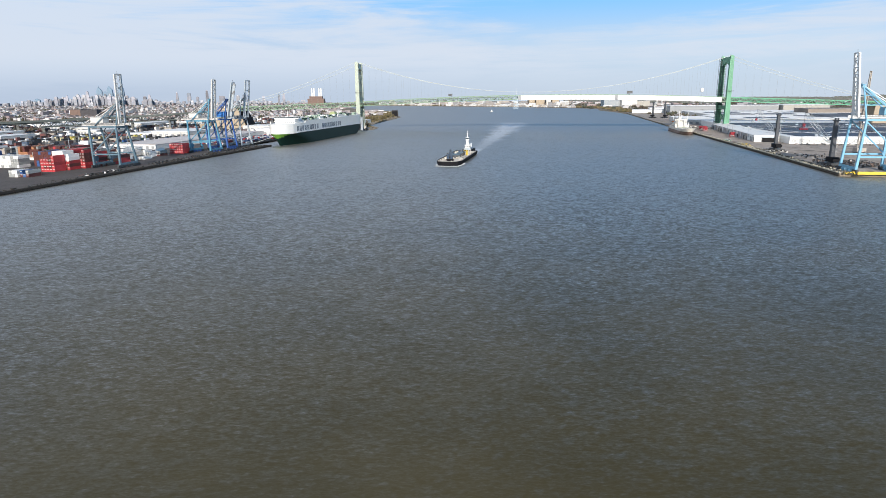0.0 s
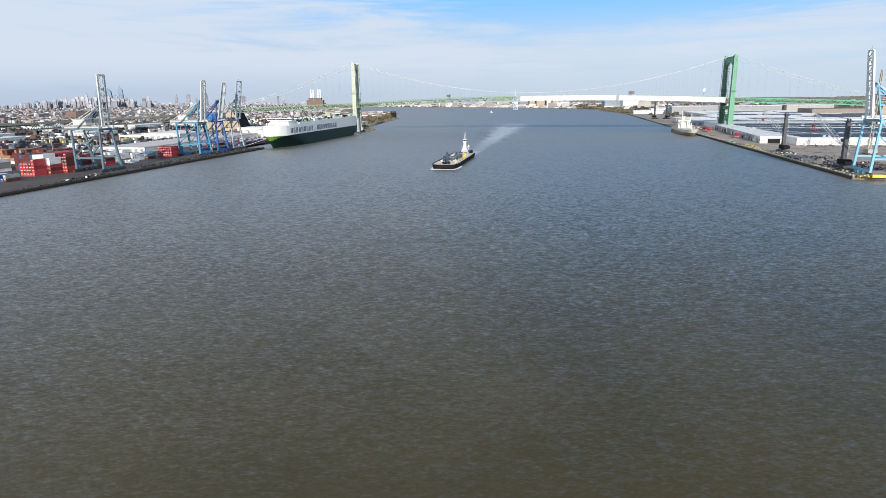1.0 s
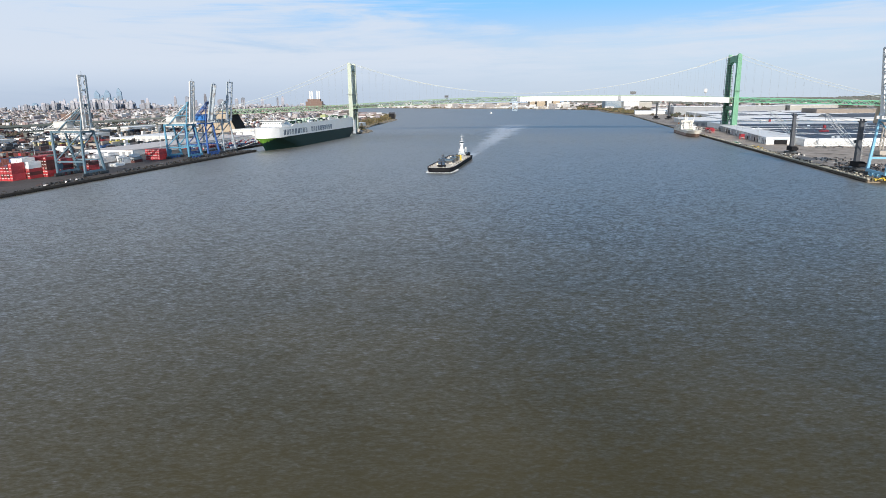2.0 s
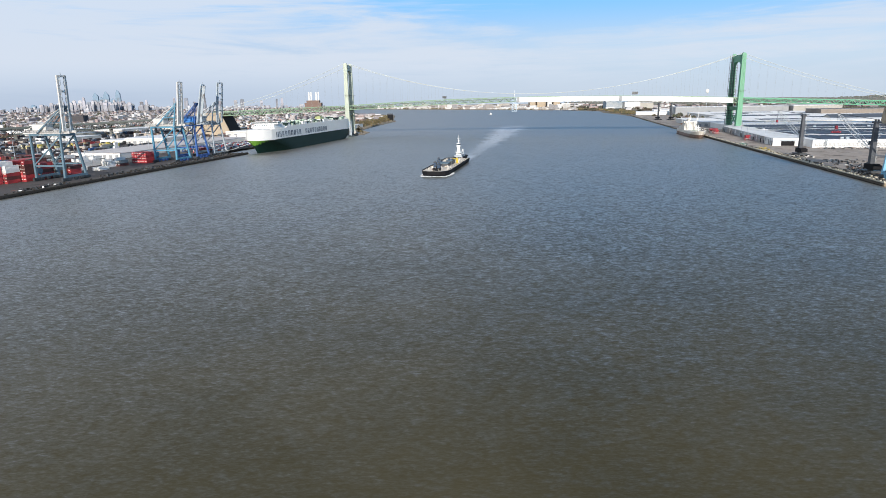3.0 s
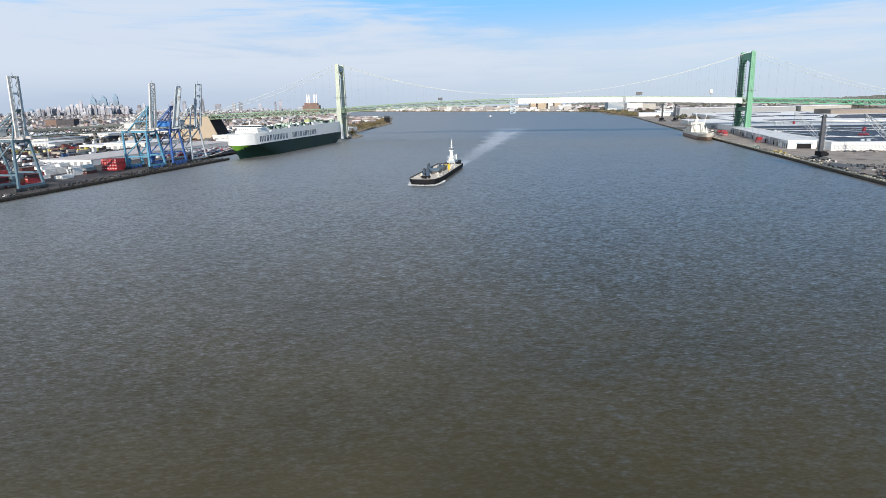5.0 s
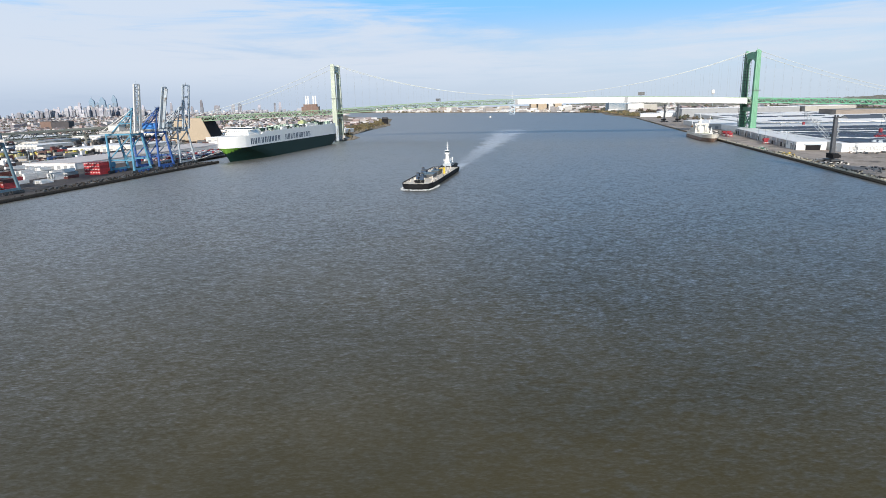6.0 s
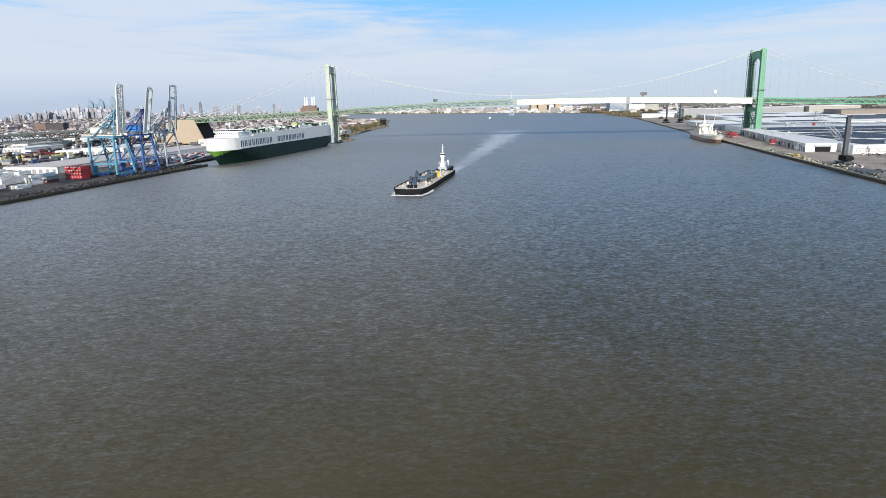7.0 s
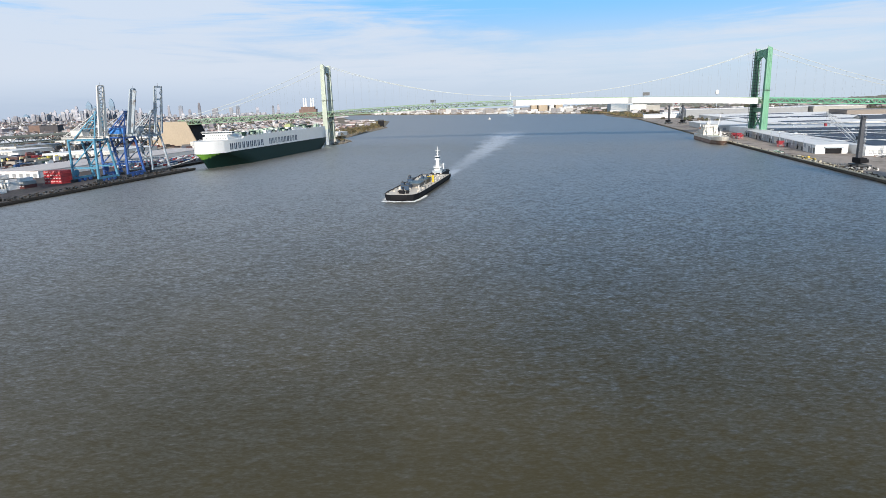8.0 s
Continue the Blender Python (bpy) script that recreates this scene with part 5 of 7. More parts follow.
# ---- ship-to-shore cranes ----
def sts_crane(name, m, leg_mat, boom_mat, house_mat, label, gauge=23.0, spacing=28.0, girder=33.0, apex=53.0, top=77.0, boom="box", lean=7.0, house_len=11.0, hinge_x=3.6, by=2.8, conv=0.62, inlean=-2.8, lback=-4.0, house_x=None, group="quay cranes"):
    c = thing(name, label, "crane", m, group)
    w0, w1 = 0.0, -gauge
    hs = spacing / 2
    for x in (w0, w1):
        for y in (-hs, hs):
            bm = bmesh.new()
            beam(bm, (x, y, 2.4), (x + (inlean if x == w0 else lback), y * conv, girder - 0.5), 1.6, 1.7, 1.2, 1.3)
            part("leg", bm, leg_mat, c)
            bm = bmesh.new()
            for k in (-2.4, 0, 2.4):
                box(bm, x - 0.8, x + 0.8, y + k - 1.0, y + k + 1.0, 0.75, 2.0)
                tube(bm, [(x - 0.5, y + k - 0.55, 0.45), (x + 0.5, y + k - 0.55, 0.45)], 0.42, 8)
                tube(bm, [(x - 0.5, y + k + 0.55, 0.45), (x + 0.5, y + k + 0.55, 0.45)], 0.42, 8)
            box(bm, x - 0.6, x + 0.6, y - 3.4, y + 3.4, 1.9, 2.6)
            part("bogie", bm, M_STEEL, c, "dark steel wheel bogie")
        bm = bmesh.new()
        beam(bm, (x, -hs, 3.4), (x, hs, 3.4), 1.1, 1.7)
        part("sill_beam", bm, leg_mat, c)
        bm = bmesh.new()
        zt = girder - 1.4
        beam(bm, (x + (inlean if x == w0 else lback), -hs * (conv + 0.04), zt), (x + (inlean if x == w0 else lback), hs * (conv + 0.04), zt), 1.2, 1.7)
        part("upper_beam", bm, leg_mat, c)
    for y in (-hs, hs):
        yy = y * (1 - (1 - conv) * 0.3)
        bm = bmesh.new()
        beam(bm, (w0 + inlean * 0.3, yy, 11.5), (w1 + lback * 0.3, yy, 11.5), 1.0, 1.3)
        part("portal_beam", bm, leg_mat, c)
        bm = bmesh.new()
        beam(bm, (w1 + lback * 0.3, yy, 12), (w0 + inlean * 0.9, y * (conv + 0.02), girder - 2), 0.8)
        part("diagonal_brace", bm, leg_mat, c)
        bm = bmesh.new()
        beam(bm, (w0 + inlean, y * conv, girder - 1.2), (w1 + lback, y * conv, girder - 1.2), 1.1, 1.4)
        part("cross_beam", bm, leg_mat, c)
    gy = 3.4
    back = w1 + lback - 9
    for y in (-gy, gy):
        bm = bmesh.new()
        beam(bm, (w0 + 3, y, girder + 0.6), (back, y, girder + 0.6), 1.1, 2.0)
        part("trolley_girder", bm, boom_mat, c, "horizontal trolley girder")
    bm = bmesh.new()
    for x in np.arange(back, w0 + 2, 7.0):
        beam(bm, (x, -gy, girder + 0.4), (x, gy, girder + 0.4), 0.6)
    part("girder_tie", bm, boom_mat, c)
    # apex frame and stays
    ax = w0 - 2
    for y in (-1, 1):
        bm = bmesh.new()
        beam(bm, (w0 + inlean * 0.8, y * hs * conv, girder), (ax, y * 2.4, apex), 1.0, 1.0, 0.7, 0.7)
        part("apex_leg", bm, leg_mat, c)
        bm = bmesh.new()
        beam(bm, (ax, y * 2.4, apex), (w1 + 1, y * hs * 0.5, girder), 0.8)
        part("back_leg", bm, leg_mat, c)
        bm = bmesh.new()
        beam(bm, (ax, y * 2.0, apex), (back + 2, y * gy, girder + 1.4), 0.45)
        part("back_stay", bm, boom_mat, c)
    bm = bmesh.new()
    beam(bm, (ax, -2.8, apex), (ax, 2.8, apex), 1.4, 1.6)
    box(bm, ax - 1.4, ax + 1.4, -3, 3, apex + 0.8, apex + 1.1)
    for y in (-2.9, 2.9):
        beam(bm, (ax - 1.3, y, apex + 1.1), (ax - 1.3, y, apex + 2.3), 0.15)
        beam(bm, (ax + 1.3, y, apex + 1.1), (ax + 1.3, y, apex + 2.3), 0.15)
    part("apex_beam", bm, leg_mat, c)
    # raised boom
    hinge, tip = Vector((w0 + hinge_x, 0, girder + 0.6)), Vector((w0 + hinge_x - lean, 0, top))
    d = (tip - hinge).normalized()
    for y in (-by, by):
        bm = bmesh.new()
        beam(bm, hinge + Vector((0, y, 0)), tip + Vector((0, y, 0)), 1.2 if boom == "frame" else 1.3, 2.2 if boom == "frame" else 3.6, 1.0, 1.8)
        part("boom_girder", bm, boom_mat, c, "raised boom girder")
    ties = (0.3, 0.72, 0.985) if boom == "frame" else [k / 9 for k in range(10)]
    for k in ties:
        bm = bmesh.new()
        p = hinge + d * ((tip - hinge).length * k)
        beam(bm, p - Vector((0, by, 0)), p + Vector((0, by, 0)), 1.0, 1.4 if boom == "frame" else 0.8)
        part("boom_tie", bm, boom_mat, c)
    if boom == "box":
        for k in range(9):
            bm = bmesh.new()
            p = hinge + d * ((tip - hinge).length * k / 9)
            q = hinge + d * ((tip - hinge).length * (k + 1) / 9)
            sgn = 1 if k % 2 else -1
            beam(bm, p + Vector((0, by * sgn, 0)), q - Vector((0, by * sgn, 0)), 0.5)
            part("boom_lacing", bm, boom_mat, c)
    if boom == "frame":
        for y in (-by + 1.5, by - 1.5):
            bm = bmesh.new()
            for k in range(14):
                p = hinge + d * ((tip - hinge).length * k / 14) + Vector((0.9 if k % 2 else -0.9, y, 0))
                q = hinge + d * ((tip - hinge).length * (k + 1) / 14) + Vector((-0.9 if k % 2 else 0.9, y, 0))
                beam(bm, p, q, 0.28)
            beam(bm, hinge + Vector((0.9, y, 0)), tip + Vector((0.9, y, 0)), 0.35)
            part("boom_lacing", bm, M_CGREY, c)
    if boom == "plate":
        bm = bmesh.new()
        beam(bm, hinge + Vector((0.5, 0, 2)), tip + Vector((0.5, 0, -1)), by * 2, 1.0)
        part("boom_plate", bm, boom_mat, c)
    bm = bmesh.new()
    for y in (-1.2, 1.2):
        tube(bm, [(ax, y, apex + 0.6), tuple(hinge + d * ((tip - hinge).length * 0.55) + Vector((-1, y, 0)))], 0.14, 5)
    tube(bm, [tuple(tip), tuple(tip + Vector((0, 0, 2.5)))], 0.12, 5)
    part("fore_stay", bm, M_STEEL, c)
    # machinery house, operator's cab, stair
    bm = bmesh.new()
    hx = w1 + lback + 6 if house_x is None else house_x
    box(bm, hx - house_len / 2, hx + house_len / 2, -3.8, 3.8, girder + 1.8, girder + 6.4)
    solid(bm, [(hx - house_len / 2 - 0.2, -4, girder + 6.4), (hx + house_len / 2 + 0.2, -4, girder + 6.4), (hx + house_len / 2 + 0.2, 4, girder + 6.4), (hx - house_len / 2 - 0.2, 4, girder + 6.4)],
          [(hx - house_len / 2, -2, girder + 7.2), (hx + house_len / 2, -2, girder + 7.2), (hx + house_len / 2, 2, girder + 7.2), (hx - house_len / 2, 2, girder + 7.2)])
    part("machinery_house", bm, house_mat, c, "machinery house on the girders")
    bm = bmesh.new()
    box(bm, w0 - 8, w0 - 5.4, -1.4, 1.4, girder - 4.4, girder - 1.6)
    box(bm, w0 - 8.5, w0 - 5, -3, 3, girder - 1.6, girder - 0.7)
    cab = part("operator_cab", bm, M_WHITE, c)
    bm = bmesh.new()
    box(bm, w0 - 5.4, w0 - 5.3, -1.2, 1.2, girder - 3.8, girder - 2.2)
    part("cab_window", bm, M_GLASS, cab)
    # cable reel, trolley, walkways and drive housings
    bm = bmesh.new()
    tube(bm, [(w1 - 1.9, -hs * 0.5, 7.4), (w1 - 1.3, -hs * 0.5, 7.4)], 2.6, 14)
    beam(bm, (w1 - 1.6, -hs * 0.5, 4.6), (w1 - 0.4, -hs * 0.5, 4.6), 0.8)
    part("cable_reel", bm, leg_mat, c)
    for x in (w0, w1):
        for y in (-hs * 0.55, hs * 0.55, 0):
            bm = bmesh.new()
            box(bm, x - 1.0, x + 1.0, y - 1.6, y + 1.6, 0.9, 2.38)
            box(bm, x - 0.5, x + 0.5, y - 0.8, y + 0.8, 0.0, 0.9)
            part("drive_housing", bm, M_BLUE if leg_mat in (M_BLUE, M_LTBLUE) else leg_mat if leg_mat == M_SKYBLUE else M_STEEL, c)
    bm = bmesh.new()
    box(bm, w0 - 15, w0 - 10.5, -gy, gy, girder - 1.9, girder - 0.5)
    for y in (-2, 2):
        beam(bm, (w0 - 12.7, y, girder - 1.9), (w0 - 12.7, y * 0.8, girder - 9), 0.14)
    box(bm, w0 - 13.9, w0 - 11.5, -3.2, 3.2, girder - 9.8, girder - 9)
    part("trolley", bm, M_STEEL, c, "trolley with a hanging spreader")
    for y in (-gy - 1.2, gy + 1.2):
        bm = bmesh.new()
        beam(bm, (w0 + 2, y, girder + 0.9), (back, y, girder + 0.9), 1.0, 0.15)
        for zz in (1.5, 2.1):
            beam(bm, (w0 + 2, y, girder + zz), (back, y, girder + zz), 0.09)
        for x in np.arange(back, w0 + 2, 3.5):
            beam(bm, (x, y, girder + 0.9), (x, y, girder + 2.1), 0.09)
        part("walkway", bm, M_STEEL, c)
    bm = bmesh.new()
    beam(bm, (ax, 0, apex), (w1 + 2, 0, girder + 2), 0.5)
    for k in (0.3, 0.6):
        p = Vector((ax, 0, apex)).lerp(Vector((w1 + 1, 0, girder)), k)
        wy = 2.4 + (hs * 0.5 - 2.4) * k
        beam(bm, (p.x, -wy, p.z), (p.x, wy, p.z), 0.6)
        q = Vector((ax, 0, apex)).lerp(Vector((w0 + inlean * 0.8, 0, girder)), k)
        wq = 2.4 + (hs * conv - 2.4) * k
        beam(bm, (q.x, -wq, q.z), (q.x, wq, q.z), 0.6)
        beam(bm, (p.x, -wy, p.z), (q.x, -wq, q.z), 0.5)
        beam(bm, (p.x, wy, p.z), (q.x, wq, q.z), 0.5)
    part("apex_bracing", bm, leg_mat, c)
    z, k = 3.0, 1
    while z < girder - 4:
        bm = bmesh.new()
        beam(bm, (w1 - 1.6, hs * 0.9 - k * 2, z), (w1 - 1.6, hs * 0.9 + k * 2, z + 3.4), 0.9, 0.18)
        box(bm, w1 - 2.2, w1 - 1.0, hs * 0.9 - 2.6, hs * 0.9 + 2.6, z + 3.3, z + 3.45)
        part("stair_flight", bm, M_STEEL, c)
        z += 3.4
        k = -k
    return c


sts_crane("quay_crane", wpose(-130, 17.8), M_CGREYBLUE, M_BOOM, M_DIRTYWHITE, "grey blue quay crane with its open-framed boom raised", boom="frame", top=77.9, girder=35.7, apex=54.8, lean=-1, house_len=12, spacing=22, gauge=25, hinge_x=-1.5, by=3.8)
sts_crane("quay_crane", wpose(13.7, 17.5), M_LTBLUE, M_DIRTYWHITE, M_DIRTYWHITE, "light blue quay crane with a raised white lattice boom", boom="box", top=75.7, girder=34.7, apex=54.8, lean=-4, spacing=23, hinge_x=0.0, by=3.2)
sts_crane("quay_crane", wpose(48, 17), M_BLUE, M_CGREY, M_DRUMBLUE, "deep blue quay crane with a raised grey boom", boom="plate", top=73.7, girder=34.7, apex=54.8, lean=-8, house_len=15, spacing=22, hinge_x=-1.2, by=2.8, house_x=-11)
sts_crane("quay_crane", wpose(86, 19), M_CGREY, M_CGREY, M_CGREY, "grey quay crane with its open boom raised", boom="frame", top=76.7, girder=34.7, apex=54.8, lean=-5, spacing=26, hinge_x=1.6, by=5.0)
sts_crane("quay_crane", axes((*east(20, 10), EAST_GROUND), -EAST_IN, -EAST_Q) @ Matrix.Scale(EAST_K, 4), M_SKYBLUE, M_WHITE, M_SKYBLUE, "sky blue quay crane with a raised white boom", boom="box",
          gauge=28, spacing=25, girder=38, apex=60, top=82, lean=-4.5, hinge_x=-0.5, by=3.4, conv=0.95, inlean=-3.0, lback=-0.4)


# ---- mobile harbour cranes on the east quay ----
def harbour_crane(m, reach, tip_z, label, hook=False):
    c = thing("harbour_crane", label, "crane", m, "mobile harbour cranes")
    bm = bmesh.new()
    box(bm, -3.4, 3.4, -6.5, 6.5, 1.4, 2.8)
    lathe(bm, [(2.0, 2.8), (2.0, 3.6)], 12)
    box(bm, -7, 7, -5.2, -4.2, 1.0, 2.0)
    box(bm, -7, 7, 4.2, 5.2, 1.0, 2.0)
    part("chassis", bm, M_STEEL, c)
    bm = bmesh.new()
    tube(bm, [(-0.5, 0, 0), (0.5, 0, 0)], 0.95, 10)
    wheel = mesh_of("wheel", bm, M_BLACK)
    for x in (-3.6, 3.6):
        for y in (-5.5, -2, 2, 5.5):
            piece("wheel", wheel, c, pose(x, y, 0.95))
    for x in (-7, 7):
        for y in (-4.7, 4.7):
            bm = bmesh.new()
            lathe(bm, [(0.9, 0), (0.9, 0.3), (0.25, 0.35), (0.25, 1.6)], 8, x, y)
            part("outrigger_pad", bm, M_STEEL, c)
    bm = bmesh.new()
    box(bm, -2.6, 2.6, -6, 3.4, 3.6, 7.4)
    box(bm, -3.0, 3.0, -7.5, -5, 4.2, 6.6)
    part("machine_house", bm, M_BLACK, c, "dark machine house with counterweight")
    bm = bmesh.new()
    solid(bm, [(-1.5, -1.5, 7.4), (1.5, -1.5, 7.4), (1.5, 1.5, 7.4), (-1.5, 1.5, 7.4)], [(-1.2, -1.2, 35), (1.2, -1.2, 35), (1.2, 1.2, 35), (-1.2, 1.2, 35)])
    box(bm, -1.9, 1.9, -2.4, 1.9, 35, 36)
    for x in (-1, 1):
        tube(bm, [(x - 0.3, -0.5, 36.6), (x + 0.3, -0.5, 36.6)], 0.9, 10)
    part("tower", bm, M_CRANEDARK, c, "tall dark steel box tower")
    bm = bmesh.new()
    for z in np.arange(9, 33, 2.4):
        box(bm, 1.9, 3.0, -1.2, 1.2, z, z + 0.15)
        beam(bm, (2.9, -1.1, z), (2.9, 1.1, z + 2.4), 0.18)
    part("tower_stair", bm, M_DIRTYWHITE, c, "zigzag white tower stair")
    bm = bmesh.new()
    box(bm, -1.2, 1.2, 1.8, 4, 20, 22.6)
    part("operator_cab", bm, M_GLASS, c)
    # lattice boom along +y
    f, t = Vector((0, 2.4, 17)), Vector((0, reach, tip_z))
    d = (t - f).normalized()
    up = Vector((0, -d.z, d.y))
    n = 12
    for sx in (-1, 1):
        for su in (-1, 1):
            bm = bmesh.new()
            line = [f]
            for k in range(1, n + 1):
                w = 1.3 * min(1, min(k, n - k) / 2.5) + 0.15
                line.append(f + (t - f) * (k / n) + Vector((sx * w, 0, 0)) + up * (su * w))
            tube(bm, line, 0.2, 5)
            part("boom_chord", bm, M_WHITE, c, "white lattice boom chord")
    for k in range(1, n - 1):
        bm = bmesh.new()
        a, b = f + (t - f) * (k / n), f + (t - f) * ((k + 1) / n)
        wa, wb = [1.3 * min(1, min(q, n - q) / 2.5) + 0.15 for q in (k, k + 1)]
        for sx in (-1, 1):
            beam(bm, a + Vector((sx * wa, 0, 0)) + up * wa, b + Vector((sx * wb, 0, 0)) - up * wb, 0.2)
        for su in (-1, 1):
            beam(bm, a + Vector((-wa, 0, 0)) + up * su * wa, b + Vector((wb, 0, 0)) + up * su * wb, 0.2)
        part("boom_lacing", bm, M_WHITE, c)
    bm = bmesh.new()
    for x in (-0.9, 0.9):
        tube(bm, [(x, -0.5, 37.2), tuple(t + Vector((x * 0.4, 0, 0.4)))], 0.1, 5)
    tube(bm, [tuple(t), (0, reach, tip_z - 9)], 0.1, 5)
    part("hoist_rope", bm, M_STEEL, c)
    bm = bmesh.new()
    box(bm, -0.8, 0.8, reach - 0.8, reach + 0.8, tip_z - 11, tip_z - 8.6)
    if hook:
        box(bm, -3.2, 3.2, reach - 1, reach + 1, tip_z - 14, tip_z - 12.8)
        for x in (-2.4, 2.4):
            beam(bm, (x, reach, tip_z - 13), (0, reach, tip_z - 10.8), 0.3)
    part("hook_block", bm, M_RED, c, "red hook block hanging from the boom")
    return c


harbour_crane(axes((335, 641, EAST_GROUND), EAST_IN, EAST_Q) @ pose(0, 0, 0, 0, 0, 8), 48, 39, "dark mobile harbour crane with a white lattice boom")
harbour_crane(axes((309, 504, EAST_GROUND), EAST_IN, EAST_Q) @ pose(0, 0, 0, 0, 0, 10), 44, 40, "dark mobile harbour crane standing near the quay corner", True)


# ---- east warehouses ----
def warehouse(name, m, w, d, h, wall, roof, label, bays=0, doors=True, ridges=0):
    b = thing(name, label, "warehouse", m)
    bm = bmesh.new()
    t = 0.4
    box(bm, 0, w, 0, t, 0, h)
    box(bm, 0, w, d - t, d, 0, h)
    box(bm, 0, t, t + 0.003, d - t - 0.003, 0, h)
    box(bm, w - t, w, t + 0.003, d - t - 0.003, 0, h)
    part("wall", bm, wall, b)
    bm = bmesh.new()
    if ridges:
        ring = [(-0.3, h + 0.003), (-0.3, h + 0.4)]
        for i in range(ridges):
            a, c = d * (i + 0.72) / ridges, d * (i + 1) / ridges
            ring += [(a, h + 0.4 + 0.105 * d * 0.72 / ridges), (c, h + 0.4)]
        ring.append((d, h + 0.003))
        solid(bm, [(-0.3, y, z) for y, z in ring], [(w + 0.3, y, z) for y, z in ring])
    else:
        box(bm, -0.3, w + 0.3, -0.3, d + 0.3, h + 0.003, h + 0.5)
    part("roof", bm, roof, b)
    if bays:
        bm = bmesh.new()
        step = w / bays
        for i in range(bays + 1):
            box(bm, i * step - 0.35, i * step + 0.35, -0.35, -0.003, 0, h)
        box(bm, 0, w, -0.5, -0.355, h - 1.6, h - 0.1)
        part("wall_rib", bm, wall, b)
        if doors:
            bm = bmesh.new()
            dw = step * 0.5
            box(bm, -dw / 2, dw / 2, -0.12, -0.01, 0.3, 4.4)
            dm = mesh_of("loading_door", bm, M_GREYWALL)
            for i in range(bays):
                piece("loading_door", dm, b, pose((i + 0.5) * step, 0, 0))
    return b


main_m = epose(281, 58)
main_house = warehouse("solar_warehouse", main_m, 330, 436, 7.4, M_WHITE, M_ROOF, "vast low white warehouse with solar panels on its roof", bays=0)
# arched window panels along the near wall
bm = bmesh.new()
ring = [(math.copysign(1.5 * abs(math.cos(k * math.tau / 20)) ** 0.5, math.cos(k * math.tau / 20)), math.copysign(1.75 * abs(math.sin(k * math.tau / 20)) ** 0.5, math.sin(k * math.tau / 20))) for k in range(20)]
solid(bm, [(x, -0.18, 4.8 + z) for x, z in ring], [(x, -0.02, 4.8 + z) for x, z in ring])
frame_mesh = mesh_of("window_panel", bm, M_GREYWALL)
bm = bmesh.new()
solid(bm, [(x * 0.74, -0.22, 4.8 + z * 0.76) for x, z in ring], [(x * 0.74, -0.185, 4.8 + z * 0.76) for x, z in ring])
pane_mesh = mesh_of("pane", bm, M_DIRTYWHITE)
for i in range(92):
    w = piece("window_panel", frame_mesh, main_house, pose(4 + i * 3.5, 0, -1.5))
    piece("pane", pane_mesh, w)
bm = bmesh.new()
box(bm, 0, 330, -0.6, -0.25, 5.9, 7.8)
part("fascia", bm, M_WHITE, main_house)
# solar fields: rows of dark panels between white walkways
bm = bmesh.new()
box(bm, 0, 1, 0, 1, 0, 0.25)
rnd = random.Random(11)
panel_mesh = mesh_of("solar_panel", bm, M_SOLAR)
for j, (y0, y1) in enumerate(((8, 60), (64, 120), (124, 180), (184, 242), (264, 322))):
    for i in range(6):
        x0 = (12 if j else 8) + i * 53
        for k in range(6):
            a = y0 + (y1 - y0) * k / 6
            piece("solar_panel", panel_mesh, main_house, pose(x0 + rnd.uniform(0, 1.5), a, 8.0, 3) @ Matrix.Diagonal((50.5, (y1 - y0) / 6 - 1.2, 1, 1)))
for x0, y0, x1, y1 in ((6, 150, 44, 12), (56, 235, 84, 130), (96, 120, 146, 10), (160, 240, 214, 110), (0, 62, 322, 62), (0, 182, 322, 182)):
    bm = bmesh.new()
    beam(bm, (x0, y0, 9.6 if y0 != y1 else 9.2), (x1, y1, 9.6 if y0 != y1 else 9.2), 1.3, 0.3)
    part("roof_walkway", bm, M_WHITE, main_house, "white walkway across the panels")
bm = bmesh.new()
box(bm, -1.2, 1.2, -1.6, 1.6, 0, 1.6)
box(bm, -1.0, 1.0, -1.4, 1.4, 1.6, 1.9)
unit = mesh_of("roof_vent", bm, M_CGREY)
for i in range(30):
    piece("roof_vent", unit, main_house, pose(rnd.uniform(8, 320), 10 + 62 * rnd.randrange(0, 7) + rnd.uniform(-2, 2), 7.9, 0, 0, rnd.uniform(0, 90)))

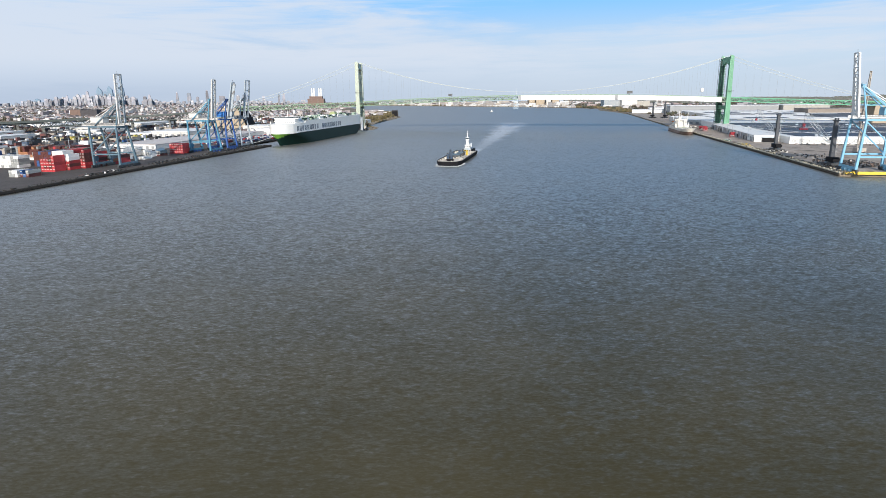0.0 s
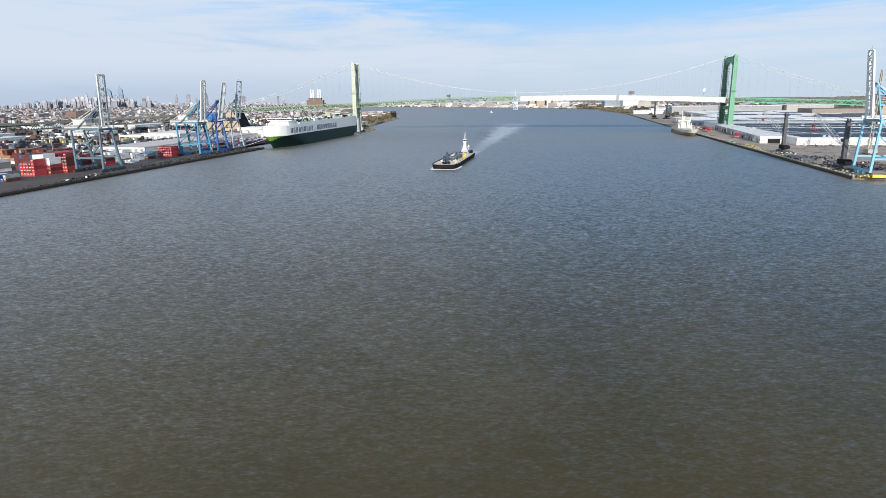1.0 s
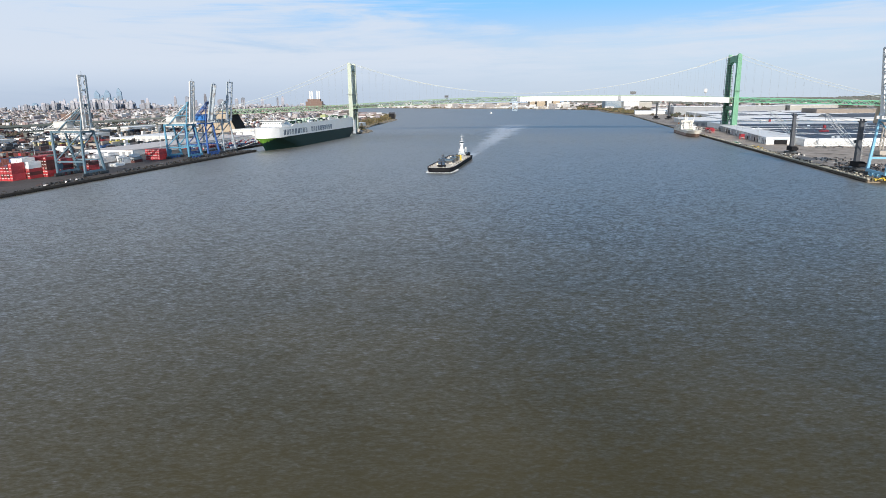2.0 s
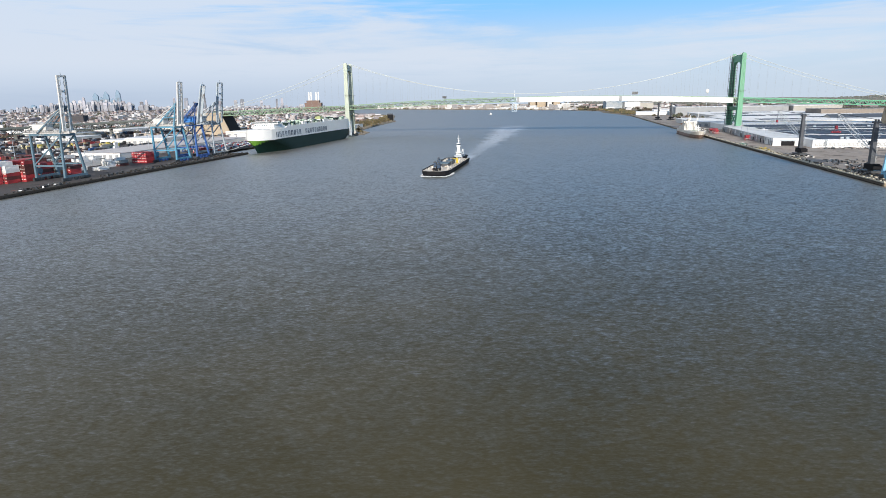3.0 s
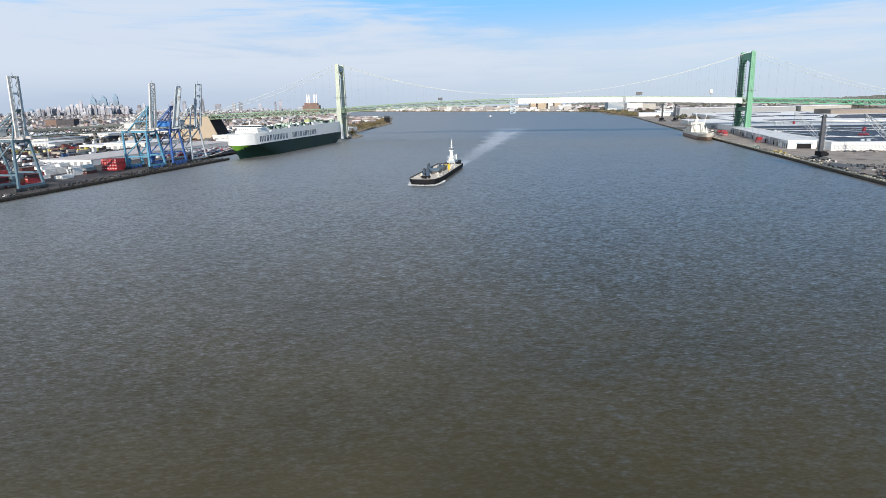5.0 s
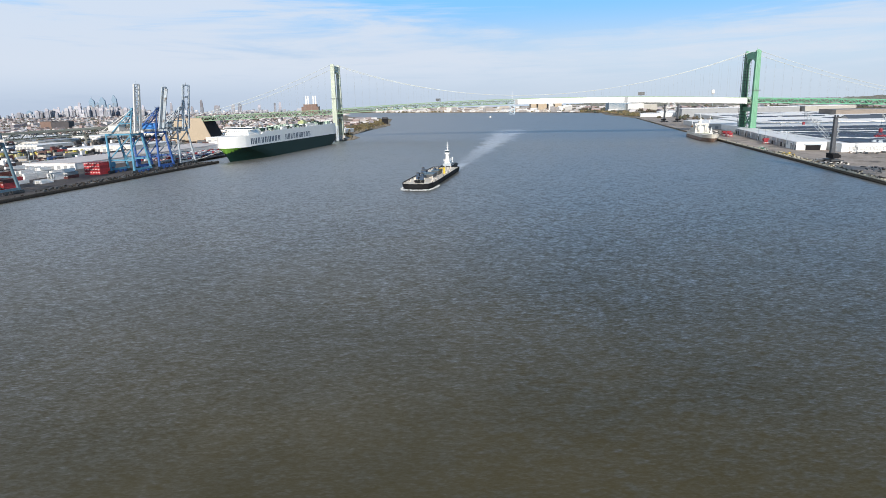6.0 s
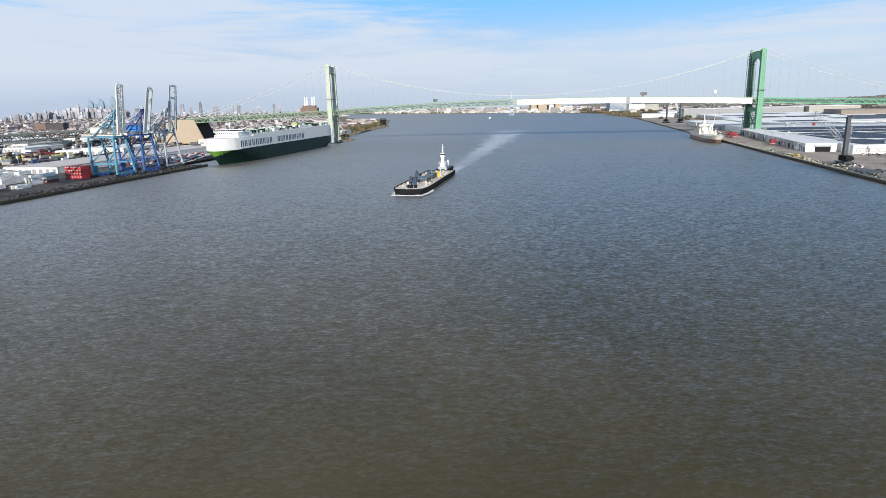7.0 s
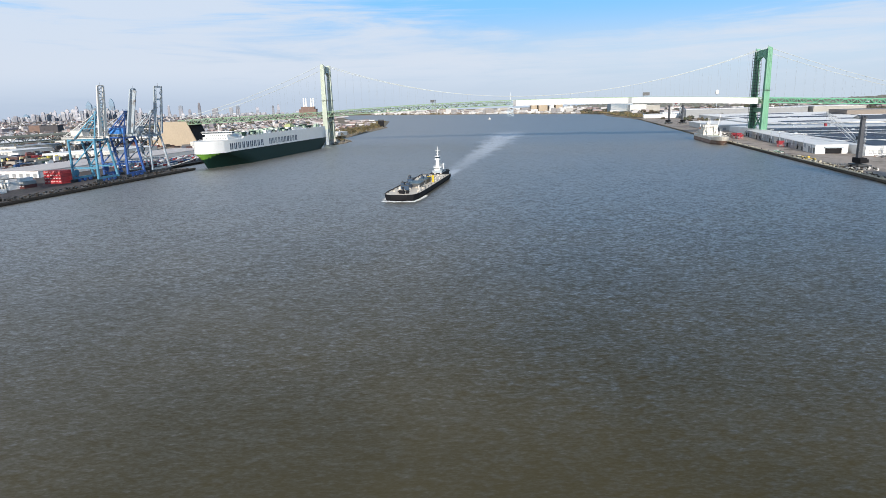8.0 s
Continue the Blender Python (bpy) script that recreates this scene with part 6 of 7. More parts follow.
# row of white-roofed transit sheds along the quay side of the big warehouse, each with its own cladding and doors
for i in range(8):
    u = 308 + i * 35.2
    v = 29 + 0.064 * (u - 308)
    shed = warehouse("transit_shed", epose(u, v, turn=-3.7), 55 - v, 35, 7.4, (M_CGREY, M_CONC, M_CGREY, M_DIRTYWHITE, M_CGREY)[i % 5] if i else M_WHITE, M_ROOF,
                     ("white quayside transit shed with a wide open doorway", "white-roofed quayside transit shed with patched grey walls")[i > 0])
    rnd = random.Random(50 + i)
    for k in range(5):
        if rnd.random() < 0.7:
            y, dw, dh = 1.5 + k * 6.8, rnd.uniform(2.6, 5.0), rnd.uniform(3.4, 5.6)
            bm = bmesh.new()
            box(bm, -0.2, -0.02, y, y + dw, 0.1, dh)
            door = part("roller_door", bm, rnd.choice((M_BLACK, M_STEEL, M_GREYWALL, M_BLACK)), shed, "dark roller door")
            bm = bmesh.new()
            box(bm, -1.4, -0.02, y - 0.4, y + dw + 0.4, dh + 0.1, dh + 0.3)
            part("door_canopy", bm, M_GREYWALL, door)
    for k in range(4):
        y = rnd.uniform(0, 30)
        bm = bmesh.new()
        box(bm, -0.12, -0.015, y, y + rnd.uniform(2, 6), rnd.uniform(2, 4), 7.2)
        part("cladding_patch", bm, rnd.choice((M_WHITE, M_CGREY, M_GREYWALL)), shed)
    if i == 0:
        # the wall is closed: a black panel paints the shade of an open door
        bm = bmesh.new()
        box(bm, 8, 21, -0.3, -0.02, 0.1, 4.8)
        part("open_doorway", bm, M_BLACK, shed, "black panel painting the shade inside a doorway")
        bm = bmesh.new()
        box(bm, 7, 22, -1.6, -0.02, 4.9, 6.2)
        part("door_canopy", bm, M_CGREY, shed, "grey canopy over the doorway")

warehouse("long_shed", epose(735, 40), 62, 190, 7.5, M_DIRTYWHITE, M_ROOF, "long white-roofed shed behind the far quay", bays=6, ridges=24)
white_roofs = warehouse("white_warehouse", epose(735, 105), 420, 205, 9, M_DIRTYWHITE, M_ROOF, "broad white-roofed warehouse beside the bridge", ridges=16)
second = warehouse("solar_warehouse", epose(962, 130), 430, 320, 9, M_DIRTYWHITE, M_ROOF, "white warehouse roofed with solar panels beyond the bridge", ridges=24)
for i, j in ((0, 0), (1, 0), (3, 0), (0, 2), (2, 2), (4, 2), (1, 4)):
    for k in range(3):
        piece("solar_panel", panel_mesh, second, pose(14 + i * 82, 1 + j * 53.34 + k * 13.33, 9.7, 6) @ Matrix.Diagonal((74, 8.6, 1, 1)))
for u, v, w in ((745, 125, 70), (840, 240, 80)):
    for k in range(3):
        piece("solar_panel", panel_mesh, white_roofs, pose(v - 95 + 10, round((u - 735) / 12.81) * 12.81 + 1.0 + k * 12.81, 9.7, 6) @ Matrix.Diagonal((w, 8.2, 1, 1)))
warehouse("grey_warehouse", epose(1330, 110), 270, 90, 21, M_GREYWALL, M_ROOF, "long tall grey warehouse with a white roof", bays=20)
warehouse("pale_warehouse", epose(1310, 385), 110, 120, 22, M_CONC, M_ROOF, "tall pale grey box-shaped cold store", bays=8)
warehouse("brown_warehouse", pose(822, 1450, EAST_GROUND, 0, 0, -10), 250, 90, 19, M_DULLBROWN, M_DULLROOF, "long dull brown warehouse with a grey-brown roof", bays=20, doors=False)
slate = thing("slate_roofed_shed", "pale-walled shed with a broad slate-grey pitched roof", "warehouse", pose(702, 1200, EAST_GROUND, 0, 0, -9.6))
bm = bmesh.new()
solid(bm, [(0, y, z) for y, z in ((0, 0), (70, 0), (70, 6), (35, 15.5), (0, 6))], [(150, y, z) for y, z in ((0, 0), (70, 0), (70, 6), (35, 15.5), (0, 6))])
part("wall", bm, M_CONC, slate)
for y0, z0, y1, z1 in ((-1, 5.9, 35, 15.8), (71, 5.9, 35, 15.8)):
    bm = bmesh.new()
    ring = [(y0, z0), (y1, z1), (y1, z1 + 0.4), (y0, z0 + 0.4)]
    solid(bm, [(-0.8, y, z) for y, z in ring], [(150.8, y, z) for y, z in ring])
    part("roof", bm, M_SLATE, slate, "slate-grey roof slope")
bm = bmesh.new()
box(bm, -0.15, -0.003, 12, 18, 0, 5)
part("door", bm, M_STEEL, slate)
office = warehouse("office_building", pose(705, 2820, EAST_GROUND, 0, 0, 6), 92, 40, 33, M_OFFICEGLASS, M_DARKROOF, "glazed riverside office building with pale floor bands", bays=12, doors=False)
for i in range(7):
    bm = bmesh.new()
    box(bm, -0.2, 92.2, -0.8, -0.52, 3 + i * 4.4, 4.2 + i * 4.4)
    part("floor_band", bm, M_DIRTYWHITE, office)
for x, y, w, h, mt in ((404, 2990, 22, 36, M_TAN), (434, 2975, 34, 44, M_TAN), (478, 2960, 18, 30, M_DIRTYWHITE), (502, 2940, 26, 46, M_TAN), (536, 2930, 34, 24, M_DIRTYWHITE), (775, 2790, 60, 26, M_DIRTYWHITE), (840, 2790, 50, 22, M_CONC)):
    warehouse("riverside_store", pose(x, y, EAST_GROUND), w * 1.1, 60, h, mt, M_ROOF, "pale block-shaped riverside store", bays=4, doors=False)

warehouse("white_store", pose(556, 1885, EAST_GROUND, 0, 0, -14), 150, 46, 8, M_WHITE, M_ROOF, "long low white storage shed on the bank", bays=12, doors=False, ridges=2)
warehouse("white_store", pose(640, 1990, EAST_GROUND, 0, 0, -12), 190, 60, 10, M_WHITE, M_ROOF, "broad white storage shed behind the bank", bays=10, doors=False, ridges=3)

# water tower
wtow = thing("water_tower", "white spherical water tower on a slender stem", "water tower", pose(980, 2450, EAST_GROUND))
bm = bmesh.new()
lathe(bm, [(3, 0), (1.8, 4), (1.1, 10), (1.0, 54), (1.6, 57)], 14)
part("stem", bm, M_CGREY, wtow)
bm = bmesh.new()
lathe(bm, [(2, 57), (5.2, 59), (6, 62), (6, 68), (5.2, 71.5), (0.4, 73)], 16)
part("tank", bm, M_WHITE, wtow)

for x0, y0, turn in ((494, 1512, -40), (517, 1498, 25)):
    harbour_crane(axes((x0, y0, EAST_GROUND), EAST_IN, EAST_Q) @ pose(0, 0, 0, 0, 0, turn), 22, 50, "dark mobile harbour crane on the far quay with its boom raised")

# derrick inland of the east quay
dk = thing("derrick_crane", "tan lattice derrick crane behind the quay", "crane", pose(401, 612, EAST_GROUND, 0, 0, -10))
bm = bmesh.new()
box(bm, -4, 4, -5, 5, 0.9, 5)
part("carriage", bm, M_DERRICK, dk)
for x in (-3, 3):
    bm = bmesh.new()
    box(bm, x - 0.8, x + 0.8, -6, 6, 0, 1.6)
    part("crawler", bm, M_STEEL, dk)
for x in (-1.2, 1.2):
    for y in (-1, 1):
        bm = bmesh.new()
        beam(bm, (x, 3 + y, 4), (x * 0.5 + 3, 6 + y * 0.5, 76), 0.5)
        part("boom_chord", bm, M_DERRICK, dk)
for k in range(16):
    bm = bmesh.new()
    a, b = k / 16, (k + 1) / 16
    sg = 1 if k % 2 else -1
    beam(bm, (sg * (1.2 - 0.6 * a) + a * 3, 3 + a * 3, 4 + 72 * a), (-sg * (1.2 - 0.6 * b) + b * 3, 3 + b * 3, 4 + 72 * b), 0.35)
    part("boom_lacing", bm, M_DERRICK, dk)

# red hoppers and yellow quay gear
for u, v, k in ((536, 24, 1.1), (549, 22, 1.0), (522, 23, 0.9), (392, 27, 1.0), (404, 29, 0.8)):
    hp = thing("cargo_hopper", "red steel cargo hopper on the quay", "hopper", epose(u, v) @ Matrix.Scale(k, 4))
    bm = bmesh.new()
    solid(bm, [(-0.8, -0.8, 2.4), (0.8, -0.8, 2.4), (0.8, 0.8, 2.4), (-0.8, 0.8, 2.4)], [(-2.7, -2.7, 6.4), (2.7, -2.7, 6.4), (2.7, 2.7, 6.4), (-2.7, 2.7, 6.4)])
    part("bin", bm, M_RED, hp)
    for x in (-2.3, 2.3):
        for y in (-2.3, 2.3):
            bm = bmesh.new()
            beam(bm, (x, y, 0), (x, y, 6), 0.4)
            part("leg", bm, M_RED, hp)
    for y in (-2.3, 2.3):
        bm = bmesh.new()
        beam(bm, (-2.3, y, 2.0), (2.3, y, 2.0), 0.3)
        part("tie_bar", bm, M_DIRTYWHITE, hp)


def heap(name, m, mats, label, category, n, sx, sy, seed):
    """Loose quay gear: a low litter of beams, crates and coils."""
    rnd = random.Random(seed)
    bm = bmesh.new()
    for i in range(n):
        x, y = rnd.uniform(-sx, sx), rnd.uniform(-sy, sy)
        if rnd.random() < 0.6:
            a = rnd.uniform(0, math.pi)
            ln = rnd.uniform(1, 4)
            z = rnd.uniform(0.2, 0.9)
            beam(bm, (x, y, z), (x + ln * math.cos(a), y + ln * math.sin(a), z + rnd.uniform(0, 0.6)), 0.4, rnd.uniform(0.3, 0.8))
        else:
            s = rnd.uniform(0.6, 1.5)
            box(bm, x, x + s, y, y + s * 1.3, 0, s)
    for f in bm.faces:
        f.material_index = rnd.randrange(len(mats)) if len(mats) > 1 else 0
    return one_mesh(name, bm, mats, label, category, m, kind="stuff")


heap("quay_gear", epose(190, 12, EAST_GROUND + 0.05), [M_STEEL, M_TIMBER, M_DIRTYWHITE], "dark tangle of cargo gear on the quay", "cargo gear", 70, 8, 22, 1)
heap("quay_gear", epose(258, 6, EAST_GROUND + 0.05), [M_YELLOW, M_YELLOW, M_STEEL], "yellow cargo spreaders lying on the quay", "cargo gear", 26, 3, 14, 2)
heap("quay_gear", epose(330, 6, EAST_GROUND + 0.05), [M_STEEL, M_TRUSS, M_DIRTYWHITE], "loose cargo gear on the quay", "cargo gear", 30, 3, 12, 3)
heap("quay_gear", epose(60, 14, EAST_GROUND + 0.05), [M_STEEL, M_TIMBER, M_STEEL], "dark cargo gear round the crane base", "cargo gear", 70, 9, 18, 4)
heap("quay_gear", epose(110, 30, EAST_GROUND + 0.05), [M_STEEL, M_TIMBER, M_STEEL, M_DIRTYWHITE], "scattered cargo gear on the apron", "cargo gear", 80, 14, 40, 5)
heap("quay_gear", epose(4, 6, EAST_GROUND + 0.05), [M_YELLOW, M_YELLOW, M_STEEL], "yellow fendering gear at the quay corner", "cargo gear", 26, 5, 3, 6)
bm = bmesh.new()
box(bm, 8, 60, -0.8, 0.3, 1.6, 3.6)
one_mesh("corner_fender", bm, M_YELLOW, "yellow painted fender along the quay corner", "fender", epose(-0.6, 0, 0.6))
heap("quay_debris", wpose(-200, 2.0, GROUND + 0.05), [M_TIMBER, M_TIMBER, M_STEEL], "broken timber and rubble along the quay edge", "debris", 110, 1.2, 190, 17)
heap("quay_gear", epose(150, 4.0, EAST_GROUND + 0.05), [M_STEEL, M_OLDTIMBER, M_QUAYCAP], "mooring gear and timber along the quay edge", "cargo gear", 160, 1.8, 140, 18)
heap("quay_gear", epose(70, 34, EAST_GROUND + 0.05), [M_STEEL, M_TIMBER, M_STEEL, M_BROWNWALL], "dark heap of cargo gear behind the crane", "cargo gear", 220, 20, 26, 19)
heap("quay_gear", epose(268, 150, EAST_GROUND + 0.05), [M_STEEL, M_STEEL, M_BROWNWALL, M_DIRTYWHITE], "dark stored gear along the warehouse wall", "cargo gear", 200, 92, 7, 21)
heap("quay_gear", epose(625, 24, EAST_GROUND + 0.05), [M_STEEL, M_TIMBER, M_STEEL, M_DIRTYWHITE], "dark stored cargo gear beyond the cargo ship", "cargo gear", 170, 16, 46, 22)
heap("quay_debris", wpose(-175, 9, GROUND + 0.05), [M_TIMBER, M_STEEL, M_YARD], "scrap timber and gear along the quay edge", "debris", 70, 4, 22, 7)
heap("quay_debris", wpose(-60, 9, GROUND + 0.05), [M_TIMBER, M_STEEL], "dark scrap timber along the quay edge", "debris", 120, 6, 55, 8)
heap("quay_debris", wpose(40, 9, GROUND + 0.05), [M_TIMBER, M_STEEL], "dark cargo gear under the quay cranes", "debris", 140, 9, 60, 9)


def light_mast(m, h, label):
    t = thing("light_mast", label, "light mast", m, "yard light masts")
    bm = bmesh.new()
    lathe(bm, [(0.3, 0), (0.2, h * 0.5), (0.12, h)], 8)
    part("pole", bm, M_CGREY, t)
    bm = bmesh.new()
    for k in range(4):
        a = k * math.pi / 2
        beam(bm, (0, 0, h), (1.4 * math.cos(a), 1.4 * math.sin(a), h + 0.2), 0.2)
        x, y = 1.5 * math.cos(a), 1.5 * math.sin(a)
        box(bm, x - 0.45, x + 0.45, y - 0.45, y + 0.45, h, h + 0.5)
    part("lamp_head", bm, M_DIRTYWHITE, t)


for u, v, h in ((-95, 105, 30), (-30, 92, 30), (70, 95, 30), (-200, 130, 30), (30, 200, 28), (140, 250, 28), (300, 230, 28)):
    light_mast(wpose(u, v), h, "tall slender grey light mast in the yard")


for x, y in ((398, 895), (389, 860), (380, 796)):
    light_mast(pose(x, y, EAST_GROUND + 0.05), 15, "slender grey light mast before the transit sheds")


# ---- containers ----
def container_mesh(material):
    bm = bmesh.new()
    L, W, Hh = 12.19, 2.44, 2.59
    box(bm, 0.06, W - 0.06, 0.06, L - 0.06, 0.08, Hh - 0.06)
    for x in (0, W - 0.16):
        for y in (0, L - 0.16):
            box(bm, x, x + 0.16, y, y + 0.16, 0, Hh)
        box(bm, x, x + 0.16, 0.163, L - 0.163, Hh - 0.14, Hh)
        box(bm, x, x + 0.16, 0.163, L - 0.163, 0, 0.16)
    for y in (0, L - 0.16):
        box(bm, 0.163, W - 0.163, y, y + 0.16, Hh - 0.14, Hh)
        box(bm, 0.163, W - 0.163, y, y + 0.16, 0, 0.16)
    for k in range(1, 12):
        box(bm, W - 0.06, W - 0.01, k, k + 0.45, 0.17, Hh - 0.15)
        box(bm, 0.01, 0.06, k, k + 0.45, 0.17, Hh - 0.15)
    for x in (0.5, 0.95, 1.45, 1.9):
        box(bm, x - 0.03, x + 0.03, 0.0, 0.055, 0.17, Hh - 0.15)
    box(bm, 0.35, W - 0.35, 0.01, 0.05, 1.55, 2.1, 1)
    return mesh_of("container", bm, [material, M_DIRTYWHITE])


BOX = {k: container_mesh(m) for k, m in CONTAINER.items()}


FAR_BOXES = []


def stack(u0, v0, wide, deep, tiers, colours, seed, full=0.85, joined=False, top=""):
    """Blocks of containers: 'wide' side by side going inland, 'deep' end to end along the quay."""
    rnd = random.Random(seed)
    for j in range(deep):
        for i in range(wide):
            h = tiers if rnd.random() < full else max(1, tiers - rnd.randrange(1, 3))
            for k in range(h):
                c = top if top and k > 2 else rnd.choice(colours)
                if joined:
                    FAR_BOXES.append((c, wpose(u0 + j * 12.6, v0 + i * 2.6, GROUND + 0.06 + k * 2.6)))
                    continue
                ob = new("shipping_container", BOX[c])
                tagged(ob, "%s steel shipping container in a yard stack" % {"red": "bright red", "white": "white", "brown": "dark brown", "blue": "dark blue", "orange": "dull orange", "grey": "grey", "green": "dark green"}[c],
                       "container", "stacked containers")
                ob.matrix_basis = wpose(u0 + j * 12.6 + rnd.uniform(-0.1, 0.1), v0 + i * 2.6 + rnd.uniform(-0.05, 0.05), GROUND + 0.06 + k * 2.6)


stack(-172, 57, 5, 1, 5, ["red", "red", "red", "red", "brown"], 1, 0.3)
stack(-159, 54, 6, 1, 6, ["red", "red", "brown"], 2, 0.6, top="white")
stack(-146, 50, 6, 1, 6, ["red", "red", "red", "brown"], 3, 0.5)
stack(-133, 48, 6, 1, 5, ["red", "red", "brown", "red"], 4, 0.5)
stack(-120, 47, 6, 1, 4, ["red", "orange", "grey"], 41, 0.6)
stack(-108, 44, 6, 1, 3, ["red", "brown", "red", "grey"], 5)
stack(-207, 59, 3, 1, 2, ["white", "white", "grey"], 6, 1.0)
stack(-206, 50, 3, 1, 2, ["brown", "grey", "brown", "blue"], 42, 0.7)
stack(-190, 70, 5, 1, 1, ["brown", "blue", "grey"], 43)
stack(-150, 112, 9, 1, 4, ["white", "white", "grey"], 7, 0.8)
stack(-137, 88, 8, 2, 5, ["brown", "brown", "brown", "blue"], 9, joined=True)
stack(-112, 84, 8, 2, 5, ["brown", "brown", "red", "green"], 10, joined=True)
stack(-86, 150, 10, 2, 5, ["orange", "brown", "brown", "grey"], 11, 0.5, joined=True)
stack(-112, 178, 8, 1, 4, ["blue", "blue", "grey"], 44, joined=True)
stack(-8, 46, 6, 1, 4, ["red"], 12, 1.0)
stack(6, 52, 4, 1, 3, ["red", "brown"], 13)
stack(-84, 112, 14, 2, 5, ["brown", "brown", "green", "red"], 31, joined=True)
stack(-60, 130, 10, 2, 3, ["brown", "grey", "orange", "blue"], 33, joined=True)
stack(-45, 58, 3, 1, 2, ["white", "grey"], 14)
stack(-36, 54, 3, 1, 3, ["grey", "white", "brown"], 15)
stack(-48, 84, 9, 3, 3, ["white", "white", "white", "grey"], 61, 0.35, joined=True)
stack(235, 330, 4, 3, 1, ["red", "red", "orange"], 64, joined=True)
stack(110, 205, 3, 4, 2, ["grey", "green", "blue"], 65, 0.5, joined=True)
stack(-24, 72, 4, 1, 2, ["white", "grey", "white"], 62, 0.4)
stack(-75, 66, 5, 1, 2, ["white", "red", "white", "orange"], 63, 0.4)
stack(-70, 48, 3, 1, 1, ["red", "white", "grey"], 16)
stack(-95, 70, 5, 1, 2, ["grey", "white", "green"], 17)
stack(110, 60, 4, 2, 2, ["white", "red", "grey"], 18)
stack(150, 56, 3, 3, 1, ["red", "white", "blue"], 19)
stack(-60, 92, 5, 2, 3, ["white", "grey", "brown"], 20, joined=True)

for c in sorted({c for c, m in FAR_BOXES}):
    V, F = [], []
    src = BOX[c]
    co = [v.co.copy() for v in src.vertices]
    fs = [tuple(p.vertices) for p in src.polygons]
    for cc, m in FAR_BOXES:
        if cc == c:
            k = len(V)
            V += [tuple(m @ v) for v in co]
            F += [tuple(i + k for i in f) for f in fs]
    me = bpy.data.meshes.new("container_stacks")
    me.from_pydata(V, [], F)
    me.materials.append(CONTAINER[c])
    tagged(new("container_stacks", me), "closely stacked %s containers at the back of the yard" % c, "containers", kind="stuff")

# ---- west terminal sheds ----
warehouse("long_shed", wpose(36, 164), 58, 280, 5.5, M_WHITE, M_OLDROOF, "long low white-roofed terminal shed", bays=8)
warehouse("long_shed", wpose(250, 300), 50, 140, 5.5, M_WHITE, M_ROOF, "second long white-roofed terminal shed", bays=9)
warehouse("transit_shed_west", wpose(310, 120), 60, 60, 9, M_WHITE, M_ROOF, "white terminal shed beside the ship berth", bays=6)
for u, v, w, d in ((250, 260, 60, 90), (420, 200, 70, 60), (500, 330, 90, 70), (640, 160, 110, 50), (760, 300, 120, 60)):
    warehouse("yard_building", wpose(u, v), w, d, 8, M_DIRTYWHITE if u % 100 else M_TAN, M_ROOF, "low pale commercial building", bays=6)


def scatter(name, n, spot, size, material, label, category, seed, gable=0.0, roof=None, z0=GROUND):
    """Many small blocks in one mesh, with their roofs in a second material where one is given."""
    rnd = random.Random(seed)
    V, F, tops = [], [], []
    for i in range(n):
        p = spot(rnd)
        if p is None:
            continue
        x, y, turn = p
        w, d, h = size(rnd)
        c, s = math.cos(turn), math.sin(turn)
        k = len(V)
        cor = [(-w / 2, -d / 2), (w / 2, -d / 2), (w / 2, d / 2), (-w / 2, d / 2)]
        for z in (0, h):
            V += [(x + a * c - b * s, y + a * s + b * c, z0 + z) for a, b in cor]
        F += [(k, k + 1, k + 5, k + 4), (k + 1, k + 2, k + 6, k + 5), (k + 2, k + 3, k + 7, k + 6), (k + 3, k, k + 4, k + 7)]
        if rnd.random() < gable:
            r = len(V)
            for a in (-w / 2, w / 2):
                V.append((x + a * c, y + a * s, z0 + h + d * 0.3))
            tops += [len(F), len(F) + 1]
            F += [(k + 4, k + 5, r + 1, r), (k + 6, k + 7, r, r + 1), (k + 5, k + 6, r + 1), (k + 7, k + 4, r)]
        else:
            tops.append(len(F))
            F.append((k + 4, k + 5, k + 6, k + 7))
    me = bpy.data.meshes.new(name)
    me.from_pydata(V, [], F)
    me.materials.append(material)
    if roof:
        me.materials.append(roof)
        for i in tops:
            me.polygons[i].material_index = 1
    ob = new(name, me)
    return tagged(ob, label, category, kind="stuff")


TURN_W = math.atan2(WEST_Q.y, WEST_Q.x)


def west_city(rnd):
    y = 1750 + 3150 * rnd.random() ** 1.1
    x = -160 - rnd.random() * (1.05 * y + 300)
    if y < 2000 and x > -230 - (y - 1250) * 0.05:
        return None
    if y < 3600 and x > -360 - max(0, y - 1950) * 0.13 and y > 1800:
        return None
    if y >= 3600 and x > -560:
        return None
    g = 34.0
    u, v = round((x * WEST_Q.x + y * WEST_Q.y) / g) * g, x * WEST_IN.x + y * WEST_IN.y
    return u * WEST_Q.x + v * WEST_IN.x, u * WEST_Q.y + v * WEST_IN.y, TURN_W


scatter("row_houses", 18000, west_city, lambda r: (r.uniform(6, 26), r.uniform(7, 14), r.choice((3, 4, 4, 5, 6, 7)) if r.random() < 0.975 else r.uniform(9, 17)), M_CITY,
        "dense low brick and stucco city blocks", "houses", 21, gable=0.2, roof=M_FLATROOF)


def near_yard(rnd):
    u, v = rnd.uniform(330, 1300), rnd.uniform(60, 900)
    if v < 130 and u > 560 or u < 480 and v > 330:
        return None
    x, y = west(u, round(v / 16) * 16)
    if y > 1130 and x > -205:
        return None
    return x, y, TURN_W + rnd.choice((0, 0, math.pi / 2))


